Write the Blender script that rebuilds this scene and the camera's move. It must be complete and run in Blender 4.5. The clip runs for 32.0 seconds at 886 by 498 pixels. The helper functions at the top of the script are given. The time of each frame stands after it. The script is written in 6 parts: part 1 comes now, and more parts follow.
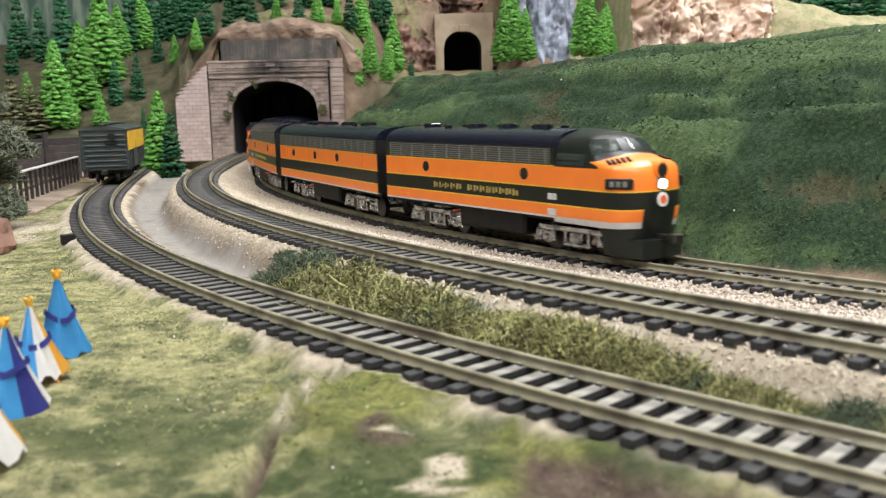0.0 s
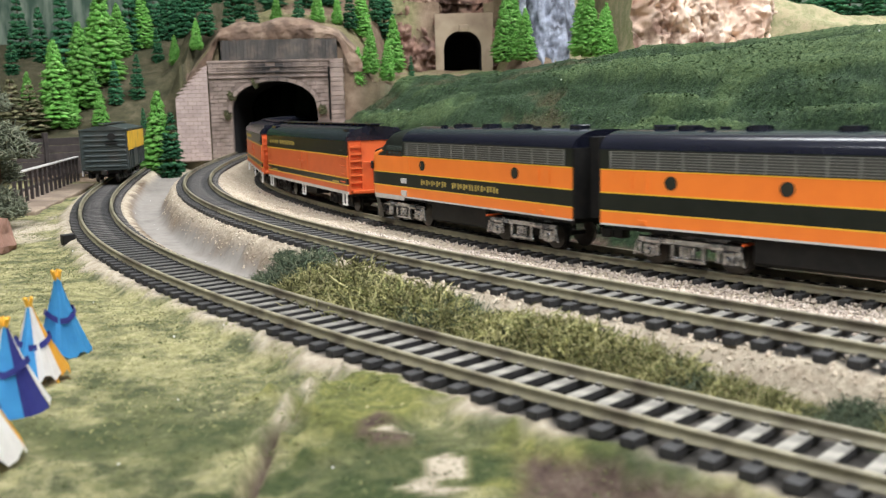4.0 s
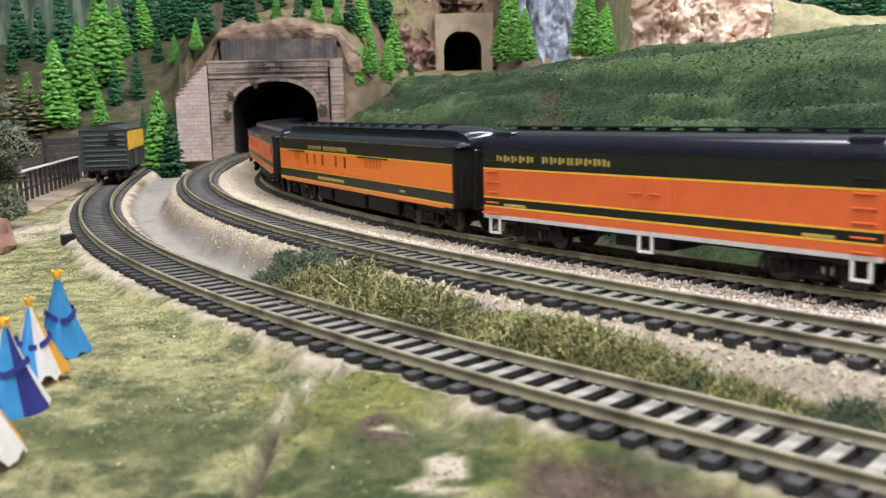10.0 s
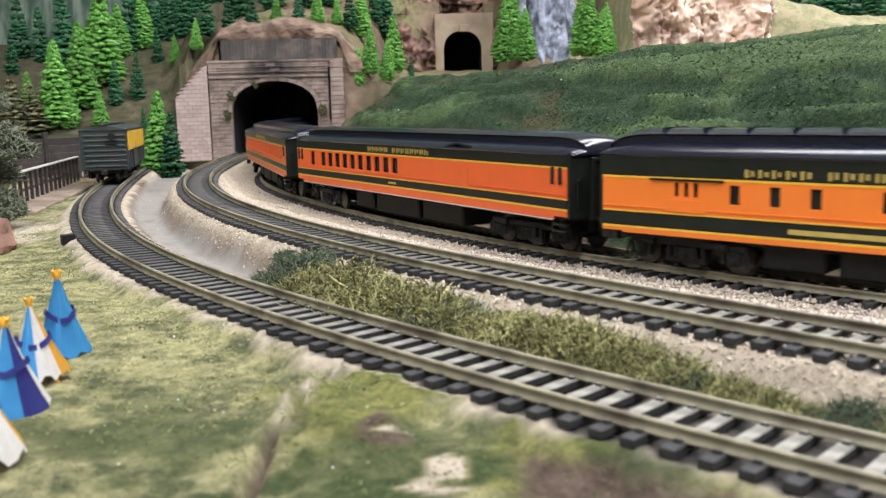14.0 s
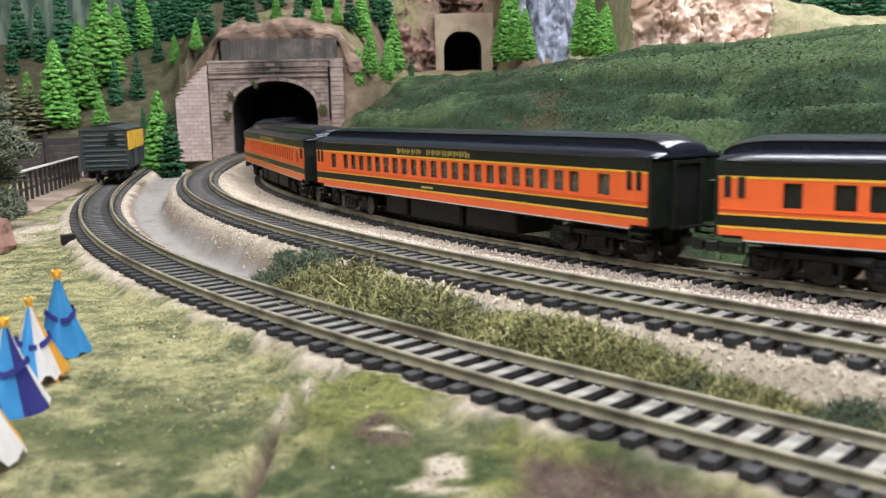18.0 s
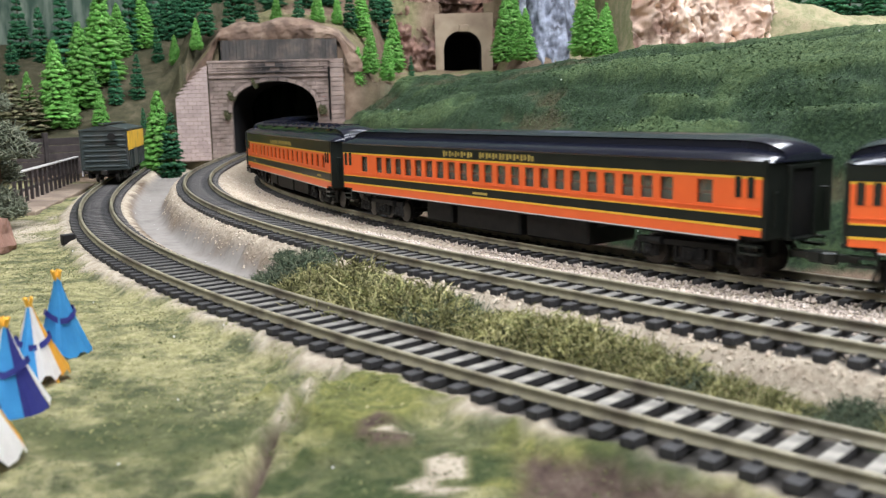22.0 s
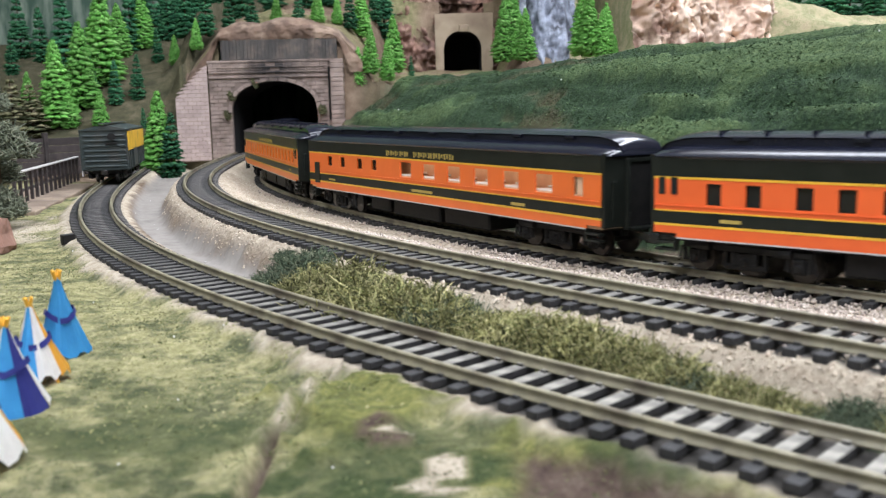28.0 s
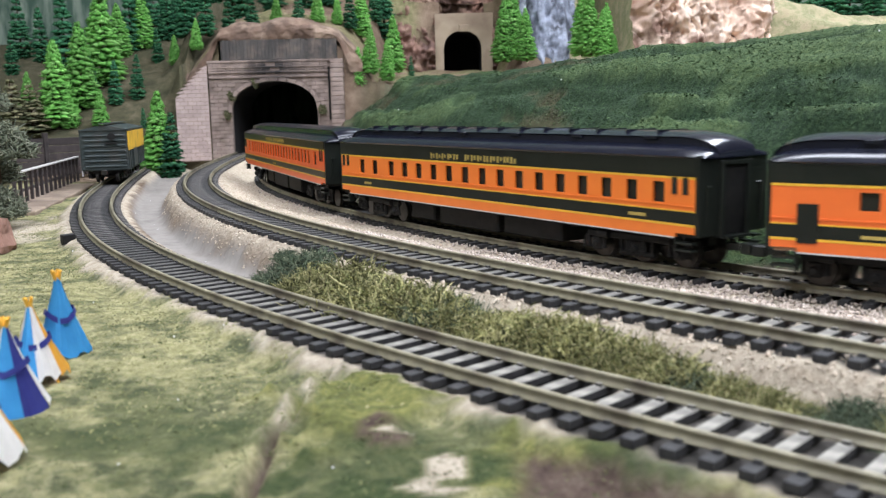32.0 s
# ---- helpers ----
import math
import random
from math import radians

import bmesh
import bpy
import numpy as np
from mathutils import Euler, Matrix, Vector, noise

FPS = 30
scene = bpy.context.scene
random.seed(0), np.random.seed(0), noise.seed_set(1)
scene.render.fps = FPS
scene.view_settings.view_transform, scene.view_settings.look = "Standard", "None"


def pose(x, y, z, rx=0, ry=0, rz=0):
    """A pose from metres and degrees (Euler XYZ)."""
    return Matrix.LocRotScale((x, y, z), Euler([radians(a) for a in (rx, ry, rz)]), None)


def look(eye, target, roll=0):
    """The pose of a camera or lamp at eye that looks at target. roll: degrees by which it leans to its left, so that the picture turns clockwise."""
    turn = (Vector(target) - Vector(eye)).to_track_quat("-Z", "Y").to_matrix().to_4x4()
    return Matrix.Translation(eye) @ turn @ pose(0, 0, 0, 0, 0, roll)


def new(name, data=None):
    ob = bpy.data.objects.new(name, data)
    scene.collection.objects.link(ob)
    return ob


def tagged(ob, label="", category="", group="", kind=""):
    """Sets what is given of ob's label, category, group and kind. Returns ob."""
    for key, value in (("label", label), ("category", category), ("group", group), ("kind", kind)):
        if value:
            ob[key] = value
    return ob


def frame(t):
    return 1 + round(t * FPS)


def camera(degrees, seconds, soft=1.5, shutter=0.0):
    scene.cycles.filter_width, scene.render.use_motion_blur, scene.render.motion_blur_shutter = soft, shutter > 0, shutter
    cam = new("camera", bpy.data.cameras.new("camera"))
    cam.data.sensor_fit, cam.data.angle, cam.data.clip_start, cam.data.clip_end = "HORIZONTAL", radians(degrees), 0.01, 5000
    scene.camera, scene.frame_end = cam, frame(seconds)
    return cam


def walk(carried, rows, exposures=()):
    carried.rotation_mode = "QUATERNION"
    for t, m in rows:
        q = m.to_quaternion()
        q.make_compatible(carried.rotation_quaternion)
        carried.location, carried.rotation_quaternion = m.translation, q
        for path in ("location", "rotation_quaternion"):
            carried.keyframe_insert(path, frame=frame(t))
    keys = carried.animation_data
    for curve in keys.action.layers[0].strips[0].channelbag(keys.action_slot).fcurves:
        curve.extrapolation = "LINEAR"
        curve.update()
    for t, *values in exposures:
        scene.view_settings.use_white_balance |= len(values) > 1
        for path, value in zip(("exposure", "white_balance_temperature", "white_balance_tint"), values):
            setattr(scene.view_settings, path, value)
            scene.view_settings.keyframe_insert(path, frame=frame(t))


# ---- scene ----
# A model railway in 1:87 scale; helper sizes are in millimetres, the world is in metres.
MM = 0.001

# ---- camera: it stands still on the layout ----
cam = camera(51.43, 32.0, soft=1.25, shutter=0.5)
CAM = pose(0, 0, 0.057, 81.06, 0, 0) @ pose(0, 0, 0, 0, 0, -1.26)
walk(cam, [(0.0, CAM), (32.0, CAM)], exposures=[(0.0, 0.0, 6400, 10), (6.0, 0.0, 6250, 10), (13.0, 0.0, 6250, 13), (18.0, 0.0, 6150, 13), (25.0, -0.03, 6000, 12), (32.0, -0.03, 5850, 13)])
cam.data.dof.use_dof = True
cam.data.dof.focus_distance = 0.45
cam.data.dof.aperture_fstop = 34.0

# ---- room light: white fluorescent panels on the unseen ceiling, front pair added ----
world = bpy.data.worlds.new("room_air")
world.use_nodes = True
world.node_tree.nodes["Background"].inputs[0].default_value = (0.9, 0.95, 1.0, 1)
world.node_tree.nodes["Background"].inputs[1].default_value = 0.05
scene.world = world


def lamp(name, x, y, z, w, d, power, colour=(0.97, 0.98, 1.0), target=None):
    data = bpy.data.lights.new(name, "AREA")
    data.shape, data.size, data.size_y = "RECTANGLE", w, d
    data.energy, data.color = power, colour
    ob = new(name, data)
    ob.matrix_world = look((x, y, z), target or (x, y + 0.0001, z - 1))
    return ob


lamp("unseen_ceiling_lamp", -0.1, 0.15, 1.49, 1.2, 0.3, 22)
lamp("unseen_ceiling_lamp", 0.9, 0.75, 1.49, 0.3, 1.2, 30)
# front pair, no known source: added to brighten the train's near side
lamp("unseen_ceiling_lamp", 0.9, -0.9, 1.49, 1.2, 0.3, 30)
lamp("unseen_ceiling_lamp", -0.7, -0.9, 1.49, 1.2, 0.3, 30)
lamp("unseen_ceiling_lamp", 0.7, 1.35, 1.49, 1.2, 0.3, 13)


# ---- materials ----
def rgba(c):
    return (*c, 1.0)


def material(name, c1, c2=None, scale=300.0, rough=0.6, bump=0.0, bump_scale=1500.0, metal=0.0, spec=0.5, vary=0.0, stain=None, stain_scale=40.0, detail=6.0):
    m = bpy.data.materials.new(name)
    m.use_nodes = True
    nt = m.node_tree
    n, l = nt.nodes, nt.links
    b = n["Principled BSDF"]
    b.inputs["Roughness"].default_value = rough
    b.inputs["Metallic"].default_value = metal
    b.inputs["Specular IOR Level"].default_value = spec
    co = n.new("ShaderNodeTexCoord")
    c2 = c2 or tuple(v * 0.82 for v in c1)
    no = n.new("ShaderNodeTexNoise")
    no.inputs["Scale"].default_value = scale
    no.inputs["Detail"].default_value = detail
    l.new(co.outputs["Object"], no.inputs["Vector"])
    ra = n.new("ShaderNodeValToRGB")
    ra.color_ramp.elements[0].position, ra.color_ramp.elements[1].position = 0.32, 0.68
    ra.color_ramp.elements[0].color, ra.color_ramp.elements[1].color = rgba(c1), rgba(c2)
    l.new(no.outputs["Fac"], ra.inputs["Fac"])
    out = ra.outputs["Color"]
    if stain:
        n2 = n.new("ShaderNodeTexNoise")
        n2.inputs["Scale"].default_value = stain_scale
        n2.inputs["Detail"].default_value = 8.0
        l.new(co.outputs["Object"], n2.inputs["Vector"])
        r2 = n.new("ShaderNodeValToRGB")
        r2.color_ramp.elements[0].position, r2.color_ramp.elements[1].position = 0.48, 0.66
        l.new(n2.outputs["Fac"], r2.inputs["Fac"])
        mx = n.new("ShaderNodeMix")
        mx.data_type = "RGBA"
        l.new(r2.outputs["Color"], mx.inputs[0])
        l.new(out, mx.inputs[6])
        mx.inputs[7].default_value = rgba(stain)
        out = mx.outputs[2]
    if vary:
        oi = n.new("ShaderNodeObjectInfo")
        hs = n.new("ShaderNodeHueSaturation")
        mr = n.new("ShaderNodeMapRange")
        mr.inputs["To Min"].default_value, mr.inputs["To Max"].default_value = 1 - vary, 1 + vary
        l.new(oi.outputs["Random"], mr.inputs["Value"])
        l.new(mr.outputs["Result"], hs.inputs["Value"])
        l.new(out, hs.inputs["Color"])
        out = hs.outputs["Color"]
    l.new(out, b.inputs["Base Color"])
    if bump:
        n3 = n.new("ShaderNodeTexNoise")
        n3.inputs["Scale"].default_value = bump_scale
        n3.inputs["Detail"].default_value = 8.0
        l.new(co.outputs["Object"], n3.inputs["Vector"])
        bu = n.new("ShaderNodeBump")
        bu.inputs["Strength"].default_value = min(1.0, bump)
        bu.inputs["Distance"].default_value = 0.0008
        l.new(n3.outputs["Fac"], bu.inputs["Height"])
        l.new(bu.outputs["Normal"], b.inputs["Normal"])
    return m


def island_material(name, colours, rough=0.9, vary=0.0):
    """Each loose piece of a joined mesh takes one of a few shades."""
    m = bpy.data.materials.new(name)
    m.use_nodes = True
    n, l = m.node_tree.nodes, m.node_tree.links
    b = n["Principled BSDF"]
    b.inputs["Roughness"].default_value = rough
    b.inputs["Specular IOR Level"].default_value = 0.15
    ge = n.new("ShaderNodeNewGeometry")
    ra = n.new("ShaderNodeValToRGB")
    el = ra.color_ramp.elements
    while len(el) < len(colours):
        el.new(0.5)
    for i, c in enumerate(colours):
        el[i].position = i / (len(colours) - 1)
        el[i].color = rgba(c)
    l.new(ge.outputs["Random Per Island"], ra.inputs["Fac"])
    out = ra.outputs["Color"]
    if vary:
        oi = n.new("ShaderNodeObjectInfo")
        hs = n.new("ShaderNodeHueSaturation")
        mr = n.new("ShaderNodeMapRange")
        mr.inputs["To Min"].default_value, mr.inputs["To Max"].default_value = 1 - vary, 1 + vary * 0.6
        l.new(oi.outputs["Random"], mr.inputs["Value"])
        l.new(mr.outputs["Result"], hs.inputs["Value"])
        l.new(out, hs.inputs["Color"])
        out = hs.outputs["Color"]
    l.new(out, b.inputs["Base Color"])
    return m


DINER_ORANGE = material("deep_orange_paint", (0.80, 0.165, 0.028), (0.74, 0.15, 0.025), 120, 0.36, 0.05, 900)
ORANGE = material("orange_paint", (0.82, 0.205, 0.026), (0.77, 0.185, 0.024), 120, 0.33, 0.05, 900)
RED_ORANGE = material("red_orange_paint", (0.80, 0.135, 0.028), (0.73, 0.12, 0.025), 120, 0.36, 0.05, 900)
FREIGHT_ORANGE = material("freight_orange_paint", (0.66, 0.125, 0.03), (0.60, 0.11, 0.027), 150, 0.45, 0.1, 900)
BLACK = material("dark_green_black_paint", (0.009, 0.011, 0.009), (0.014, 0.016, 0.013), 150, 0.3, 0.06, 900, spec=0.3)
ROOF = material("black_roof_paint", (0.006, 0.007, 0.014), (0.010, 0.011, 0.019), 200, 0.18, 0.03, 900, spec=0.42)
FLAT_BLACK = material("flat_black_plastic", (0.006, 0.006, 0.006), (0.013, 0.012, 0.011), 300, 0.6, 0.1, spec=0.25)
YELLOW = material("yellow_stripe_paint", (0.80, 0.47, 0.035), None, 200, 0.4)
LETTER = material("gold_lettering", (0.48, 0.36, 0.085), None, 300, 0.5)
# dark second tone imitates the contrast of chrome reflections
SILVER = material("glinting_silver_paint", (0.62, 0.62, 0.63), (0.22, 0.22, 0.23), 420, 0.16, 0.9, 420, metal=0.95)
GREY_TRIM = material("pale_grey_trim", (0.56, 0.54, 0.53), None, 300, 0.45)
GRILLE_DARK = material("dark_grille_backing", (0.035, 0.035, 0.032), (0.06, 0.06, 0.055), 300, 0.5)
GRILLE = material("stainless_grille", (0.24, 0.24, 0.225), (0.16, 0.16, 0.15), 300, 0.45, metal=0.3)
WHITE = material("white_paint", (0.8, 0.8, 0.78), (0.68, 0.67, 0.64), 400, 0.5)
GLASS_DARK = material("tinted_window", (0.012, 0.014, 0.014), (0.03, 0.03, 0.024), 60, 0.16, spec=0.25)
JOINT = material("dark_stone_joint", (0.215, 0.165, 0.14), (0.15, 0.115, 0.098), 60, 0.9, 0.3)
INTERIOR = material("tan_interior", (0.72, 0.5, 0.32), (0.62, 0.42, 0.26), 200, 0.7)
STEEL = material("worn_steel", (0.075, 0.07, 0.065), (0.04, 0.036, 0.033), 400, 0.35, metal=0.8)
RAIL = material("olive_brown_rail_paint", (0.235, 0.212, 0.14), (0.17, 0.152, 0.098), 260, 0.5, 0.1, stain=(0.09, 0.074, 0.05), stain_scale=70)
TIE = material("black_plastic_tie", (0.020, 0.019, 0.019), (0.032, 0.029, 0.027), 500, 0.62, 0.2, vary=0.35, stain=(0.10, 0.09, 0.085), stain_scale=140)
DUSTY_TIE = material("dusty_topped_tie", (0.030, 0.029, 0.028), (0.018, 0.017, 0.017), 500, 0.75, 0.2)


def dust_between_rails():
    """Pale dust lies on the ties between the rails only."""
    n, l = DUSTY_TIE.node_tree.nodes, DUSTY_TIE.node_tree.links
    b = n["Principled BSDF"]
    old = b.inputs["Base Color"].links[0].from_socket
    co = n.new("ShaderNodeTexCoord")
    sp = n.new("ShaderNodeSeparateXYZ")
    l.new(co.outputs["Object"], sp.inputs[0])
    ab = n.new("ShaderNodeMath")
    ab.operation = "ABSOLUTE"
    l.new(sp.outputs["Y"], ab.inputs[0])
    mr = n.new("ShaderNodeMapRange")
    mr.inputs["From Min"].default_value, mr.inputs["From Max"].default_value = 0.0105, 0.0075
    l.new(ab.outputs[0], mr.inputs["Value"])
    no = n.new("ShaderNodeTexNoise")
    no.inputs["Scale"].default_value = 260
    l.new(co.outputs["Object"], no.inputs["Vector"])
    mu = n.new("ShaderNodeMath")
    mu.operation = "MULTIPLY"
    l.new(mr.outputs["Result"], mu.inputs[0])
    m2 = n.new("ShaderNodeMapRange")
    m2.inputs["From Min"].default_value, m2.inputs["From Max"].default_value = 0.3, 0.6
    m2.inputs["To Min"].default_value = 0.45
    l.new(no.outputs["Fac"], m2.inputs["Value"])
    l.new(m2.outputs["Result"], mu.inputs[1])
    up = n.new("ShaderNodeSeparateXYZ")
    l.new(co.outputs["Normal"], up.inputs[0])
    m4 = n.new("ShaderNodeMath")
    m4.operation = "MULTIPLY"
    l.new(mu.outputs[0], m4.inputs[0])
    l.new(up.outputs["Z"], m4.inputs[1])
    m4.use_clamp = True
    # full pale tone at y = 0.17 m, falling to 0.12 at y = 0.36 m
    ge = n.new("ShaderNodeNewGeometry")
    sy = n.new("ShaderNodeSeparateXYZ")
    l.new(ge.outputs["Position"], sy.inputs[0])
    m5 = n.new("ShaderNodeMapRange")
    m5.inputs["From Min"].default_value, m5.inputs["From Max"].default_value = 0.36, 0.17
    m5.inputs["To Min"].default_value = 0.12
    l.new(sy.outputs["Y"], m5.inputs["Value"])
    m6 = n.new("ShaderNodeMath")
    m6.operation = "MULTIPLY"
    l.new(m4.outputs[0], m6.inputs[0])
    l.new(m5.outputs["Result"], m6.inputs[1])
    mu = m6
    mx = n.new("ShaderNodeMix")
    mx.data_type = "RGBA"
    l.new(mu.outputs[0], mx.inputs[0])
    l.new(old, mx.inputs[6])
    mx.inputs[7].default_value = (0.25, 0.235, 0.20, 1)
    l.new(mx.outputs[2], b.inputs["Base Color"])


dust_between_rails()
BALLAST = island_material("pinkish_ballast", [(0.38, 0.315, 0.26), (0.54, 0.46, 0.385), (0.46, 0.385, 0.32), (0.2, 0.165, 0.14), (0.61, 0.53, 0.455)])
SANDSTONES = island_material("sandy_ballast", [(0.43, 0.355, 0.27), (0.54, 0.46, 0.36), (0.33, 0.265, 0.2), (0.6, 0.53, 0.43)])
PORTAL = material("pinkish_cast_stone", (0.32, 0.25, 0.215), (0.235, 0.18, 0.152), 60, 0.85, 0.4, 900, vary=0.14, stain=(0.16, 0.12, 0.10), stain_scale=30)
PORTAL_PINK = material("pale_pink_cast_stone", (0.46, 0.365, 0.335), (0.38, 0.295, 0.265), 80, 0.85, 0.4, 900, vary=0.1)
SOOT = material("sooty_stone", (0.05, 0.046, 0.044), (0.10, 0.09, 0.082), 40, 0.9, 0.5, 700, vary=0.12, stain=(0.15, 0.12, 0.10), stain_scale=60)
CONCRETE = material("tan_portal_plaster", (0.42, 0.335, 0.235), (0.34, 0.265, 0.18), 40, 0.85, 0.3, 700, stain=(0.27, 0.2, 0.14), stain_scale=25)
# near black: holds the darkness inside the tunnels as base colour
DARK = material("shade_black_lining", (0.006, 0.006, 0.007), (0.012, 0.011, 0.011), 60, 0.95, 0.4)
ROCK_BROWN = material("red_brown_rock", (0.26, 0.14, 0.098), (0.085, 0.05, 0.04), 26, 0.9, 1.0, 300, stain=(0.29, 0.19, 0.135), stain_scale=40)
ROCK_PINK = material("pale_pink_rock", (0.90, 0.74, 0.60), (0.56, 0.37, 0.27), 22, 0.85, 1.0, 260, stain=(0.24, 0.15, 0.11), stain_scale=30)
ROCK_BLUE = material("blue_grey_rock", (0.07, 0.08, 0.11), (0.32, 0.35, 0.43), 60, 0.7, 0.8, 400, stain=(0.025, 0.028, 0.04), stain_scale=45)
FOAM = material("white_water_foam", (0.62, 0.66, 0.75), (0.16, 0.18, 0.23), 110, 0.5, 0.8, 500, stain=(0.1, 0.11, 0.14), stain_scale=70)
MOUND = material("tan_brown_earth", (0.17, 0.108, 0.074), (0.075, 0.048, 0.034), 40, 0.92, 1.0, 300, stain=(0.27, 0.195, 0.14), stain_scale=46)
BOXCAR = material("dark_green_boxcar_paint", (0.020, 0.032, 0.032), (0.03, 0.042, 0.04), 100, 0.5, 0.1, stain=(0.045, 0.045, 0.04), stain_scale=60)
BOX_YELLOW = material("yellow_panel_paint", (0.70, 0.42, 0.02), (0.6, 0.35, 0.02), 100, 0.5, 0.1, stain=(0.4, 0.25, 0.04), stain_scale=60)
FENCE = material("dark_brown_wood", (0.025, 0.019, 0.018), (0.048, 0.036, 0.034), 120, 0.8, 0.4, 600, vary=0.25)
PLANK = material("sandy_platform", (0.29, 0.225, 0.165), (0.2, 0.15, 0.11), 90, 0.85, 0.3, 800, stain=(0.15, 0.11, 0.08))
TRUNK = material("brown_trunk", (0.09, 0.055, 0.03), (0.05, 0.032, 0.02), 300, 0.9, 0.4)
GREEN_TREE = island_material("bright_green_needles", [(0.125, 0.34, 0.06), (0.185, 0.43, 0.09), (0.09, 0.26, 0.045), (0.28, 0.53, 0.155)], vary=0.22)
DEEP_TREE = island_material("deep_green_needles", [(0.026, 0.105, 0.048), (0.044, 0.15, 0.068), (0.018, 0.075, 0.036), (0.07, 0.20, 0.09)], vary=0.3)
DULL_TREE = island_material("brownish_green_needles", [(0.11, 0.125, 0.06), (0.19, 0.18, 0.095), (0.06, 0.075, 0.036), (0.25, 0.22, 0.13)])
SAGE = island_material("grey_green_foliage", [(0.10, 0.115, 0.078), (0.17, 0.185, 0.125), (0.055, 0.065, 0.042), (0.26, 0.265, 0.195)])
LICHEN = island_material("olive_lichen", [(0.16, 0.155, 0.055), (0.32, 0.30, 0.125), (0.04, 0.047, 0.018), (0.46, 0.42, 0.21), (0.15, 0.16, 0.055), (0.07, 0.075, 0.03)], vary=0.5)
LICHEN_DARK = island_material("dark_green_lichen", [(0.05, 0.07, 0.042), (0.10, 0.125, 0.075), (0.026, 0.038, 0.024), (0.16, 0.175, 0.11)])
TURF = island_material("olive_turf_flecks", [(0.20, 0.20, 0.078), (0.30, 0.285, 0.13), (0.135, 0.145, 0.058), (0.42, 0.38, 0.20)])
HILL_TURF = island_material("green_turf_flecks", [(0.024, 0.050, 0.022), (0.042, 0.080, 0.034), (0.018, 0.038, 0.017), (0.033, 0.066, 0.028), (0.12, 0.165, 0.082)])
PALE_TURF = island_material("pale_turf_clumps", [(0.05, 0.092, 0.038), (0.08, 0.13, 0.055), (0.035, 0.068, 0.029), (0.13, 0.18, 0.085)])
DARK_TURF = island_material("dark_turf_clumps", [(0.085, 0.10, 0.042), (0.13, 0.142, 0.06), (0.065, 0.08, 0.034), (0.19, 0.188, 0.085)])
PICKET_TOP = material("weathered_grey_rail", (0.5, 0.49, 0.46), (0.36, 0.35, 0.33), 200, 0.7)
TENT_BLUE = material("light_blue_cloth", (0.05, 0.30, 0.62), (0.07, 0.37, 0.70), 150, 0.7, 0.2)
TENT_NAVY = material("dark_blue_cloth", (0.025, 0.03, 0.21), (0.04, 0.05, 0.27), 150, 0.7, 0.2)
TENT_WHITE = material("white_cloth", (0.82, 0.80, 0.76), (0.72, 0.7, 0.66), 150, 0.7, 0.2)
TENT_GOLD = material("gold_cloth", (0.78, 0.42, 0.035), (0.7, 0.36, 0.03), 150, 0.7, 0.2)
ROOM_WALL = material("cream_wall_paint", (0.6, 0.58, 0.54), None, 4, 0.8)
ROOM_FLOOR = material("grey_floor_tile", (0.22, 0.21, 0.2), None, 6, 0.6)
ROOM_CEILING = material("white_ceiling_board", (0.75, 0.75, 0.73), None, 30, 0.9)
FASCIA = material("dark_painted_board", (0.06, 0.07, 0.05), None, 20, 0.6)


def clear_pane():
    m = bpy.data.materials.new("smoky_clear_pane")
    m.use_nodes = True
    b = m.node_tree.nodes["Principled BSDF"]
    b.inputs["Base Color"].default_value = (0.2, 0.195, 0.155, 1)
    b.inputs["Roughness"].default_value = 0.12
    b.inputs["Alpha"].default_value = 0.36
    return m


PANE = clear_pane()
CAB_GLASS = clear_pane()
CAB_GLASS.name = "clear_cab_glass"
CAB_GLASS.node_tree.nodes["Principled BSDF"].inputs["Alpha"].default_value = 0.2
CAB_GLASS.node_tree.nodes["Principled BSDF"].inputs["Base Color"].default_value = (0.14, 0.17, 0.15, 1)
CAB_GLASS.node_tree.nodes["Principled BSDF"].inputs["Roughness"].default_value = 0.06
CAB_GLASS.node_tree.nodes["Principled BSDF"].inputs["Specular IOR Level"].default_value = 0.25


def soot_over_arch():
    """A ragged black smoke stain on the cast stone above the tunnel mouth."""
    n, l = PORTAL.node_tree.nodes, PORTAL.node_tree.links
    b = n["Principled BSDF"]
    old = b.inputs["Base Color"].links[0].from_socket
    co = n.new("ShaderNodeTexCoord")
    mp = n.new("ShaderNodeMapping")
    mp.inputs["Location"].default_value = (4.6, 0, -5.55)
    mp.inputs["Scale"].default_value = (25, 0, 55)
    l.new(co.outputs["Object"], mp.inputs["Vector"])
    ln = n.new("ShaderNodeVectorMath")
    ln.operation = "LENGTH"
    l.new(mp.outputs["Vector"], ln.inputs[0])
    no = n.new("ShaderNodeTexNoise")
    no.inputs["Scale"].default_value, no.inputs["Detail"].default_value = 90, 6
    l.new(co.outputs["Object"], no.inputs["Vector"])
    ad = n.new("ShaderNodeMath")
    ad.operation = "ADD"
    l.new(ln.outputs["Value"], ad.inputs[0])
    l.new(no.outputs["Fac"], ad.inputs[1])
    mr = n.new("ShaderNodeMapRange")
    mr.inputs["From Min"].default_value, mr.inputs["From Max"].default_value = 1.65, 0.75
    mr.inputs["To Max"].default_value = 0.93
    l.new(ad.outputs[0], mr.inputs["Value"])
    mx = n.new("ShaderNodeMix")
    mx.data_type = "RGBA"
    l.new(mr.outputs["Result"], mx.inputs[0])
    l.new(old, mx.inputs[6])
    mx.inputs[7].default_value = (0.022, 0.021, 0.022, 1)
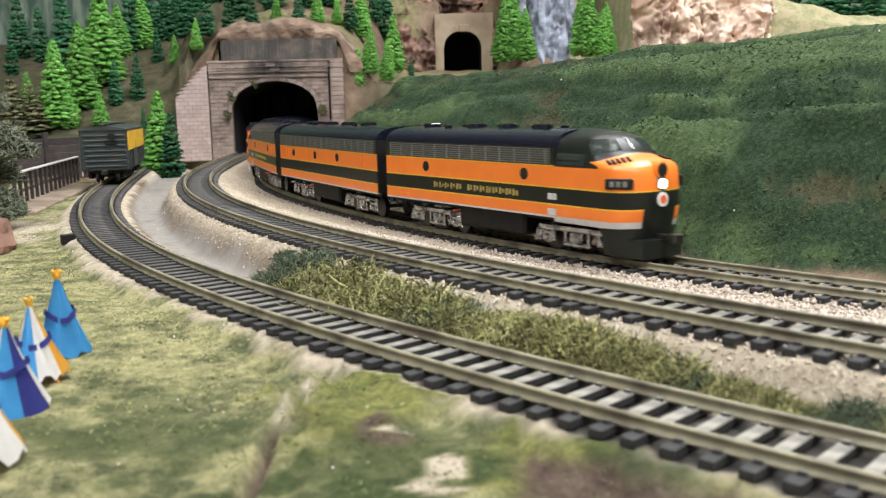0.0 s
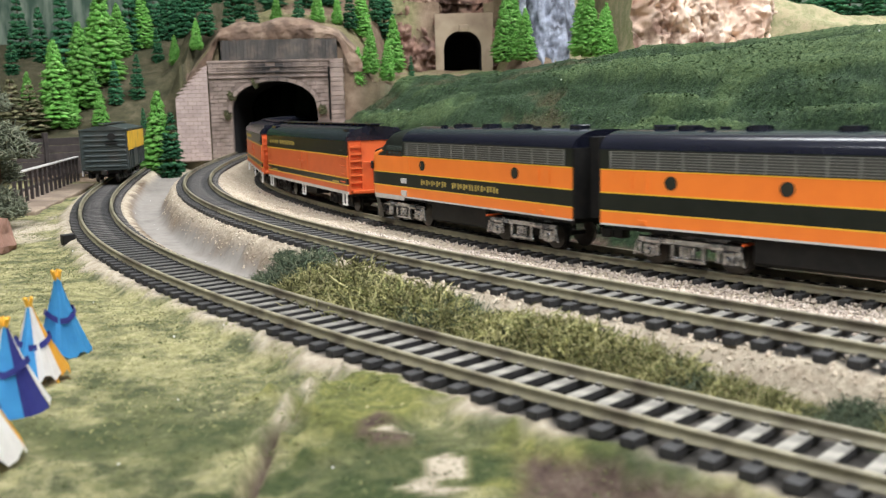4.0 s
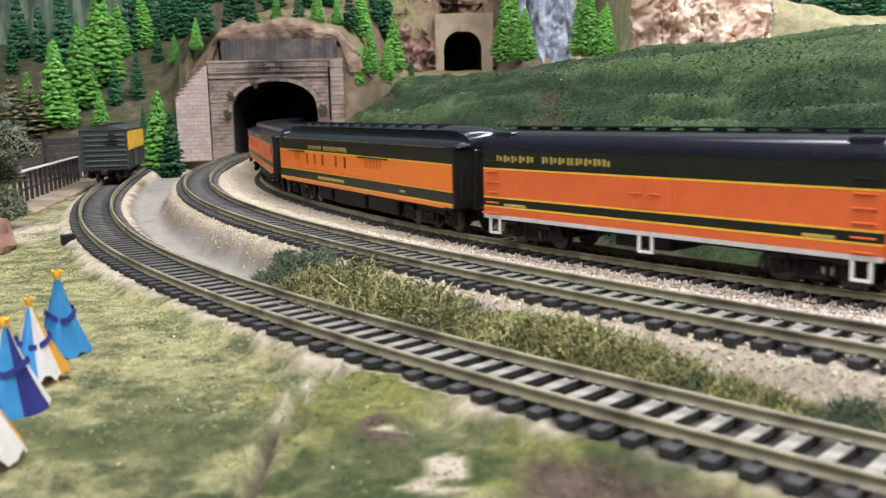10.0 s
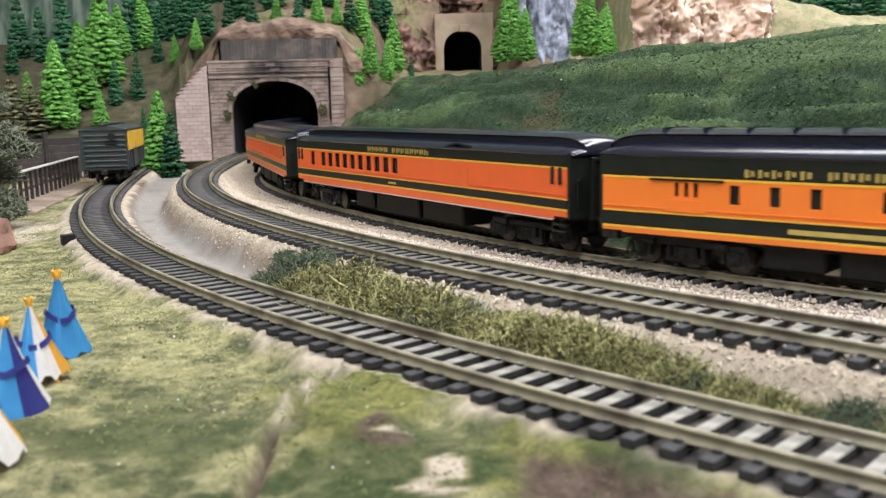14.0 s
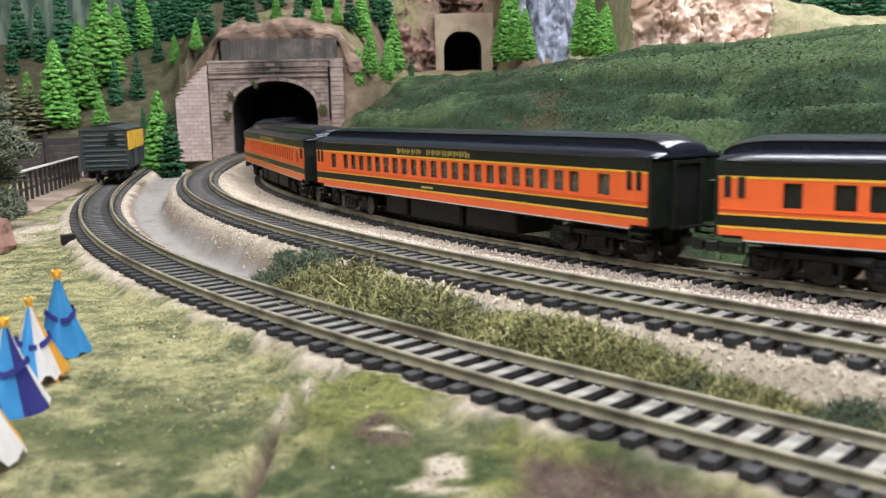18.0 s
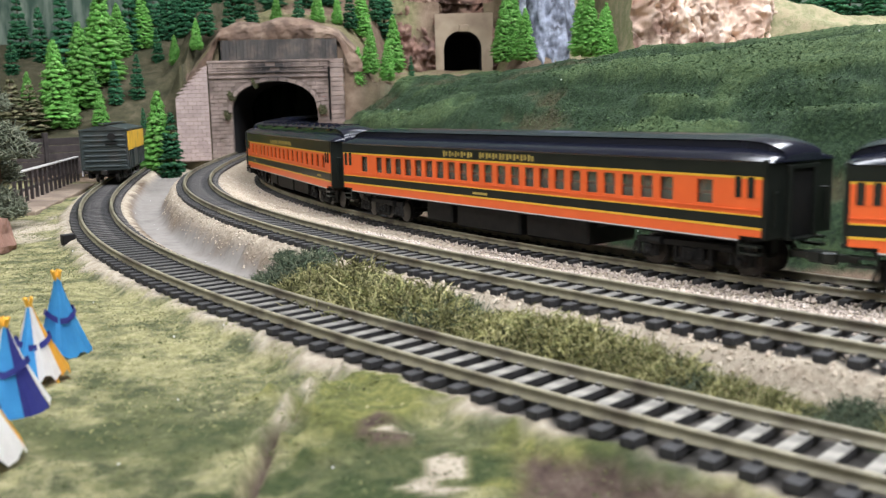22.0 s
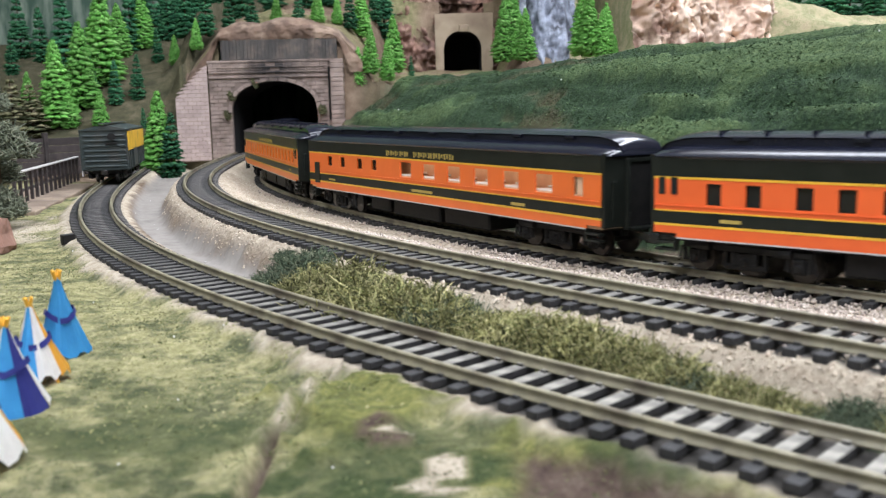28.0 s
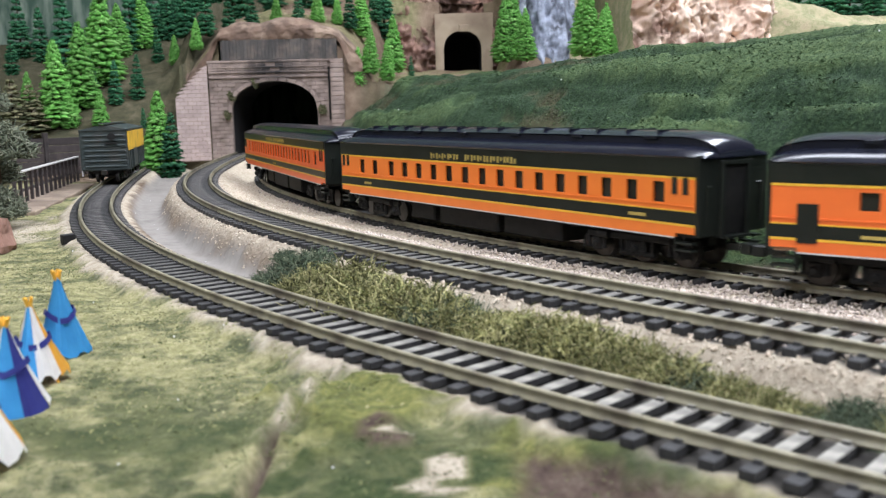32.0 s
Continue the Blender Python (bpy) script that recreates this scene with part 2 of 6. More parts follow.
    l.new(mx.outputs[2], b.inputs["Base Color"])


soot_over_arch()


def glow(name, colour, strength):
    m = bpy.data.materials.new(name)
    m.use_nodes = True
    b = m.node_tree.nodes["Principled BSDF"]
    b.inputs["Base Color"].default_value = rgba(colour)
    b.inputs["Emission Color"].default_value = rgba(colour)
    b.inputs["Emission Strength"].default_value = strength
    return m


HEADLIGHT = glow("warm_headlight", (1.0, 0.86, 0.62), 6.0)
DINER_LAMP = glow("warm_car_lamp", (1.0, 0.86, 0.66), 0.9)
TUBE = glow("fluorescent_diffuser", (1.0, 0.98, 0.94), 4.0)

# backdrop: a painted sheet with hazy hills and faint dark trunks
BACKDROP = bpy.data.materials.new("painted_backdrop")
BACKDROP.use_nodes = True
_n, _l = BACKDROP.node_tree.nodes, BACKDROP.node_tree.links
_b = _n["Principled BSDF"]
_b.inputs["Roughness"].default_value = 0.9
_co = _n.new("ShaderNodeTexCoord")
_mp = _n.new("ShaderNodeMapping")
_mp.inputs["Scale"].default_value = (40, 40, 9)
_no = _n.new("ShaderNodeTexNoise")
_no.inputs["Scale"].default_value = 1.6
_no.inputs["Detail"].default_value = 6
_ra = _n.new("ShaderNodeValToRGB")
_ra.color_ramp.elements[0].position, _ra.color_ramp.elements[1].position = 0.42, 0.6
_ra.color_ramp.elements[0].color = (0.045, 0.085, 0.06, 1)
_ra.color_ramp.elements[1].color = (0.19, 0.235, 0.185, 1)
_l.new(_co.outputs["Object"], _mp.inputs["Vector"])
_l.new(_mp.outputs["Vector"], _no.inputs["Vector"])
_l.new(_no.outputs["Fac"], _ra.inputs["Fac"])
_l.new(_ra.outputs["Color"], _b.inputs["Base Color"])


# ---- mesh helpers (millimetres) ----
def at(x, y, z=0.0, rz=0.0, rx=0.0, ry=0.0):
    return pose(x * MM, y * MM, z * MM, rx, ry, rz)


def data_of(name, bm, mats, smooth=False, sharp=38):
    me = bpy.data.meshes.new(name)
    bmesh.ops.recalc_face_normals(bm, faces=bm.faces)
    bm.transform(Matrix.Scale(MM, 4))
    bm.to_mesh(me)
    bm.free()
    for m in (mats if isinstance(mats, (list, tuple)) else [mats]):
        me.materials.append(m)
    if smooth:
        me.polygons.foreach_set("use_smooth", [True] * len(me.polygons))
        me.set_sharp_from_angle(angle=radians(sharp))
    return me


def np_data(name, verts, faces, mats, smooth=False):
    me = bpy.data.meshes.new(name)
    v = np.asarray(verts, dtype=float).reshape(-1, 3) * MM
    f = np.asarray(faces, dtype=np.int64)
    me.vertices.add(len(v))
    me.vertices.foreach_set("co", v.ravel())
    k = f.shape[1]
    me.loops.add(f.size)
    me.loops.foreach_set("vertex_index", f.ravel().astype(np.int32))
    me.polygons.add(len(f))
    me.polygons.foreach_set("loop_start", (np.arange(len(f)) * k).astype(np.int32))
    me.update(calc_edges=True)
    me.validate()
    for m in (mats if isinstance(mats, (list, tuple)) else [mats]):
        me.materials.append(m)
    if smooth:
        me.polygons.foreach_set("use_smooth", [True] * len(me.polygons))
    return me


def part(name, bm, mats, parent=None, label="", m=None, smooth=False):
    """One mesh object under a thing or under a part; bm may be a bmesh in mm or ready mesh data."""
    me = bm if isinstance(bm, bpy.types.Mesh) else data_of(name, bm, mats, smooth)
    ob = new(name, me)
    ob.parent = parent
    if m is not None:
        ob.matrix_basis = m
    if label:
        ob["label"] = label
    return ob


def empty(name, m=None):
    ob = new(name)
    ob.empty_display_size = 0.01
    if m is not None:
        ob.matrix_basis = m
    return ob


def box(bm, x0, x1, y0, y1, z0, z1, mat=0, bevel=0.0):
    vs = [bm.verts.new((x, y, z)) for x in (x0, x1) for y in (y0, y1) for z in (z0, z1)]
    fs = [(0, 1, 3, 2), (4, 6, 7, 5), (0, 4, 5, 1), (2, 3, 7, 6), (0, 2, 6, 4), (1, 5, 7, 3)]
    faces = [bm.faces.new([vs[i] for i in f]) for f in fs]
    for f in faces:
        f.material_index = mat
    if bevel:
        edges = list({e for f in faces for e in f.edges})
        r = bmesh.ops.bevel(bm, geom=edges, offset=bevel, segments=1, affect="EDGES")
        for f in r["faces"]:
            f.material_index = mat
    return vs


def boxes(*args, bevel=0.0):
    bm = bmesh.new()
    for a in args:
        box(bm, *a, bevel=bevel)
    return bm


def prism(bm, pts, a, b, axis="x", mat=0):
    """Extrudes a closed outline from a to b along an axis. Outline coordinates: (y, z), (x, z) or (x, y)."""
    def v(p, t):
        return {"x": (t, p[0], p[1]), "y": (p[0], t, p[1]), "z": (p[0], p[1], t)}[axis]
    lo = [bm.verts.new(v(p, a)) for p in pts]
    hi = [bm.verts.new(v(p, b)) for p in pts]
    n = len(pts)
    fs = [bm.faces.new([lo[i], lo[(i + 1) % n], hi[(i + 1) % n], hi[i]]) for i in range(n)]
    fs += [bm.faces.new(lo[::-1]), bm.faces.new(hi)]
    for f in fs:
        f.material_index = mat
    return bm


def cyl(bm, c, r, h, axis="z", n=14, r2=None, mat=0):
    rot = {"z": Matrix(), "y": Matrix.Rotation(radians(90), 4, "X"), "x": Matrix.Rotation(radians(90), 4, "Y")}[axis]
    g = bmesh.ops.create_cone(bm, cap_ends=True, segments=n, radius1=r, radius2=r if r2 is None else r2, depth=h, matrix=Matrix.Translation(c) @ rot)
    for f in {f for v in g["verts"] for f in v.link_faces}:
        f.material_index = mat
    return bm


def rod(bm, a, b, r, n=6):
    a, b = Vector(a), Vector(b)
    d = b - a
    m = Matrix.Translation((a + b) / 2) @ d.to_track_quat("Z", "Y").to_matrix().to_4x4()
    bmesh.ops.create_cone(bm, cap_ends=True, segments=n, radius1=r, radius2=r, depth=d.length, matrix=m)
    return bm


def hash2(ix, iy, seed):
    h = (ix * 374761393 + iy * 668265263 + seed * 1442695041) & 0x7FFFFFFF
    h = ((h ^ (h >> 13)) * 1274126177) & 0x7FFFFFFF
    return ((h ^ (h >> 16)) & 0xFFFF) / 65535.0


def vnoise(x, y, seed=0):
    ix, iy = np.floor(x).astype(np.int64), np.floor(y).astype(np.int64)
    fx, fy = x - ix, y - iy
    ux, uy = fx * fx * (3 - 2 * fx), fy * fy * (3 - 2 * fy)
    a, b = hash2(ix, iy, seed), hash2(ix + 1, iy, seed)
    c, d = hash2(ix, iy + 1, seed), hash2(ix + 1, iy + 1, seed)
    return (a + (b - a) * ux) * (1 - uy) + (c + (d - c) * ux) * uy - 0.5


def fbm(x, y, size, octaves=4, seed=0, gain=0.5):
    t, amp = 0.0, 1.0
    for o in range(octaves):
        t = t + amp * vnoise(x / size + 17.3 * o, y / size - 9.1 * o, seed + o)
        size, amp = size / 2.03, amp * gain
    return t


def smooth01(t):
    t = np.clip(t, 0.0, 1.0)
    return t * t * (3 - 2 * t)


# ---- the plan: three tracks on the lower level, one on the upper ----
def curve_through(pts, step=5.0, passes=6):
    p = np.array(pts, float)
    d = np.concatenate([[0], np.cumsum(np.hypot(*np.diff(p, axis=0).T))])
    s = np.arange(0, d[-1], step)
    x, y = np.interp(s, d, p[:, 0]), np.interp(s, d, p[:, 1])
    k = np.ones(15) / 15
    for _ in range(passes):
        x = np.convolve(np.pad(x, 7, mode="reflect", reflect_type="odd"), k, "valid")
        y = np.convolve(np.pad(y, 7, mode="reflect", reflect_type="odd"), k, "valid")
    d = np.concatenate([[0], np.cumsum(np.hypot(np.diff(x), np.diff(y)))])
    s = np.arange(0, d[-1], step)
    return np.stack([np.interp(s, d, x), np.interp(s, d, y)], 1)


def arc(cx, cy, r, a0, a1, n=24):
    return [(cx + r * math.cos(radians(a0 + (a1 - a0) * i / n)), cy + r * math.sin(radians(a0 + (a1 - a0) * i / n))) for i in range(n + 1)]


TRACK_A = curve_through([(-338, 1100), (-316, 980), (-290, 850), (-258.5, 720), (-232, 617), (-206, 541), (-176, 467), (-141, 395), (-99, 327), (-51, 263), (1, 202), (57, 145), (118, 90), (185, 38), (300, -40), (450, -130)])
TRACK_B = curve_through([(-232, 1180), (-227, 1067), (-220, 987), (-213, 907), (-205, 828), (-195, 748), (-179, 670), (-158, 593), (-131, 518), (-97, 445), (-58, 375), (-14, 309), (35, 245), (87, 184), (142, 127), (205, 72), (320, -10), (480, -100)])
TRACK_C = curve_through([(1950, 1500), (900, 1500), *arc(230, 1100, 400, 90, 180), (-170, 1040), (-170, 991), (-163, 912), (-155, 832), (-141, 754), (-117, 678), (-87, 604), (-53, 531), (-15, 461), (27, 393), (75, 329), (128, 270), (187, 216), (252, 169), (325, 127), (405, 95), (495, 74), (600, 66), (3600, 66)])
TRACK_D = curve_through([(215, 700), (205, 640), (205, 580), (222, 520), (250, 470), (290, 425), (360, 385), (450, 355), (700, 330)])
RAIL_TOP = {"A": 1.6, "B": 8.4, "C": 0.0, "D": 93.0}
S_ZERO = int(np.argmin(np.hypot(TRACK_C[:, 0] + 170, TRACK_C[:, 1] - 991)))


def along(path, s, i0=0):
    """Place and heading at s millimetres past the sample i0."""
    i = np.clip(i0 + s / 5.0, 1, len(path) - 3)
    k = int(i)
    f = i - k
    a, b = path[k] * (1 - f) + path[k + 1] * f, path[k + 1] - path[k - 1] + f * (path[k + 2] - path[k] - path[k + 1] + path[k - 1])
    return a, math.atan2(b[1], b[0])


def nearest(path, x, y, stride=2):
    """Distance to a path, and on which side (+ left of its running direction)."""
    p = path[::stride]
    q = np.stack([x.ravel(), y.ravel()], 1)
    best = np.full(len(q), 1e9)
    idx = np.zeros(len(q), int)
    for lo in range(0, len(q), 20000):
        d = ((q[lo:lo + 20000, None, :] - p[None]) ** 2).sum(2)
        idx[lo:lo + 20000] = d.argmin(1)
        best[lo:lo + 20000] = np.sqrt(d.min(1))
    t = np.gradient(p, axis=0)[idx]
    side = np.sign(t[:, 0] * (q[:, 1] - p[idx, 1]) - t[:, 1] * (q[:, 0] - p[idx, 0]))
    return (best * side).reshape(x.shape), p[idx, 1].reshape(x.shape)


NEAR_C = TRACK_C[S_ZERO - 40:S_ZERO + 330]


# ---- ground: one sheet over the whole layout ----
def ground_height(x, y):
    """Height in mm, and the cover weights grass, hill, sand, plaster."""
    dA, _ = nearest(TRACK_A, x, y, 4)
    dB, _ = nearest(TRACK_B, x, y, 4)
    dC, yC = nearest(NEAR_C, x, y, 4)
    z = -6.0 + 3.0 * fbm(x, y, 45, 4, 3)
    # low bank and brown soil on the camera's side of the siding
    z = z - 7.0 * smooth01((x - 5) / 25) * smooth01((-dA - 20) / 14) * smooth01((200 - y) / 60)
    near_side = smooth01((-dA - 14) / 8)
    # level between siding and middle track
    mid = smooth01((dA - 12) / 10) * smooth01((-dB - 12) / 10)
    z = z * (1 - mid) + mid * (-5.5 + 1.2 * fbm(x, y, 30, 3, 8) - 4.5 * smooth01((y - 300) / 60) * smooth01((dA - 19) / 7) * smooth01((-dB - 20) / 7))
    wa = 1 - smooth01((np.abs(dA) - 15) / 9)
    # where the depth shadow between the ties is painted into the ground colour
    gap_shade_a = smooth01((15.5 - np.abs(dA)) / 2)
    z = z * (1 - wa) + wa * (-3.1 + 0.9 * smooth01((np.abs(dA) - 13.5) / 4) + 0.4 * fbm(x, y, 8, 2, 5))
    # middle roadbed, with a sandy shoulder falling to the siding
    wb = 1 - smooth01((np.abs(dB) - 16) / 9)
    gap_shade_b = smooth01((15.0 - np.abs(dB)) / 2)
    z = z * (1 - wb) + wb * (3.9 + 0.6 * fbm(x, y, 9, 3, 6))
    between = smooth01((dB - 14) / 4) * smooth01((-dC - 10) / 4)
    t = np.clip((dB - 16) / np.maximum(dB - dC - 32, 8), 0, 1)
    zbc = 4.2 - 8.4 * smooth01(t * 1.1) + 1.4 * fbm(x, y, 14, 3, 7)
    z = z * (1 - between) + between * zbc
    wc = 1 - smooth01((np.abs(dC) - 16) / 8)
    z = z * (1 - wc) + wc * (-4.4 + 0.4 * fbm(x, y, 8, 2, 9))
    # grass hill beyond the main line
    top = np.interp(y, [400, 430, 460, 500, 545, 600, 680, 760, 820, 900, 1020], [91, 90, 88, 87, 89.5, 89, 85, 83, 87, 91, 70])
    ledge = fbm(yC + 0.6 * dC, dC * 5.2 + 30 * fbm(x, y, 60, 2, 27), 105, 4, 26)
    knoll = fbm(yC, dC * 2.2, 70, 4, 28)
    u = (dC - 24) / 128
    ridge = top * (1 - np.clip(1 - u, 0, 1) ** 1.55) - 4.4
    ridge = ridge + smooth01(u * 3) * (17 * ledge + 2.5 * fbm(x, y * 1.4, 80, 3, 21) + 5.0 * fbm(yC * 1.1, dC * 3.0, 26, 4, 29) + 2.4 * fbm(x, y, 12, 4, 22)) * (1 - 0.5 * smooth01(u * 1.2 - 0.2)) - 0.02 * np.clip(dC - 152, 0, 300)
    wh = smooth01(dC / 40 - 0.5) * smooth01((1120 - y) / 80)
    z = z * (1 - wh) + wh * np.where(u > 0, ridge, -4.4)
    dD, _ = nearest(TRACK_D, x, y, 6)
    wd = (1 - smooth01((np.abs(dD) - 20) / 14)) * (x > 150)
    z = z * (1 - wd) + wd * (RAIL_TOP["D"] - 4.5)
    # left hillside behind the siding
    left = (1 - 0.55 * smooth01((-430 - x) / 60)) * 140 * np.clip((y - 905) / 300, 0, 1.05) * smooth01((-298 - x + (y - 1000) * 0.25) / 45) + 12 * fbm(x, y, 90, 4, 31) * smooth01((y - 930) / 80)
    wl = smooth01((-285 - x + 0.2 * np.clip(y - 1040, 0, 200)) / 30) * smooth01((y - 895) / 30)
    z = z * (1 - wl) + wl * np.maximum(z, left)
    # earth over the tunnel, and the high ground behind
    over = 150 - 12 * ((x + 180) / 75) ** 2 * (np.abs(x + 180) < 110) - 46 * smooth01((x + 118) / 55) - 62 * smooth01((-232 - x) / 95) * smooth01((1150 - y) / 80) + 0.22 * np.clip(y - 1056, 0, 600) + 10 * fbm(x, y, 40, 4, 41)
    wm = smooth01((y - 1051) / 6) * smooth01((x + 330) / 40) * smooth01((-30 - x) / 60)
    z = z * (1 - wm) + wm * np.maximum(z, over)
    back = 84 + 0.05 * (y - 1000) + 8 * fbm(x, y, 60, 4, 51)
    # cliffs: upper tunnel, waterfall gorge, pale rock face
    cliff = 105 * smooth01((y - 1452) / 6) * smooth01((125 - x) / 30)
    right = (58 + 10 * fbm(x, 0 * y, 60, 3, 55)) * smooth01((y - 905) / 35) * smooth01((x - 215) / 60) + 0.35 * np.clip(y - 930, 0, 500) * smooth01((x - 190) / 60)
    slope = 0.95 * np.clip(y - (1010 - 0.3 * (x - 150)), 0, 260) * smooth01((x - 205) / 40)
    falls = 0.8 * np.clip(y - 1120, 0, 300) * smooth01((x - 85) / 40) * smooth01((235 - x) / 40)
    back = back + cliff + np.maximum(np.maximum(right, slope), falls)
    wk = smooth01((y - 1000) / 90) * smooth01((x + 120) / 60)
    wk = np.maximum(wk, smooth01((y - 820) / 60) * smooth01((x - 160) / 60))
    z = z * (1 - wk) + wk * np.maximum(z, back)
    bench = smooth01((x - 335) / 30) * smooth01((y - 890) / 20)
    z = z * (1 - bench) + bench * np.minimum(z, 96 + (38 + 20 * smooth01((440 - x) / 110)) * np.clip((y - 880) / 75, 0, 1.0) + 4 * fbm(x, y, 40, 4, 57) + 5 * fbm(x, y, 14, 4, 58))
    far = smooth01((y - 1250) / 150) * smooth01((-40 - x) / 60)
    z = z + far * 0.25 * (y - 1250)
    # a split in the ground cover, and plaster showing through beside the siding
    seam_x = np.interp(y, [130, 148, 175, 192, 208], [-36, -34, -33.5, -31, -28]) + 2.0 * fbm(x * 0, y, 9, 3, 81)
    ds = np.abs(x - seam_x)
    on = smooth01((y - 128) / 6) * smooth01((212 - y) / 6)
    z = z - 5.0 * on * smooth01(1 - ds / 1.5) + 1.2 * on * smooth01(1 - np.abs(ds - 3) / 2)
    pale = np.maximum(on * smooth01(1 - np.abs(ds - 2.2) / 1.5) * smooth01((y - 168) / 10), smooth01((0.75 - np.minimum(np.hypot((x + 7.5) / 5, (y - 168) / 5), np.hypot((x + 1.5) / 6.5, (y - 155) / 7)) + 2.4 * fbm(x, y, 7, 4, 83)) / 0.3))
    split = on * smooth01(1.5 - ds / 1.5) * smooth01((186 - y) / 10)
    # covers
    j = 6 * fbm(x, y, 12, 3, 61) + 8 * fbm(x, y, 50, 2, 62)
    open_ = smooth01((1049 - y) / 3)

    def patch(cx, cy, rx, ry, ragged=0.9):
        return smooth01((1.25 - np.hypot((x - cx) / rx, (y - cy) / ry) + ragged * 2 * fbm(x, y, 14, 4, 91)) / 0.5)

    grass = smooth01((-dA - 15.6 + 0.7 * j) / 3) * smooth01((880 - y + 4 * j) / 60)
    hill = smooth01((dC - 27 + j) / 5) * smooth01((250 - dC + 3 * j) / 50) * smooth01((1090 - y) / 60) * smooth01((x + 100) / 30)
    sand = np.maximum.reduce([wb * open_, between * open_, (1 - smooth01((np.abs(dA) - 17 + 0.5 * j) / 4)) * smooth01((965 - y) / 20), wc * open_, mid * smooth01((340 - y) / 30), patch(-232, 500, 30, 55, 0.6) * smooth01((-dA - 14) / 6) * 0.9, smooth01((y - 780) / 60) * smooth01((1049 - y) / 3) * smooth01((x + 312) / 14) * smooth01((-95 - x) / 20), wd])
    plaster = mid * smooth01((y - 325 + 3 * j) / 30) * smooth01((-dB - 20 + 0.4 * j) / 4) * smooth01((dA - 20) / 3) * smooth01((1000 - y) / 100)
    olive = smooth01((y - 880) / 60) * smooth01(0.5 + 2.2 * fbm(x, y, 70, 3, 71))
    # woodland floor, with the shade under the trees in its dark colour
    wood_shade = smooth01((y - 900) / 40) * smooth01((-255 - x + 4 * j + 0.25 * np.clip(y - 1060, 0, 900)) / 40)
    moss = np.maximum.reduce([patch(-18, 193, 16, 26), patch(12, 150, 11, 15), patch(-34, 225, 16, 12, 1.4) * 0.6]) * (grass > 0.02)
    deep = np.maximum.reduce([patch(-14, 148, 22, 12), 0.75 * patch(-13, 167, 5, 6), 0.85 * smooth01((235 - y + 2.5 * j) / 75) * smooth01(0.66 + 2.6 * fbm(x, y, 16, 5, 96)) * grass])
    soil = np.maximum.reduce([smooth01((-dA - 20 + 0.4 * j) / 3) * smooth01((44 + dA + 0.8 * j) / 4) * smooth01((x - 10 + 0.6 * j) / 5) * smooth01((170 - y) / 8), split, patch(-12, 168, 6, 5), smooth01((dC - 18 + 0.4 * j) / 4) * smooth01((33 - dC + 0.9 * j) / 5) * smooth01((y - 200) / 40) * smooth01((700 - y) / 120)])
    # lit look of the ledge tops, put into the turf as lighter green
    lit_streak = smooth01((ledge - 0.03 + 0.3 * fbm(x, y, 16, 4, 93)) / 0.2)
    bare = smooth01((-ledge - 0.05 - 0.5 * knoll + 0.3 * fbm(x, y, 20, 4, 94) - 0.30) / 0.16) * smooth01((dC - 34) / 15) * 0.7
    meadow = smooth01((y - 860) / 50) * smooth01((x - 150) / 20) * smooth01((250 - x + 2 * j) / 20)
    tan = meadow + smooth01((x - 300) / 30) * smooth01((y - 880) / 20)
    # the yellow-green mound beside the split, with pale plaster crumbs at its foot
    knob = patch(-20, 183, 16, 25, 0.7)
    moss = np.maximum(moss, knob * (grass > 0.02)) * (1 - pale)
    deep = deep * (1 - 0.85 * knob * smooth01((y - 158) / 14)) * (1 - pale)
    soil = soil * (1 - pale)
    sand = np.maximum(sand, pale)
    z = z + 3.0 * knob * near_side + 1.6 * knob * near_side * fbm(x, y, 6, 3, 97)
    return z, grass, hill, sand, plaster, olive, dA, dB, dC, wood_shade, np.maximum(gap_shade_a * smooth01((965 - y) / 20), gap_shade_b) * open_, moss, soil, deep, lit_streak, bare, tan


def axis_of(*spans):
    out = []
    for a, b, step in spans:
        out += list(np.arange(a, b, step))
    return np.array(out + [spans[-1][1]], float)


GX = axis_of((-2600, -760, 80), (-760, -320, 8), (-320, 330, 2.6), (330, 760, 7), (760, 3800, 95))
GY = axis_of((-900, 60, 24), (60, 130, 4), (130, 420, 1.6), (420, 1048, 3.0), (1048, 1050, 2), (1050, 1051, 1), (1051, 1057, 6), (1057, 1451, 5.6), (1451, 1458, 7), (1458, 1720, 8))
gx, gy = np.meshgrid(GX, GY)
FIELDS = ground_height(gx, gy)
gz, g_grass, g_hill, g_sand, g_plaster, g_olive = FIELDS[:6]
rows_n, cols_n = gx.shape
index = np.arange(rows_n * cols_n).reshape(rows_n, cols_n)
quads = np.stack([index[:-1, :-1], index[:-1, 1:], index[1:, 1:], index[1:, :-1]], 2)
mx_, my_ = (gx[:-1, :-1] + gx[1:, 1:]) / 2, (gy[:-1, :-1] + gy[1:, 1:]) / 2
keep = ~((mx_ > -246) & (mx_ < -128) & (my_ > 1050.5) & (my_ < 1057.5))
keep &= ~((mx_ > 2) & (mx_ < 70) & (my_ > 1450.5) & (my_ < 1458.5))

GROUND = bpy.data.materials.new("layout_ground")
GROUND.use_nodes = True


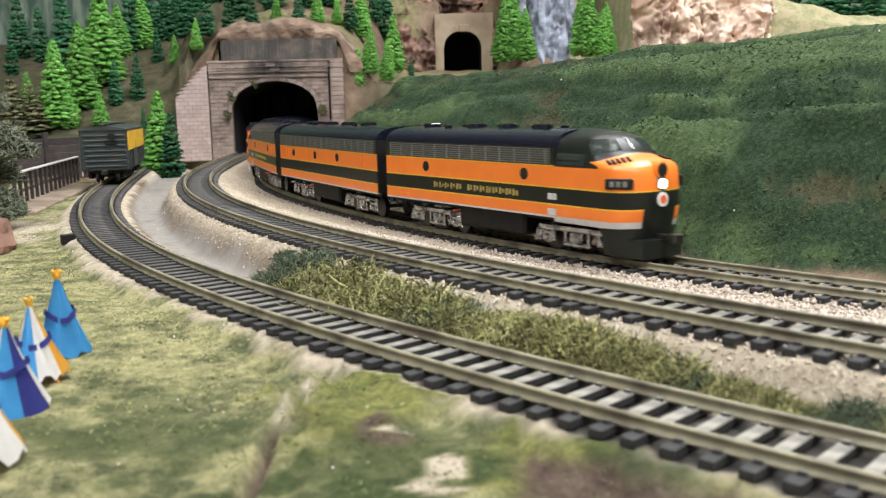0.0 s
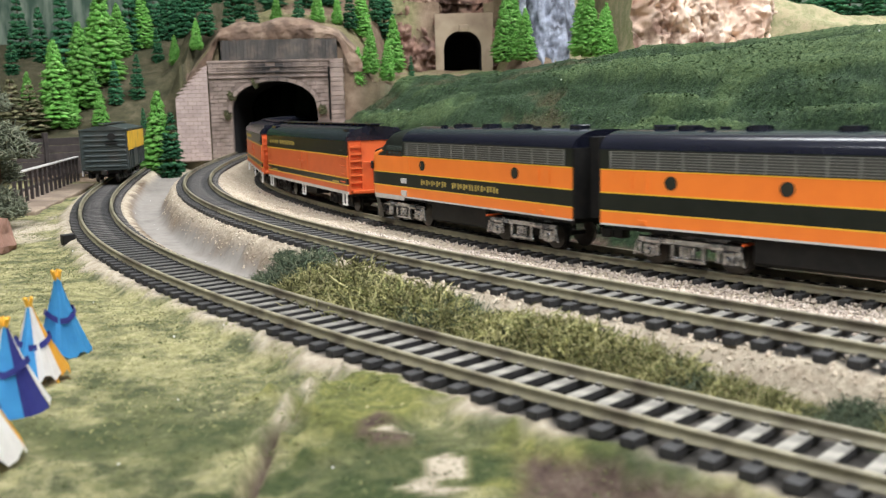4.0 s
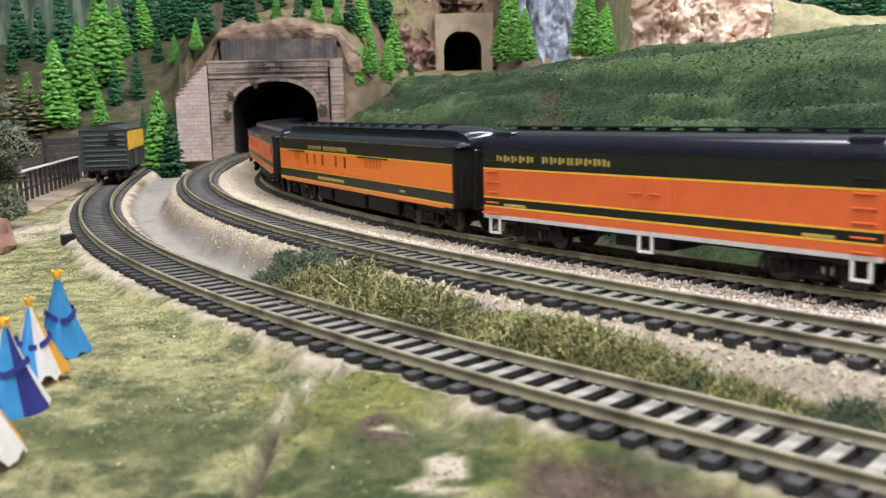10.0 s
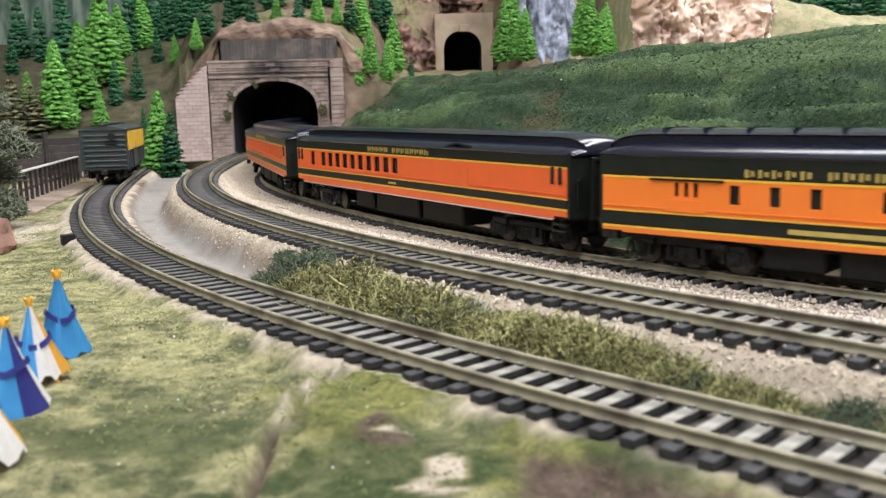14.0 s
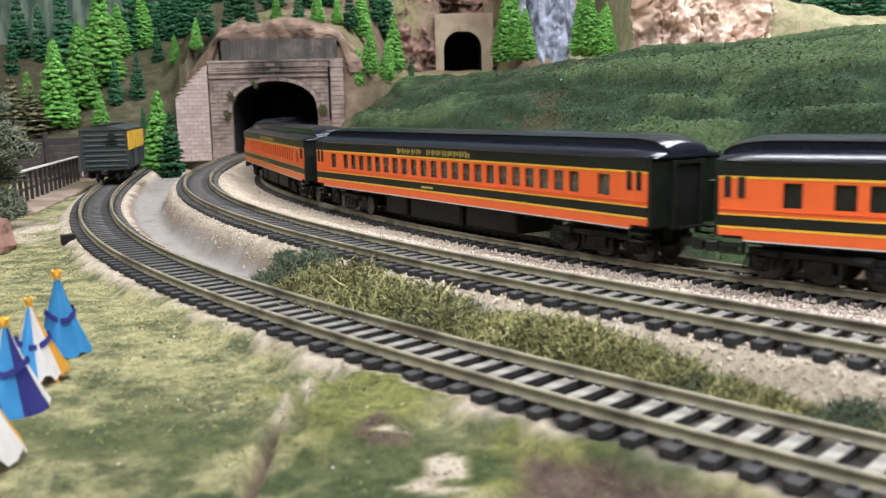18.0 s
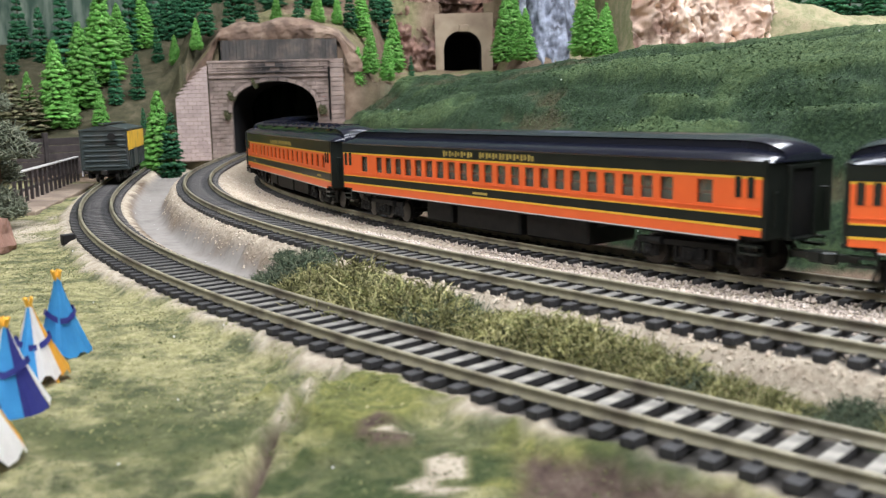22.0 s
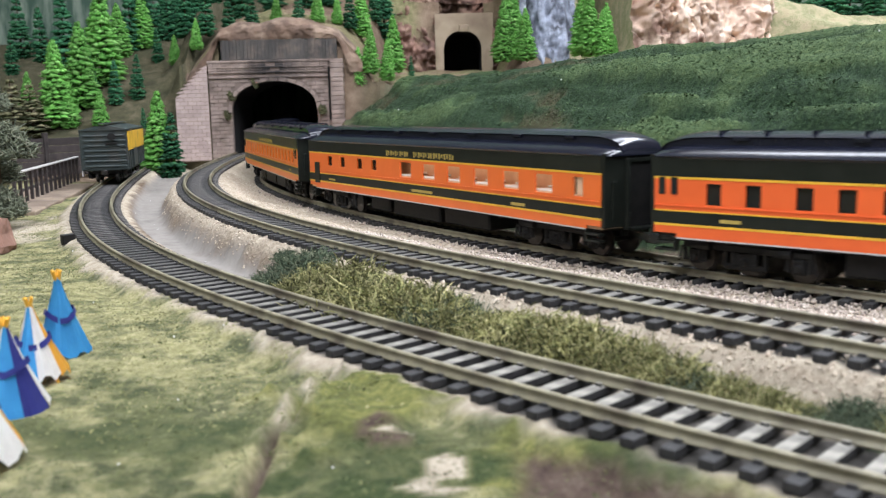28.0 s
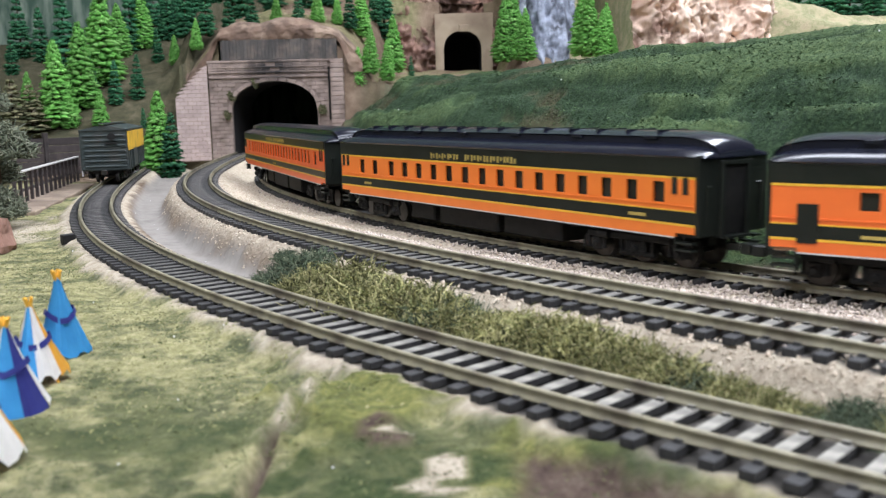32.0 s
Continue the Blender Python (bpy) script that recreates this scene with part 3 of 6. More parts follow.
def ground_nodes():
    n, l = GROUND.node_tree.nodes, GROUND.node_tree.links
    b = n["Principled BSDF"]
    b.inputs["Roughness"].default_value = 0.93
    b.inputs["Specular IOR Level"].default_value = 0.2
    co = n.new("ShaderNodeTexCoord")

    def speckle(scale, cols, lo=0.3, hi=0.7, detail=8.0):
        no = n.new("ShaderNodeTexNoise")
        no.inputs["Scale"].default_value, no.inputs["Detail"].default_value = scale, detail
        no.inputs["Roughness"].default_value = 0.7
        l.new(co.outputs["Object"], no.inputs["Vector"])
        ra = n.new("ShaderNodeValToRGB")
        el = ra.color_ramp.elements
        while len(el) < len(cols):
            el.new(0.5)
        for i, c in enumerate(cols):
            el[i].position, el[i].color = lo + (hi - lo) * i / (len(cols) - 1), rgba(c)
        l.new(no.outputs["Fac"], ra.inputs["Fac"])
        return ra.outputs["Color"]

    def mix(fac, a, c):
        mx = n.new("ShaderNodeMix")
        mx.data_type = "RGBA"
        l.new(fac, mx.inputs[0])
        l.new(a, mx.inputs[6])
        l.new(c, mx.inputs[7])
        return mx.outputs[2]

    def weight(name):
        at_ = n.new("ShaderNodeAttribute")
        at_.attribute_name = name
        return at_.outputs["Fac"]

    col = speckle(30, [(0.085, 0.056, 0.038), (0.15, 0.105, 0.07), (0.25, 0.185, 0.13)])
    col = mix(weight("olive"), col, speckle(90, [(0.085, 0.085, 0.038), (0.165, 0.155, 0.075), (0.26, 0.225, 0.125)]))
    col = mix(weight("wood_shade"), col, speckle(50, [(0.028, 0.03, 0.016), (0.06, 0.056, 0.03), (0.13, 0.11, 0.07)]))
    col = mix(weight("tan"), col, speckle(60, [(0.32, 0.245, 0.165), (0.35, 0.305, 0.185), (0.21, 0.215, 0.11), (0.43, 0.325, 0.235)]))
    straw = speckle(420, [(0.19, 0.184, 0.075), (0.30, 0.28, 0.135), (0.43, 0.385, 0.225)])
    green = speckle(500, [(0.04, 0.05, 0.022), (0.078, 0.087, 0.04), (0.13, 0.132, 0.065)])
    col = mix(weight("grass"), col, mix(speckle(75, [(0, 0, 0), (1, 1, 1)], 0.44, 0.6), straw, green))
    turf = speckle(520, [(0.010, 0.022, 0.010), (0.021, 0.042, 0.018), (0.043, 0.073, 0.033)], 0.36, 0.66)
    # paler turf colour standing for light on the ledge tops
    turf = mix(weight("lit_streak"), turf, speckle(480, [(0.024, 0.046, 0.018), (0.055, 0.089, 0.034), (0.11, 0.145, 0.062)]))
    turf = mix(weight("bare"), turf, speckle(300, [(0.035, 0.03, 0.018), (0.068, 0.055, 0.03), (0.095, 0.09, 0.04)]))
    col = mix(weight("hill"), col, turf)
    col = mix(weight("sand"), col, speckle(260, [(0.31, 0.255, 0.185), (0.44, 0.375, 0.285), (0.54, 0.47, 0.365)]))
    col = mix(weight("plaster"), col, speckle(60, [(0.16, 0.142, 0.128), (0.23, 0.212, 0.19), (0.18, 0.155, 0.138)]))
    col = mix(weight("moss"), col, speckle(260, [(0.06, 0.07, 0.02), (0.15, 0.155, 0.045), (0.28, 0.265, 0.085)]))
    col = mix(weight("deep"), col, speckle(260, [(0.020, 0.034, 0.011), (0.042, 0.06, 0.020), (0.085, 0.098, 0.036)]))
    col = mix(weight("soil"), col, speckle(160, [(0.05, 0.032, 0.026), (0.095, 0.065, 0.05), (0.18, 0.14, 0.105)]))
    # near-black tone standing for the shadow between the ties
    col = mix(weight("gap_shade"), col, speckle(220, [(0.03, 0.027, 0.024), (0.055, 0.05, 0.044), (0.11, 0.1, 0.09)]))
    l.new(col, b.inputs["Base Color"])
    no = n.new("ShaderNodeTexNoise")
    no.inputs["Scale"].default_value, no.inputs["Detail"].default_value = 480, 10
    no.inputs["Roughness"].default_value = 0.75
    l.new(co.outputs["Object"], no.inputs["Vector"])
    bu = n.new("ShaderNodeBump")
    bu.inputs["Strength"].default_value, bu.inputs["Distance"].default_value = 0.9, 0.0016
    inv = n.new("ShaderNodeMath")
    inv.operation = "SUBTRACT"
    inv.inputs[0].default_value = 0.95
    l.new(weight("plaster"), inv.inputs[1])
    l.new(inv.outputs[0], bu.inputs["Strength"])
    l.new(no.outputs["Fac"], bu.inputs["Height"])
    l.new(bu.outputs["Normal"], b.inputs["Normal"])


ground_nodes()
ground_mesh = np_data("ground", np.stack([gx, gy, gz], 2), quads[keep], GROUND, smooth=True)
for cover, values in (("grass", g_grass), ("hill", g_hill), ("sand", g_sand), ("plaster", g_plaster), ("olive", g_olive), ("wood_shade", FIELDS[9]), ("gap_shade", FIELDS[10]), ("moss", FIELDS[11]), ("soil", FIELDS[12]), ("deep", FIELDS[13]), ("lit_streak", FIELDS[14]), ("bare", FIELDS[15]), ("tan", FIELDS[16])):
    ground_mesh.attributes.new(cover, "FLOAT", "POINT").data.foreach_set("value", values.ravel())
ground = tagged(part("ground", ground_mesh, None), "scenic ground of turf, sand, plaster and earth", "ground", kind="structure")


def fields_at(x, y):
    """Height, covers and track distances at places, read off the sheet."""
    x, y = np.asarray(x, float), np.asarray(y, float)
    i = np.clip(np.searchsorted(GX, x) - 1, 0, len(GX) - 2)
    j = np.clip(np.searchsorted(GY, y) - 1, 0, len(GY) - 2)
    u, v = (x - GX[i]) / (GX[i + 1] - GX[i]), (y - GY[j]) / (GY[j + 1] - GY[j])
    return [(f[j, i] * (1 - u) + f[j, i + 1] * u) * (1 - v) + (f[j + 1, i] * (1 - u) + f[j + 1, i + 1] * u) * v for f in FIELDS]


def height_at(x, y):
    return float(fields_at([x], [y])[0][0])


# ---- the room around the layout ----
def slab(name, x0, x1, y0, y1, z0, z1, mat, label, cat):
    return tagged(part(name, boxes((x0, x1, y0, y1, z0, z1)), mat), label, cat, kind="structure")


slab("floor", -3200, 4400, -2600, 2300, -1050, -1000, ROOM_FLOOR, "grey tiled floor of the train room", "floor")
slab("ceiling", -3200, 4400, -2600, 2300, 1500, 1560, ROOM_CEILING, "white board ceiling of the train room", "ceiling")
slab("wall_north", -3200, 4400, 2200, 2300, -1000, 1500, ROOM_WALL, "cream painted room wall", "wall")
slab("wall_south", -3200, 4400, -2600, -2500, -1000, 1500, ROOM_WALL, "cream painted room wall", "wall")
slab("wall_west", -3300, -3200, -2600, 2300, -1000, 1500, ROOM_WALL, "cream painted room wall", "wall")
slab("wall_east", 4400, 4500, -2600, 2300, -1000, 1500, ROOM_WALL, "cream painted room wall", "wall")
slab("trim_front", -2600, 3800, -915, -901, -140, 6, FASCIA, "dark painted board along the layout edge", "fascia")
table = tagged(empty("layout_table"), "plywood layout table on square wooden legs", "table")
part("tabletop", boxes((-2600, 3800, -900, 1720, -60, -40)), FASCIA, table)
for lx in (-2500, 600, 3700):
    for ly in (-800, 1600):
        part("leg", boxes((lx - 35, lx + 35, ly - 35, ly + 35, -1000, -60)), FASCIA, table)
slab("backdrop", -2600, 3800, 1722, 1730, -40, 900, BACKDROP, "painted backdrop of hazy green forest hills", "backdrop")
# fixtures for the lamps, all out of view; the two at y = -900 are added
for px, py, w, d in ((-100, 150, 1200, 300), (900, 750, 300, 1200), (900, -900, 1200, 300), (-700, -900, 1200, 300), (500, 1350, 1200, 300)):
    fix = tagged(empty("ceiling_light", at(px, py, 1500)), "white fluorescent ceiling light, out of view", "ceiling light", "ceiling lights")
    part("frame", boxes((-w / 2 - 20, w / 2 + 20, -d / 2 - 20, d / 2 + 20, -6, -0.5)), WHITE, fix)
    part("diffuser", boxes((-w / 2, w / 2, -d / 2, d / 2, -9, -6.2)), TUBE, fix)


# ---- tracks: rails on separate ties ----
def sweep(path, off, z, lo, hi, profile):
    p = path[lo:hi]
    t = np.gradient(p, axis=0)
    t /= np.linalg.norm(t, axis=1)[:, None]
    nrm = np.stack([-t[:, 1], t[:, 0]], 1)
    k = len(profile)
    v = np.zeros((len(p), k, 3))
    for i, (a, b) in enumerate(profile):
        v[:, i, :2] = p + nrm * (off + a)
        v[:, i, 2] = z + b
    i = np.arange(len(p) - 1)[:, None] * k
    a = np.arange(k)[None]
    b = (a + 1) % k
    f = np.stack([i + a, i + b, i + k + b, i + k + a], 2).reshape(-1, 4)
    return v.reshape(-1, 3), f


RAIL_PROFILE = [(-1.15, -2.5), (1.15, -2.5), (1.15, -2.15), (0.4, -1.9), (0.4, -0.8), (0.62, -0.6), (0.62, -0.12), (0.48, 0.0), (-0.48, 0.0), (-0.62, -0.12), (-0.62, -0.6), (-0.4, -0.8), (-0.4, -1.9), (-1.15, -2.15)]


def tie_mesh(name, mat, half=1.5):
    bm = bmesh.new()
    box(bm, -half, half, -14.2, 14.2, -4.4, -2.52, bevel=0.18)
    for s in (-8.75, 8.75):
        for e in (-1.55, 1.55):
            box(bm, -0.75, 0.75, s + e - 0.4, s + e + 0.4, -2.6, -1.95)
    return data_of(name, bm, mat)


def track(letter, path, lo, hi, tie_lo, tie_hi, pitch, mat, label):
    z = RAIL_TOP[letter]
    tr = tagged(empty("railway_track", at(path[lo][0], path[lo][1], z)), label, "railway track", "tracks")
    inv = at(-path[lo][0], -path[lo][1], -z)
    for off in (-8.75, 8.75):
        v, f = sweep(path, off, z, lo, hi, RAIL_PROFILE)
        part("rail", np_data("rail", v, f, RAIL), None, tr, "olive-brown painted rail" if off < 0 else "", inv)
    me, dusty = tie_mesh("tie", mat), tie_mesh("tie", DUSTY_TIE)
    rnd = random.Random(ord(letter))
    s = tie_lo * 5.0
    verts, faces = [], []
    near = 0
    while s < tie_hi * 5.0:
        a, h = along(path, s)
        m = inv @ at(a[0] + rnd.uniform(-.2, .2), a[1] + rnd.uniform(-.2, .2), z + rnd.uniform(-.08, .05), math.degrees(h) + rnd.uniform(-1.2, 1.2))
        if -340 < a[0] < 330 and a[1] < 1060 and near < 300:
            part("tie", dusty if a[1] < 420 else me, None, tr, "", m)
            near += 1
        else:
            o = np.array([[x, y, q] for x in (-2.1, 2.1) for y in (-15, 15) for q in (-4.4, -2.52)])
            mw = np.array(m)
            verts.append(o @ mw[:3, :3].T + mw[:3, 3] / MM)
            faces.append(np.array([(0, 1, 3, 2), (4, 6, 7, 5), (0, 4, 5, 1), (2, 3, 7, 6), (0, 2, 6, 4), (1, 5, 7, 3)]) + 8 * (len(verts) - 1))
        s += pitch
    if verts:
        tagged(part("tie_row", np_data("tie_row", np.concatenate(verts), np.concatenate(faces), mat), None, tr), kind="stuff")
    return tr


track("A", TRACK_A, 4, len(TRACK_A) - 4, 6, len(TRACK_A) - 8, 7.2, TIE, "siding of olive-brown rails on dusty dark ties")
track("B", TRACK_B, 4, len(TRACK_B) - 4, 6, len(TRACK_B) - 8, 6.7, TIE, "curved main track of brown rails on black ties")
track("C", TRACK_C, 4, len(TRACK_C) - 4, S_ZERO - 30, len(TRACK_C) - 8, 6.9, TIE, "curved main track beside the grass hill")

# ---- the train: cars in their own space, x forward, y left, z above the rail ----
LIVERY = {
    "coach": dict(s=13.6, b=17.0, a=21.1, y=32.5, e=37.4, top=45.6),
    "sleeper": dict(s=12.2, b=15.9, a=20.7, y=31.3, e=38.0, top=46.5),
    "mail": dict(s=11.9, b=13.6, a=19.2, y=30.8, e=38.2, top=47.4),
    "diner": dict(s=11.6, b=15.0, a=19.7, y=31.1, e=37.6, top=46.3),
}


def end_outline(w, eave, top, n=10, kind="clerestory"):
    """Half-open roof outline from the right eave over the top to the left one."""
    if kind == "clerestory":
        k = (top - eave) / 10.1
        half = [(w, eave), (w + 0.6, eave + 0.7), (w - 0.3, eave + 1.6 * k), (w - 1.8, eave + 2.7 * k), (w - 4.5, eave + 3.9 * k), (w - 7.6, eave + 4.8 * k), (w - 7.8, eave + 7.4 * k), (w - 7.2, eave + 7.9 * k), (w - 10.5, top - 0.9 * k), (w - 14, top - 0.2 * k)]
    else:
        half = [(w, eave)] + [(w * math.cos(radians(a)) ** 0.75, eave + (top - eave) * math.sin(radians(a))) for a in (12, 26, 42, 58, 74, 84)]
    return [(-y, z) for y, z in half] + [(0, top)] + half[::-1]


def roof(length, w, eave, top, kind, mat, hood=0.0):
    """Roof along x, its ends rounded down over the last hood millimetres."""
    bm = bmesh.new()
    base = end_outline(w, eave, top, kind=kind)
    stations = [(length / 2, 1.0, 1.0)]
    if hood:
        stations = [(length / 2 - hood, 1.0, 1.0)]
        for k in range(1, 7):
            q = k / 6
            stations.append((length / 2 - hood * (1 - math.sin(q * math.pi / 2)), math.cos(q * math.pi / 2 * 0.93) ** 0.75, 1 - 0.10 * q * q))
    rings = []
    for x, hz, wy in [(-x, a, b) for x, a, b in stations[::-1]] + stations:
        rings.append([bm.verts.new((x, y * wy, eave + (z - eave) * hz)) for y, z in base])
    for r0, r1 in zip(rings, rings[1:]):
        for i in range(len(base) - 1):
            bm.faces.new([r0[i], r0[i + 1], r1[i + 1], r1[i]])
        bm.faces.new([r0[-1], r0[0], r1[0], r1[-1]])
    bm.faces.new(rings[0])
    bm.faces.new(rings[-1][::-1])
    return bm


def truck_data(wheelbase, axles, r, frame_mat, drop):
    """Side frames with springs and boxes, and separate wheel sets."""
    bm = bmesh.new()
    half = wheelbase / 2 + 4.5
    for s in (-1, 1):
        y = s * 12.2
        box(bm, -half, half, y - 0.9, y + 0.9, 8.0, 10.4, bevel=0.4)
        box(bm, -half * 0.34, half * 0.34, y - 0.8, y + 1.0, 2.4, 4.2, bevel=0.5)
        for k in range(axles):
            x = -wheelbase / 2 + wheelbase * k / (axles - 1)
            box(bm, x - 2.3, x + 2.3, y - 1.1, y + 1.3, 3.0, 8.2, bevel=0.7)
            cyl(bm, (x, y + s * 1.6, 5.2), 1.5, 1.2, "y", 12, 1.0)
            for e in (-3.6, 3.6):
                cyl(bm, (x + e, y + s * 0.5, 6.2), 0.8, 3.8, "z", 8)
                cyl(bm, (x + e, y + s * 0.5, 4.3), 1.1, 0.7, "z", 8)
        for x in (-half * 0.30, half * 0.30):
            box(bm, x - 0.6, x + 0.6, y - 0.7, y + 1.2, 3.6, 9.6, bevel=0.3)
        for e in (-2.4, -0.8, 0.8, 2.4):
            cyl(bm, (e, y + s * 0.4, 6.0), 0.62, 3.6, "z", 8)
        cyl(bm, (half * 0.62, y + s * 1.5, 9.4), 1.5, 5.0, "x", 10)
        cyl(bm, (-half * 0.62, y + s * 1.5, 9.4), 1.5, 5.0, "x", 10)
        rod(bm, (-half, y + s * .9, 8.6), (-half - 1.4, y + s * .9, 3.4), 0.5)
        rod(bm, (half, y + s * .9, 8.6), (half + 1.4, y + s * .9, 3.4), 0.5)
    box(bm, -3, 3, -12, 12, 6.5, 9.5)
    box(bm, -half, half, -2, 2, 7, drop)
    frame_me = data_of("truck_frame", bm, frame_mat)
    bw = bmesh.new()
    for s in (-1, 1):
        cyl(bw, (0, s * 7.7, 0), r, 1.6, "y", 20)
        cyl(bw, (0, s * 6.8, 0), r + 0.7, 0.5, "y", 20)
    cyl(bw, (0, 0, 0), 1.0, 15, "y", 8)
    wheel_me = data_of("wheel_set", bw, STEEL)
    return frame_me, wheel_me


TRUCK_LOCO = truck_data(31, 2, 5.3, SILVER, 14) + (31, 2, 5.3)
TRUCK_COACH = truck_data(36, 3, 5.2, FLAT_BLACK, 13) + (36, 3, 5.2)
TRUCK_FREIGHT = truck_data(22, 2, 4.8, FLAT_BLACK, 12) + (22, 2, 4.8)
CARS = []


def add_trucks(car, kind, pivots):
    frame_me, wheel_me, base, axles, r = kind
    out = []
    for x in pivots:
        tk = part("truck", frame_me, None, car, "silver truck" if kind is TRUCK_LOCO else "black truck", at(x, 0, 0))
        for k in range(axles):
            part("wheel_set", wheel_me, None, tk, "", at(-base / 2 + base * k / (axles - 1), 0, r))
        out.append(tk)
    return out


def lettering(words, height, pitch, seed=3):
    """Rows of plain bars in the size of painted words; from x = 0 on, in the xz plane."""
    bm = bmesh.new()
    rnd = random.Random(seed)
    x = 0.0
    for word in words:
        for _ in range(word):
            w = pitch * rnd.uniform(0.62, 0.74)
            box(bm, x, x + w * 0.34, -0.06, 0.06, 0, height)
            box(bm, x + w * 0.66, x + w, -0.06, 0.06, height * rnd.uniform(0.0, 0.3), height * rnd.uniform(0.75, 1.0))
            x += pitch
        x += pitch * 0.9
    return bm, x


def place_lettering(car, words, height, pitch, xc, z, w, mat=None, name="lettering"):
    for side in (-1, 1):
        bm, span = lettering(words, height, pitch)
        # read from outside: forward is to the right on the y < 0 side
        rot = at(xc - side * -1 * -span / 2 if side > 0 else xc - span / 2, side * (w + 0.09), z, 0 if side < 0 else 180)
        if side > 0:
            rot = at(xc + span / 2, w + 0.09, z, 180)
        part(name, bm, mat or LETTER, car, "gold painted bars in a row", rot)


def bars(car, x0, x1, z, h, w, mat=None):
    for side in (-1, 1):
        part("marking", boxes((x0, x1, side * (w + 0.02) - 0.05, side * (w + 0.02) + 0.05, z, z + h)), mat or LETTER, car, "small painted marking")


def band_with_windows(x0, x1, z0, z1, windows, y, th):
    """A side panel with openings cut through: windows are (xa, xb, za, zb)."""
    bm = bmesh.new()
    xs = sorted(windows)
    cur = x0
    lo, hi = min(y, y + th), max(y, y + th)
    for xa, xb, za, zb in xs:
        box(bm, cur, xa, lo, hi, z0, z1)
        box(bm, xa, xb, lo, hi, z0, za)
        box(bm, xa, xb, lo, hi, zb, z1)
        cur = xb
    box(bm, cur, x1, lo, hi, z0, z1)
    bmesh.ops.remove_doubles(bm, verts=bm.verts, dist=0.001)
    return bm


def coupler(bm, x, d):
    box(bm, min(x, x + d * 7), max(x, x + d * 7), -1.3, 1.3, 7.4, 9.6)
    box(bm, min(x + d * 6, x + d * 10.5), max(x + d * 6, x + d * 10.5), -2.2, 2.2, 6.6, 10.2, bevel=0.4)


def passenger_car(label, length, windows, orange, hv, extras=None, lit=False, words_x=0.0, vents=5, ribs=False, steps=True, stripe_bottom=True, slots=True, pitch=4.5):
    """Heavyweight car: dark core, painted bands on both sides, windows cut through the upper band."""
    car = tagged(empty("passenger_car"), label, "passenger car", "cars of the train")
    L2, w = length / 2, 17.3
    s, b, a, y, e, top = (hv[k] for k in ("s", "b", "a", "y", "e", "top"))
    inner = 9.0 if lit else w - 2.0
    clear = len(windows) > 11 and not lit and not ribs
    mid_box = (-L2 + 1, L2 - 1, -inner, inner, s + 0.3, e) if not clear else (-L2 + 1, -L2 + 3, -w + 1, w - 1, s, e)
    bm = boxes(mid_box, (-L2 + 1, L2 - 1, -w + 0.8, w - 0.8, s + 0.1, windows[0][2] - 1.2 if windows else a), (-L2 + 1, L2 - 1, -w + 0.8, w - 0.8, y + 0.4, e))
    if lit:
        for x in (-L2 + 1, L2 - 14):
            box(bm, x, x + 13, -w + 0.8, w - 0.8, s, e)
    part("body", bm, INTERIOR if lit else FLAT_BLACK, car, "tan interior partition" if lit else "")
    part("roof", roof(length + 5, w, e, top, "clerestory", ROOF, 17), ROOF, car, "glossy black clerestory roof", smooth=True)
    for side in (-1, 1):
        yy = side * (w - 0.8)
        th = side * 0.8
        lo, hi = min(yy, yy + th), max(yy, yy + th)
        part("lower_panel", boxes((-L2 + 8, L2 - 8, lo, hi, s, b)), orange, car)
        for d in (-1, 1):
            part("vestibule_panel", boxes((min(d * (L2 - 8), d * L2), max(d * (L2 - 8), d * L2), lo, hi, s + 0.35 * (b - s), b)), orange, car)
        part("stripe", boxes((-L2, L2, lo - 0.12, hi + 0.12, b, b + 0.75)), YELLOW, car)
        part("belt_panel", boxes((-L2, L2, lo, hi, b + 0.75, a)), BLACK, car, "dark green-black belt")
        part("stripe", boxes((-L2, L2, lo - 0.12, hi + 0.12, a, a + 0.45)), YELLOW, car)
        part("window_panel", band_with_windows(-L2, L2, a + 0.45, y, windows, yy, th), orange, car)
        part("stripe", boxes((-L2, L2, lo - 0.12, hi + 0.12, y, y + 0.75)), YELLOW, car)
        part("letterboard", boxes((-L2, L2, lo, hi, y + 0.75, e + 0.2)), BLACK, car, "black letterboard")
        part("belt_rail", boxes((-L2, L2, yy + th * 1.0, yy + th * 1.35, a + 1.7, a + 2.1)) if side > 0 else boxes((-L2, L2, yy + th * 1.35, yy + th * 1.0, a + 1.7, a + 2.1)), orange, car)
        if stripe_bottom:
            part("sill", boxes((-L2 + 8, L2 - 8, lo, hi, s - 0.5, s)), GREY_TRIM, car, "pale grey sill")
        if not lit:
            for xa, xb, za, zb in windows:
                part("pane", boxes((xa, xb, side * (w - 1.5) - 0.15, side * (w - 1.5) + 0.15, za, zb)), PANE if clear and xb - xa > 2 else GLASS_DARK, car)
        if slots:
            for xc in (L2 - 8.4, L2 - 3.8, -L2 + 2.8, -L2 + 7.2):
                part("vestibule_slot", boxes((xc - 1.1, xc + 1.1, side * (w + 0.05) - 0.25, side * (w + 0.05) + 0.25, a + 5.6, y + 0.6)), GLASS_DARK, car, "tall dark vestibule window")
        # vents on the clerestory
        for k in range(vents):
            x = -L2 + 26 + (length - 52) * k / max(1, vents - 1)
            part("roof_vent", boxes((x - 2.6, x + 2.6, side * 9.6 - 1.0, side * 9.6 + 1.0, e + 5.3, e + 6.8), bevel=0.3), ROOF, car)
    if ribs:
        bm = bmesh.new()
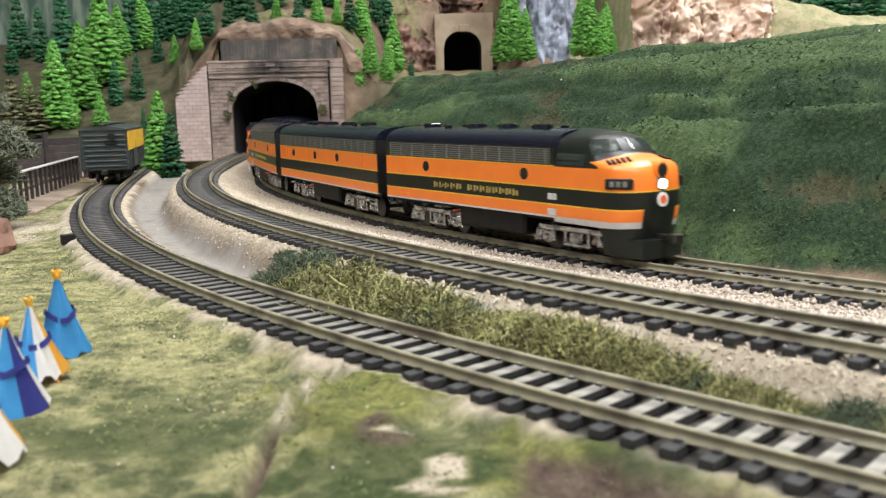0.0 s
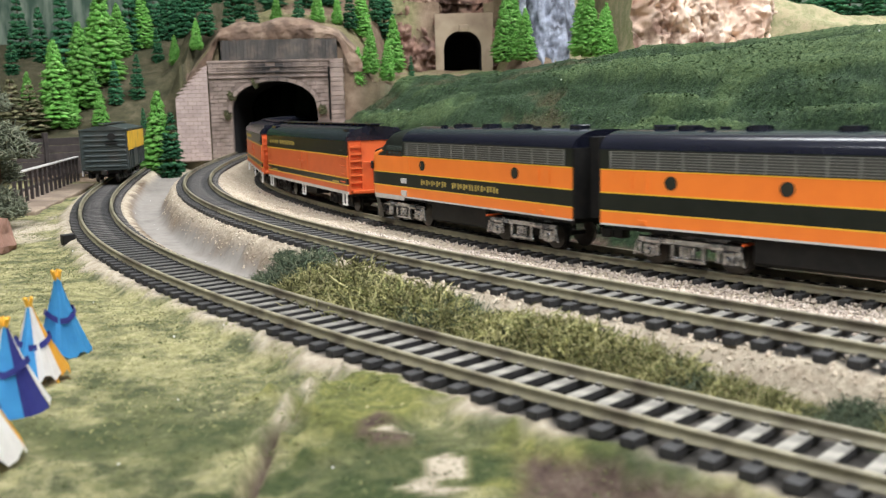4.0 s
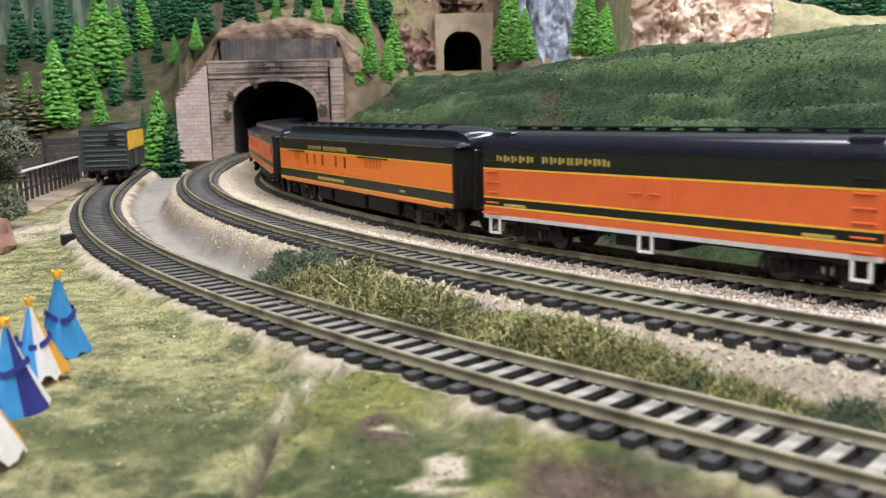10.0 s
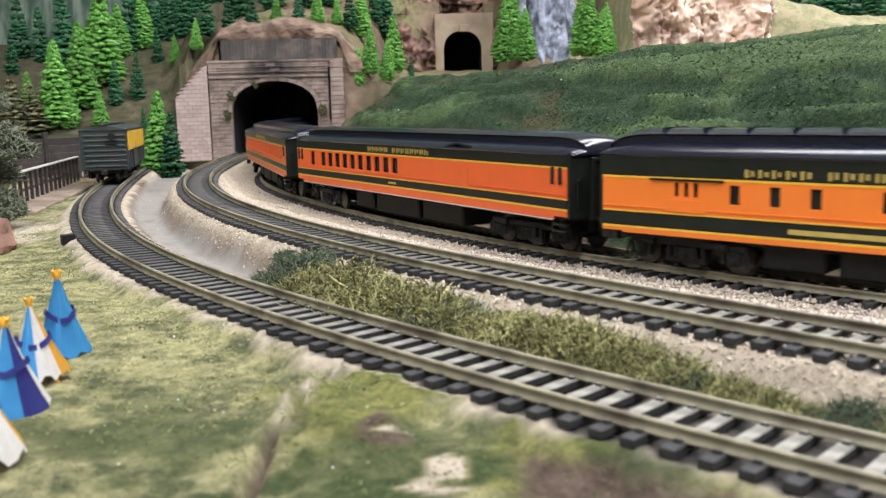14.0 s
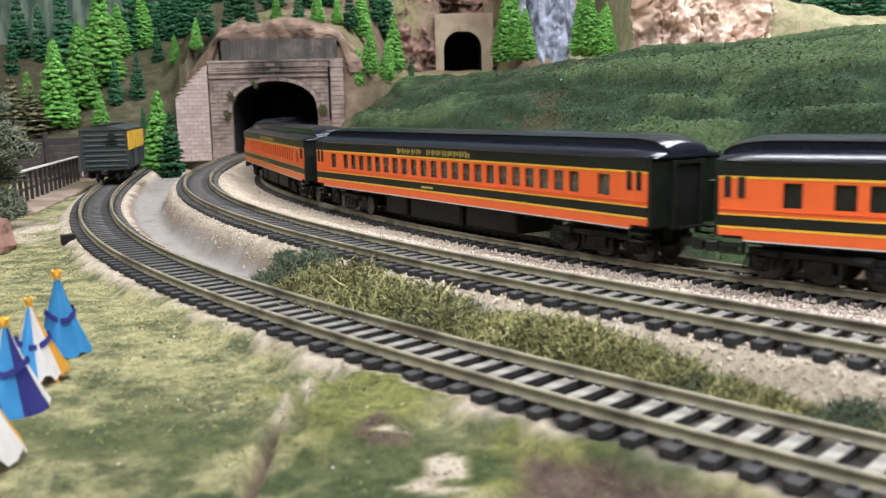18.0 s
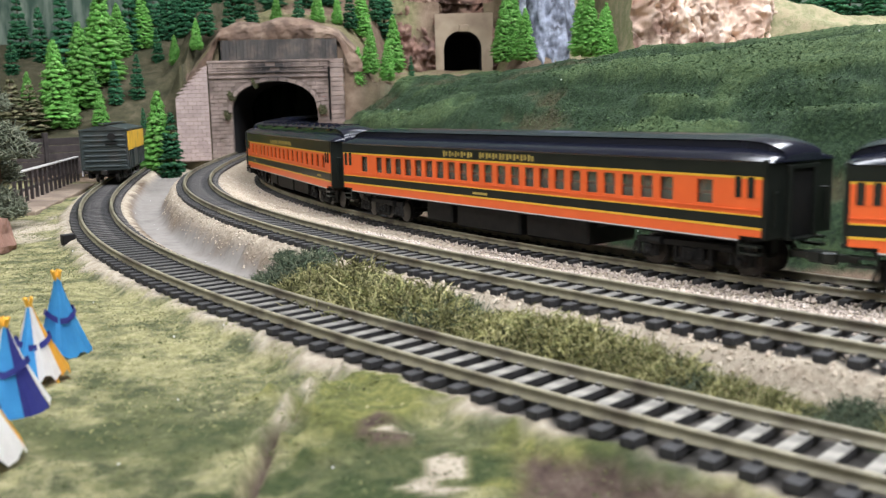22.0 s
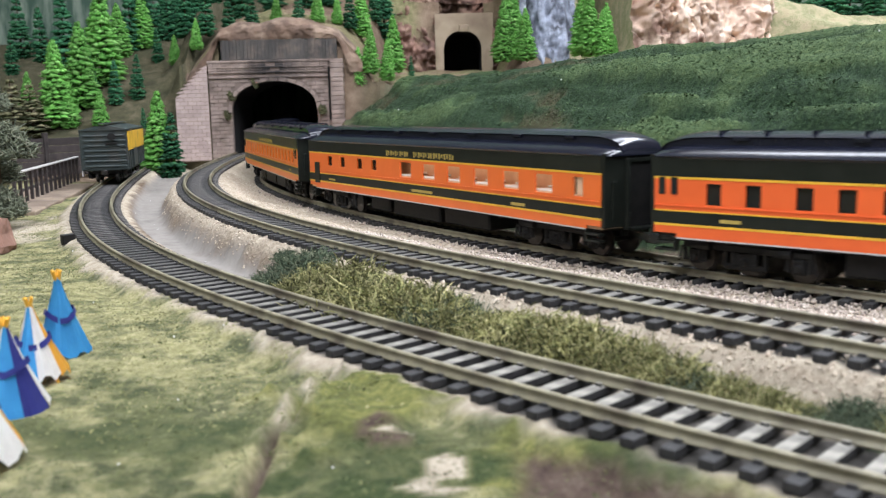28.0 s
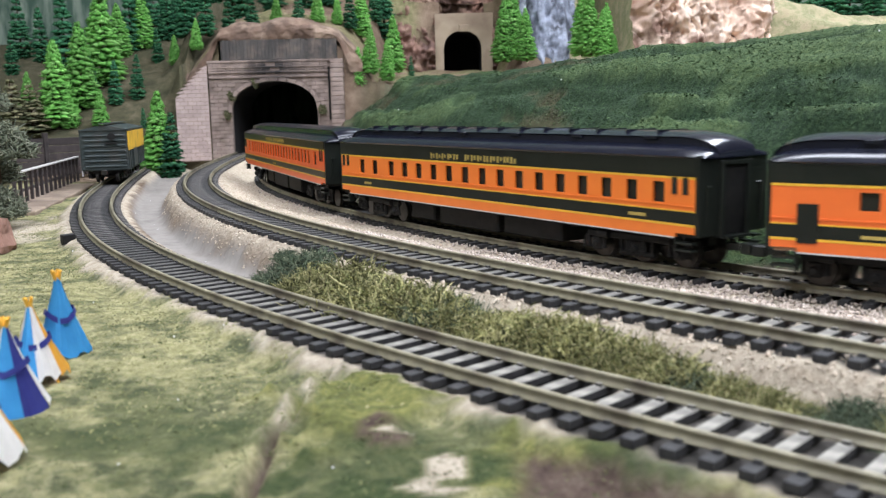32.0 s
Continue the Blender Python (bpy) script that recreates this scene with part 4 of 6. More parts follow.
        for k in range(int(length / 15)):
            x = -L2 + 18 + k * 15
            if x < L2 - 18:
                box(bm, x - .5, x + .5, -7.5, 7.5, top - 1.1, top + 0.15)
        part("roof_rib", bm, ROOF, car)
    for d in (-1, 1):
        x = d * L2
        # end wall, shallow diaphragm round the doorway, hand rails and steps
        part("end_wall", boxes((min(x, x + d * 1.4), max(x, x + d * 1.4), -w + 0.25, w - 0.25, s + 0.6, e + 1.0)), BLACK, car, "dark green-black end wall")
        for q in (-1, 1):
            part("diaphragm_post", boxes((min(x, x + d * 2.8), max(x, x + d * 2.8), q * 6.6 - 0.9, q * 6.6 + 0.9, s - 0.5, e - 0.8), bevel=0.25), BLACK, car)
            bm = bmesh.new()
            rod(bm, (x + d * 2, q * 13.6, s + 4), (x + d * 2, q * 13.6, e - 9), 0.35)
            rod(bm, (x + d * 2, q * 13.6, e - 9), (x + d * 1.2, q * 11.4, e - 9), 0.35)
            part("hand_rail", bm, BLACK, car)
            if steps:
                for k in range(2):
                    part("step", boxes((min(x - d * 7.6, x - d * 0.6), max(x - d * 7.6, x - d * 0.6), q * (w - 1) - 1.5, q * (w - 1) + 1.5, s - 2.2 - 2.4 * k, s - 1.5 - 2.4 * k)), BLACK, car)
                part("step_hanger", boxes((min(x - d * 8, x - d * 7.5), max(x - d * 8, x - d * 7.5), q * (w - 1) - 1.5, q * (w - 1) + 1.5, s - 4.8, s)), BLACK, car)
        part("diaphragm_header", boxes((min(x, x + d * 2.8), max(x, x + d * 2.8), -5.7, 5.7, e - 2.2, e - 0.9)), BLACK, car)
        part("foot_plate", boxes((min(x, x + d * 4.2), max(x, x + d * 4.2), -5.6, 5.6, s - 0.6, s + 0.2)), BLACK, car)
        # thin black plate: the dark of the doorway recess put in as colour
        part("doorway_shade", boxes((min(x + d * 1.3, x + d * 1.6), max(x + d * 1.3, x + d * 1.6), -5.7, 5.7, s + 0.4, e - 2.3)), FLAT_BLACK, car, "flat black plate for the dark end doorway")
        bm = bmesh.new()
        coupler(bm, x, d)
        part("coupler", bm, BLACK, car)
    part("underframe", boxes((-L2 + 6, L2 - 6, -14, 14, s - 1.6, s + 0.4)), FLAT_BLACK, car, "black underframe")
    for x0, x1, z0 in ((-34, 10, 2.6), (14, 50, 3.0), (-58, -38, 3.4)):
        part("equipment_box", boxes((x0, x1, -13, 13, z0, s - 1), bevel=0.8), FLAT_BLACK, car)
    for q in (-1, 1):
        part("truss_rod", rod(bmesh.new(), (-60, q * 8, s - 1.5), (-22, q * 8, 4.2), 0.5), FLAT_BLACK, car)
        part("truss_rod", rod(bmesh.new(), (22, q * 8, 4.2), (60, q * 8, s - 1.5), 0.5), FLAT_BLACK, car)
    place_lettering(car, (5, 8), 2.6, pitch, words_x, y + 1.5, w)
    if extras:
        extras(car, L2, w, hv, orange)
    tks = add_trucks(car, TRUCK_COACH, (L2 - 31, -L2 + 31))
    CARS.append((car, tks, L2 - 31))
    return car


def window_row(first, pitch, count, width, za=23.2, zb=30.2):
    return [(first - pitch * k - width / 2, first - pitch * k + width / 2, za, zb) for k in range(count)]


HV = LIVERY["coach"]


def mail_extras(car, L2, w, hv, orange):
    bars(car, -48, -8, 15.6, 1.6, w, LETTER)
    bars(car, 62, 68, 15.9, 1.0, w)
    for side in (-1, 1):
        for x in (-82.3, 30.9):
            wd = 7.2 if x < 0 else 12.2
            part("door", boxes((x - wd, x + wd, side * (w + 0.15) - 0.25, side * (w + 0.15) + 0.25, 20.2, 24.2)), orange, car, "orange sliding door")
            part("door_track", boxes((x - wd - 6, x + wd + 6, side * (w + 0.3) - 0.3, side * (w + 0.3) + 0.3, 30.4, 31.1)), BLACK, car)


def combine_extras(car, L2, w, hv, orange):
    for side in (-1, 1):
        part("door", boxes((45.2, 62.1, side * (w - 0.6) - 0.25, side * (w - 0.6) + 0.25, 17.8, 32.3)), FLAT_BLACK, car, "recessed baggage door frame")
        part("door_panel", boxes((46, 61.4, side * (w + 0.05) - 0.2, side * (w + 0.05) + 0.2, 21.8, 32.1)), RED_ORANGE, car, "red-orange baggage door")
        part("eyebrow", prism(bmesh.new(), [(q, zq) for q, zq in ((43, 38.4), (53.5, 39.6), (64, 38.4), (64, 39.1), (53.5, 40.6), (43, 39.1))], side * 16.4 - 0.8, side * 16.4 + 0.8, "y"), ROOF, car)
    bars(car, -12, -4, 18.7, 1.0, w)


def coach_extras(car, L2, w, hv, orange):
    bars(car, -16, -6, 18.6, 1.0, w)


def sleeper_extras(car, L2, w, hv, orange):
    bars(car, 90, 98, 17.8, 1.1, w)
    bars(car, -95, -88, 17.8, 1.1, w)


def diner_extras(car, L2, w, hv, orange):
    bars(car, -8, 11, 16.4, 1.2, w)
    bars(car, 72, 81, 16.4, 1.2, w)
    bars(car, -100, -92, 16.6, 1.0, w)
    bm = bmesh.new()
    for side in (-1, 1):
        for k in range(6):
            x = -13.5 + 21.26 * k
            box(bm, x - 7.5, x + 7.5, side * 13 - 3.2, side * 13 + 3.2, 23.2, 23.8)
            box(bm, x - 2.5, x + 6.5, side * 11 - 2.0, side * 11 + 2.0, 24.4, 25.2)
    for side in (-1, 1):
        part("ceiling_strip", boxes((-22, 112, side * 13 - 3, side * 13 + 3, 30.6, 31.0)), DINER_LAMP, car, "warm glowing lamp strip")
    part("dining_table", bm, WHITE, car, "white dining tables behind the windows")
    for side in (-1, 1):
        part("door", boxes((-117.7, -111.7, side * (w + 0.1) - 0.3, side * (w - 0.2) + 0.3, 14.4, 26.0)), BLACK, car, "black dutch door")
    for side in (-1, 1):
        for xa, xb, za, zb in DINER_W:
            xa, xb = xa, xb
            if xb - xa < 7:
                part("pane", boxes((xa, xb, side * (w - 1.5) - 0.15, side * (w - 1.5) + 0.15, za, zb)), GLASS_DARK, car)


# ---- locomotives ----
def nose_front(z):
    return float(np.interp(z, [2, 10, 13, 17, 22, 27, 30, 32.5, 34.5, 36, 37.2, 38, 41, 43.6, 45.2, 46.6], [-2.5, -2, -1.2, -0.3, 0, -0.2, -0.6, -1.4, -2.8, -5.5, -9.5, -12.5, -15.5, -18.8, -22.5, -31]))


def nose_half(z):
    return float(np.interp(z, [2, 10, 13, 33, 38, 41, 43.6, 45.2, 46.6], [14.5, 16.0, 17.2, 17.2, 16.8, 15.4, 12.6, 8.6, 3.0]))


def nose_round(z):
    return float(np.interp(z, [2, 13, 30, 35, 37.5, 38.2, 46.6], [9, 13.5, 14.0, 12.0, 8.5, 6.5, 6]))


def nose_ring(z, n=13):
    xf, w, a = nose_front(z), nose_half(z), nose_round(z)
    pts = []
    for k in range(n):
        q = k / (n - 1) * math.pi / 2
        pts.append((xf - a + a * math.sin(q) ** 0.8, w * math.cos(q) ** 0.78 if k < n - 1 else 0.0))
    back = [-37.99, -36.4, min(-22.5, xf - a - 0.4)] if z > 12.05 else [-14.0, -13.6, -13.2]
    right = [(x, -w) for x in back] + [(x, -y) for x, y in pts]
    left = [(x, y) for x, y in pts[-2::-1]] + [(x, w) for x in back[::-1]]
    return right + left


def nose_dip(y, z):
    """The base of the windshield sinks towards the cab sides."""
    return -2.4 * (y / 16.0) ** 2 * max(0.0, 1 - abs(z - 38.0) / 4.5)


def diesel(label, length, cab):
    car = tagged(empty("locomotive"), label, "locomotive", "cars of the train")
    L2, w = length / 2, 17.2
    s, b, a, y, e, top = 14.3, 18.4, 24.9, 33.0, 40.2, 46.6
    xr = L2 - 40 if cab else L2
    part("body", boxes((-L2 + 0.5, xr, -w + 0.9, w - 0.9, s, e)), FLAT_BLACK, car)
    out = end_outline(w, e, top, kind="round")
    bm = bmesh.new()
    prism(bm, out, -L2 - 0.3, xr, "x")
    part("roof", bm, ROOF, car, "glossy black roof", smooth=True)
    for side in (-1, 1):
        yy, th = side * (w - 0.9), side * 0.9
        lo, hi = min(yy, yy + th), max(yy, yy + th)
        part("lower_panel", boxes((-L2, xr, lo, hi, s, b)), ORANGE, car)
        part("sill", boxes((-L2, xr, lo - 0.08, hi + 0.08, s - 0.7, s)), GREY_TRIM, car, "pale grey sill stripe")
        part("stripe", boxes((-L2, xr, lo - 0.1, hi + 0.1, b, b + 0.5)), YELLOW, car)
        part("belt_panel", boxes((-L2, xr, lo, hi, b + 0.5, a)), BLACK, car)
        part("stripe", boxes((-L2, xr, lo - 0.1, hi + 0.1, a, a + 0.5)), YELLOW, car)
        part("upper_panel", boxes((-L2, xr, lo, hi, a + 0.5, y)), ORANGE, car)
        part("stripe", boxes((-L2, xr, lo - 0.1, hi + 0.1, y, y + 0.4)), YELLOW, car)
        gp = part("grille", boxes((-L2 + 4, xr - (4 if not cab else 2), lo - 0.15, hi + 0.15, y + 0.6, e - 0.6)), GRILLE_DARK, car, "stainless air grille")
        bm = bmesh.new()
        n = int((xr + L2 - 8) / 9)
        for k in range(n + 1):
            x = -L2 + 4.4 + k * (xr + L2 - 9) / n
            box(bm, x - .25, x + .25, lo - 0.4, hi + 0.4, y + 0.6, e - 0.6)
        for k in range(7):
            z = y + 1.1 + k * (e - y - 1.8) / 6
            box(bm, -L2 + 4, xr - 2, lo - 0.3, hi + 0.3, z - .12, z + .12)
        part("louvre", bm, GRILLE, gp)
        part("eave_panel", boxes((-L2, xr, lo, hi, y + 0.4, e)), BLACK, car)
        ports = [-46, 22.7] if cab else [-52, -12, 24.7]
        for x in ports:
            part("porthole", cyl(bmesh.new(), (x, side * w, a + 4.6), 2.3, 0.5, "y", 20), GLASS_DARK, car, "round porthole window")
        for x in ((-L2 + 13, -L2 + 19) if cab else (-L2 + 13, -L2 + 19, L2 - 20, L2 - 15)):
            part("grab_bar", boxes((x - .25, x + .25, side * (w + 0.25) - 0.2, side * (w + 0.25) + 0.2, a + 1.5, y - 0.8)), ORANGE, car)
        part("step_light", boxes((-L2 + 16, -L2 + 19, side * w - 0.5, side * w + 0.5, s + 0.6, s + 2.0)), ORANGE, car)
    bm = bmesh.new()
    for x in ([-30, -8, 14] if cab else [-55, -30, 0, 30]):
        cyl(bm, (x, 0, top + 0.4), 4.5, 1.4, "z", 18)
        cyl(bm, (x, 0, top + 1.2), 3.6, 0.6, "z", 18)
    box(bm, -L2 + 12, -L2 + 18, -3, 3, top - 0.5, top + 1.6, bevel=0.4)
    for x in (-45, 22):
        for q in (-1, 1):
            box(bm, x - 1.5, x + 1.5, q * 5 - 1, q * 5 + 1, top - 1.2, top + 0.9)
    part("roof_fan", bm, ROOF, car)
    ends = (-1,) if cab else (-1, 1)
    for d in ends:
        x = d * L2
        bm = bmesh.new()
        box(bm, min(x, x + d), max(x, x + d), -w + 0.3, w - 0.3, s, e)
        box(bm, min(x, x + d * 5), max(x, x + d * 5), -9, 9, s, 44)
        coupler(bm, x, d)
        part("car_end", bm, FLAT_BLACK, car, "black end door and coupler")
    if cab:
        bm = bmesh.new()
        coupler(bm, L2 - 4, 1)
        part("coupler", bm, STEEL, car)
    bm = bmesh.new()
    box(bm, -L2 + 3, L2 - (12 if cab else 3), -13.5, 13.5, s - 2.5, s + 0.2)
    box(bm, -24, 20, -15, 15, 4.5, s, bevel=1.2)
    part("fuel_tank", bm, FLAT_BLACK, car, "black fuel tank and underframe")
    part("marker", boxes((-26.3, -25.5, -w + 0.5, w - 0.5, 10.6, 11.3)), RED_ORANGE, car)
    if cab:
        LN = L2 - 2.0
        shift = at(LN, 0, 0)
        zs = [2, 5, 8, 11, 12.0, 12.1, 14.3, 16, 18.4, 18.9, 21, 24.9, 25.4, 27, 29, 30.5, 32, 33.0, 33.9, 34.8, 35.8, 36.6, 37.4, 38, 38.6, 39.4, 40.8, 42, 43.2, 44.2, 45, 45.7, 46.2, 46.6]
        bm = bmesh.new()
        rings = [[bm.verts.new((x, yv, z + nose_dip(yv, z))) for x, yv in nose_ring(z)] for z in zs]
        for i in range(len(zs) - 1):
            zc = (zs[i] + zs[i + 1]) / 2
            k = 1 if zc < 12.05 else 3 if zc < 14.3 else 0 if zc < 18.4 else 2 if zc < 18.9 else 1 if zc < 24.9 else 2 if zc < 25.4 else 0 if zc < 38 else 1
            r0, r1 = rings[i], rings[i + 1]
            for q in range(len(r0) - 1):
                e_ = min(q, len(r0) - 2 - q)
                # openings: cab side windows, and two windshield panes with a post between them
                if (e_ == 1 and 33.9 < zc < 38.0) or (4 <= e_ <= 12 and 39.3 < zc < 43.3):
                    continue
                f = bm.faces.new([r0[q], r0[q + 1], r1[q + 1], r1[q]])
                c_ = f.calc_center_median()
                bare_front = zc < 19 and abs(c_.y) < 7.5
                k_ = 1 if k in (0, 2, 3) and bare_front else k
                f.material_index = 1 if zc > 45 or zc > 33.0 and c_.x < -18.5 else k_
                f.smooth = True
        bm.faces.new(rings[-1]).material_index = 1
        part("nose", bm, [ORANGE, BLACK, YELLOW, GREY_TRIM], car, "rounded orange nose with black belt", shift)
        part("cab_floor", boxes((L2 - 39.5, L2 - 15, -14, 14, 31.4, 32.0)), FLAT_BLACK, car)
        # windshield panes follow the shell, a silver post stands between them
        for side in (-1, 1):
            bm = bmesh.new()
            grid = []
            for z in (39.3, 40.8, 42.0, 43.3):
                half = nose_ring(z)[3:16]
                grid.append([bm.verts.new((x - 0.25, -yv * side * 0.985, z + nose_dip(yv, z))) for x, yv in half[1:11]])
            for r0, r1 in zip(grid, grid[1:]):
                for q in range(len(r0) - 1):
                    bm.faces.new([r0[q], r0[q + 1], r1[q + 1], r1[q]]).smooth = True
            part("windshield", bm, CAB_GLASS, car, "sloping cab windshield", shift)
        post_ = [Vector((nose_front(z) + 0.15, 0, z)) for z in (39.3, 43.3)]
        part("windshield_post", rod(bmesh.new(), post_[0], post_[1], 0.5, 8), SILVER, car, "silver windshield post", shift)
        for side in (-1, 1):
            part("cab_window", boxes((LN - 36.4, LN - 22.5, side * 16.5 - 0.2, side * 16.5 + 0.2, 33.6, 38.0)), CAB_GLASS, car, "cab side window")
            part("cab_door", boxes((L2 - 46, L2 - 40.5, side * 17.1 - 0.35, side * 17.1 + 0.35, 25.4, 32.8)), ORANGE, car)
            part("step_plate", boxes((L2 - 43, L2 - 38.5, side * 17.2 - 0.45, side * 17.2 + 0.45, 20.5, 22.8)), GREY_TRIM, car)
            part("step_plate", boxes((L2 - 43, L2 - 38.5, side * 17.2 - 0.45, side * 17.2 + 0.45, 14.6, 17.0)), GREY_TRIM, car)
            nb = part("number_board", boxes((-5.0, 5.0, -0.6, 0.6, -1.9, 1.9), bevel=0.4), FLAT_BLACK, car, "black number board", at(LN - 6.0, side * 15.4, 28.0, -side * 36))
            bmx = bmesh.new()
            for k in range(3):
                box(bmx, -3.2 + k * 2.3, -1.8 + k * 2.3, side * 0.65 - 0.06, side * 0.65 + 0.06, -1.0, 1.0)
            part("marking", bmx, GRILLE, nb)
        part("headlight", cyl(bmesh.new(), (LN - 0.4, 0, 27.6), 1.75, 2.2, "x", 20), HEADLIGHT, car, "lit round headlight")
        part("headlight_rim", cyl(bmesh.new(), (LN - 0.8, 0, 27.6), 2.6, 2.0, "x", 20), SILVER, car)
        part("light_housing", cyl(bmesh.new(), (LN - 3.6, 0, 32.4), 3.4, 7.0, "x", 22, 3.0), ORANGE, car, "orange headlight housing", None, True)
        part("upper_light", cyl(bmesh.new(), (LN + 0.0, 0, 32.4), 2.3, 0.5, "x", 20), GLASS_DARK, car, "dark upper headlight")
        part("headlight_lens", boxes((LN - 1.5, LN - 0.2, -2.2, 2.2, 28.9, 30.6), bevel=0.3), GRILLE, car, "grey plate between the headlights")
        em = part("emblem", cyl(bmesh.new(), (LN + 0.3, 0, 22.0), 2.6, 0.6, "x", 24), WHITE, car, "round white nose emblem with a red middle")
        part("emblem_middle", cyl(bmesh.new(), (LN + 0.7, 0, 22.0), 1.5, 0.3, "x", 20), RED_ORANGE, em)
        bm = bmesh.new()
        prism(bm, [(LN - 9, -13), (LN - 9, 13), (LN + 0.5, 10), (LN + 2, 0), (LN + 0.5, -10)], 1.2, 8, "z")
        part("pilot", bm, BLACK, car, "black pilot plate")
        for side in (-1, 1):
            for k in range(5):
                q_ = 4.0 + 1.15 * k
                z_ = 36.6
                ring = nose_ring(z_)[3:16]
                xq = float(np.interp(q_, range(13), [v[0] for v in ring])) + 0.4
                yq = float(np.interp(q_, range(13), [-v[1] for v in ring]))
                part("vent_slot", boxes((-1.7, 1.7, -0.45, 0.45, -0.35, 0.35)), FLAT_BLACK, car, "dark hood vent", at(LN + xq, side * yq, z_ + nose_dip(yq, z_) + 0.25, side * 22, 0, 20))
    if cab:
        place_lettering(car, (5, 8), 2.6, 4.3, -8, 20.5, w)
    tks = add_trucks(car, TRUCK_LOCO, (47 if cab else L2 - 33, -44 if cab else -L2 + 33))
    CARS.append((car, tks, L2 - 35))
    return car


# ---- express freight cars ----
def express_car(label, length):
    car = tagged(empty("express_freight_car"), label, "freight car", "cars of the train")
    L2, w = length / 2, 17.6
    s, b, a, y, e, top = 10.6, 15.2, 19.4, 30.5, 38.9, 46.2
    part("body", boxes((-L2 + 0.6, L2 - 0.6, -w + 0.9, w - 0.9, s, e)), FREIGHT_ORANGE, car, "orange end walls")
    bm = bmesh.new()
    prism(bm, end_outline(w + 0.2, e, top, kind="round"), -L2, L2, "x")
    part("roof", bm, ROOF, car, "black arched roof", smooth=True)
    bm = bmesh.new()
    for k in range(3):
        box(bm, -L2 - 2, L2 + 2, -3.6 + k * 2.6, -1.6 + k * 2.6, top + 0.9, top + 1.4)
    for k in range(14):
        x = -L2 + 6 + (length - 12) * k / 13
        box(bm, x - .4, x + .4, -4, 4, top - 0.6, top + 0.9)
    part("roof_walk", bm, ROOF, car)
    for d in (-1, 1):
        for q in (-1, 1):
            part("hatch", boxes((d * (L2 - 8) - 5, d * (L2 - 8) + 5, q * 11 - 3.5, q * 11 + 3.5, e + 4.2, e + 6.4), bevel=0.4), ROOF, car)
    for side in (-1, 1):
        yy, th = side * (w - 0.9), side * 0.9
        lo, hi = min(yy, yy + th), max(yy, yy + th)
        part("sill", boxes((-L2, L2, lo, hi, s, s + 1.6)), GREY_TRIM, car, "pale grey sill")
        part("lower_panel", boxes((-L2, L2, lo, hi, s + 1.6, b)), FREIGHT_ORANGE, car)
        part("stripe", boxes((-L2, L2, lo - 0.1, hi + 0.1, b, b + 0.7)), YELLOW, car)
        part("belt_panel", boxes((-L2, L2, lo, hi, b + 0.7, a - 0.5)), BLACK, car)
        part("stripe", boxes((-L2, L2, lo - 0.1, hi + 0.1, a - 0.5, a + 0.2)), YELLOW, car)
        part("upper_panel", boxes((-L2, L2, lo, hi, a + 0.2, y)), FREIGHT_ORANGE, car)
        part("stripe", boxes((-L2, L2, lo - 0.1, hi + 0.1, y, y + 0.7)), YELLOW, car)
        part("letterboard", boxes((-L2, L2, lo, hi, y + 0.7, e)), BLACK, car, "black letterboard")
        dr = part("door", boxes((-11, 11, side * (w + 0.1) - 0.15, side * (w + 0.1) + 0.15, a + 0.6, y - 0.4)), FREIGHT_ORANGE, car, "orange double door")
        bm = bmesh.new()
        for x in (-4, 4):
            rod(bm, (x - 2.5, side * (w + 0.6), 25.2), (x + 2.5, side * (w + 0.6), 25.2), 0.3)
            box(bm, x - .5, x + .5, side * (w + .4) - .3, side * (w + .4) + .3, 24.6, 25.8)
        box(bm, -.2, .2, side * (w + .3) - .2, side * (w + .3) + .2, a + 0.6, y - 0.4)
        part("handle", bm, FREIGHT_ORANGE, dr)
        for x in (-L2 + 6, 0, L2 - 6):
            bm = boxes((x - 3.2, x - 2.2, side * (w - .6) - .4, side * (w - .6) + .4, 5.2, s), (x + 2.2, x + 3.2, side * (w - .6) - .4, side * (w - .6) + .4, 5.2, s), (x - 3.2, x + 3.2, side * (w - .6) - .4, side * (w - .6) + .4, 4.4, 5.3))
            part("stirrup_step", bm, WHITE, car, "white stirrup step")
        for d in (-1, 1):
            for k in range(6):
                z = 13 + 4.2 * k
                part("grab_iron", rod(bmesh.new(), (d * (L2 - 9), side * (w + .5), z), (d * (L2 - 2), side * (w + .5), z), 0.35), FREIGHT_ORANGE if z < 31 else BLACK, car)
            for k in range(7):
                z = 13 + 3.8 * k
                part("rung", boxes((min(d * L2, d * (L2 + 1.4)), max(d * L2, d * (L2 + 1.4)), side * 12.5 - 3.5, side * 12.5 + 3.5, z - .4, z + .4)), FREIGHT_ORANGE, car)
            for q in (-3.5, 3.5):
                part("stile", boxes((min(d * L2, d * (L2 + 0.9)), max(d * L2, d * (L2 + 0.9)), side * 12.5 + q - .4, side * 12.5 + q + .4, 11, 38)), FREIGHT_ORANGE, car)
        for xa, xb in ((-L2 + 12, -L2 + 24), (L2 - 24, L2 - 14)):
            part("marking", boxes((xa, xb, side * (w + .05) - .06, side * (w + .05) + .06, 16.1, 17.1)), LETTER, car, "small painted marking")
    for d in (-1, 1):
        bm = bmesh.new()
        cyl(bm, (d * (L2 + 1.6), 0, 24), 3.4, 0.7, "x", 18)
        box(bm, min(d * L2, d * (L2 + 1.5)), max(d * L2, d * (L2 + 1.5)), -0.8, 0.8, 20, 28)
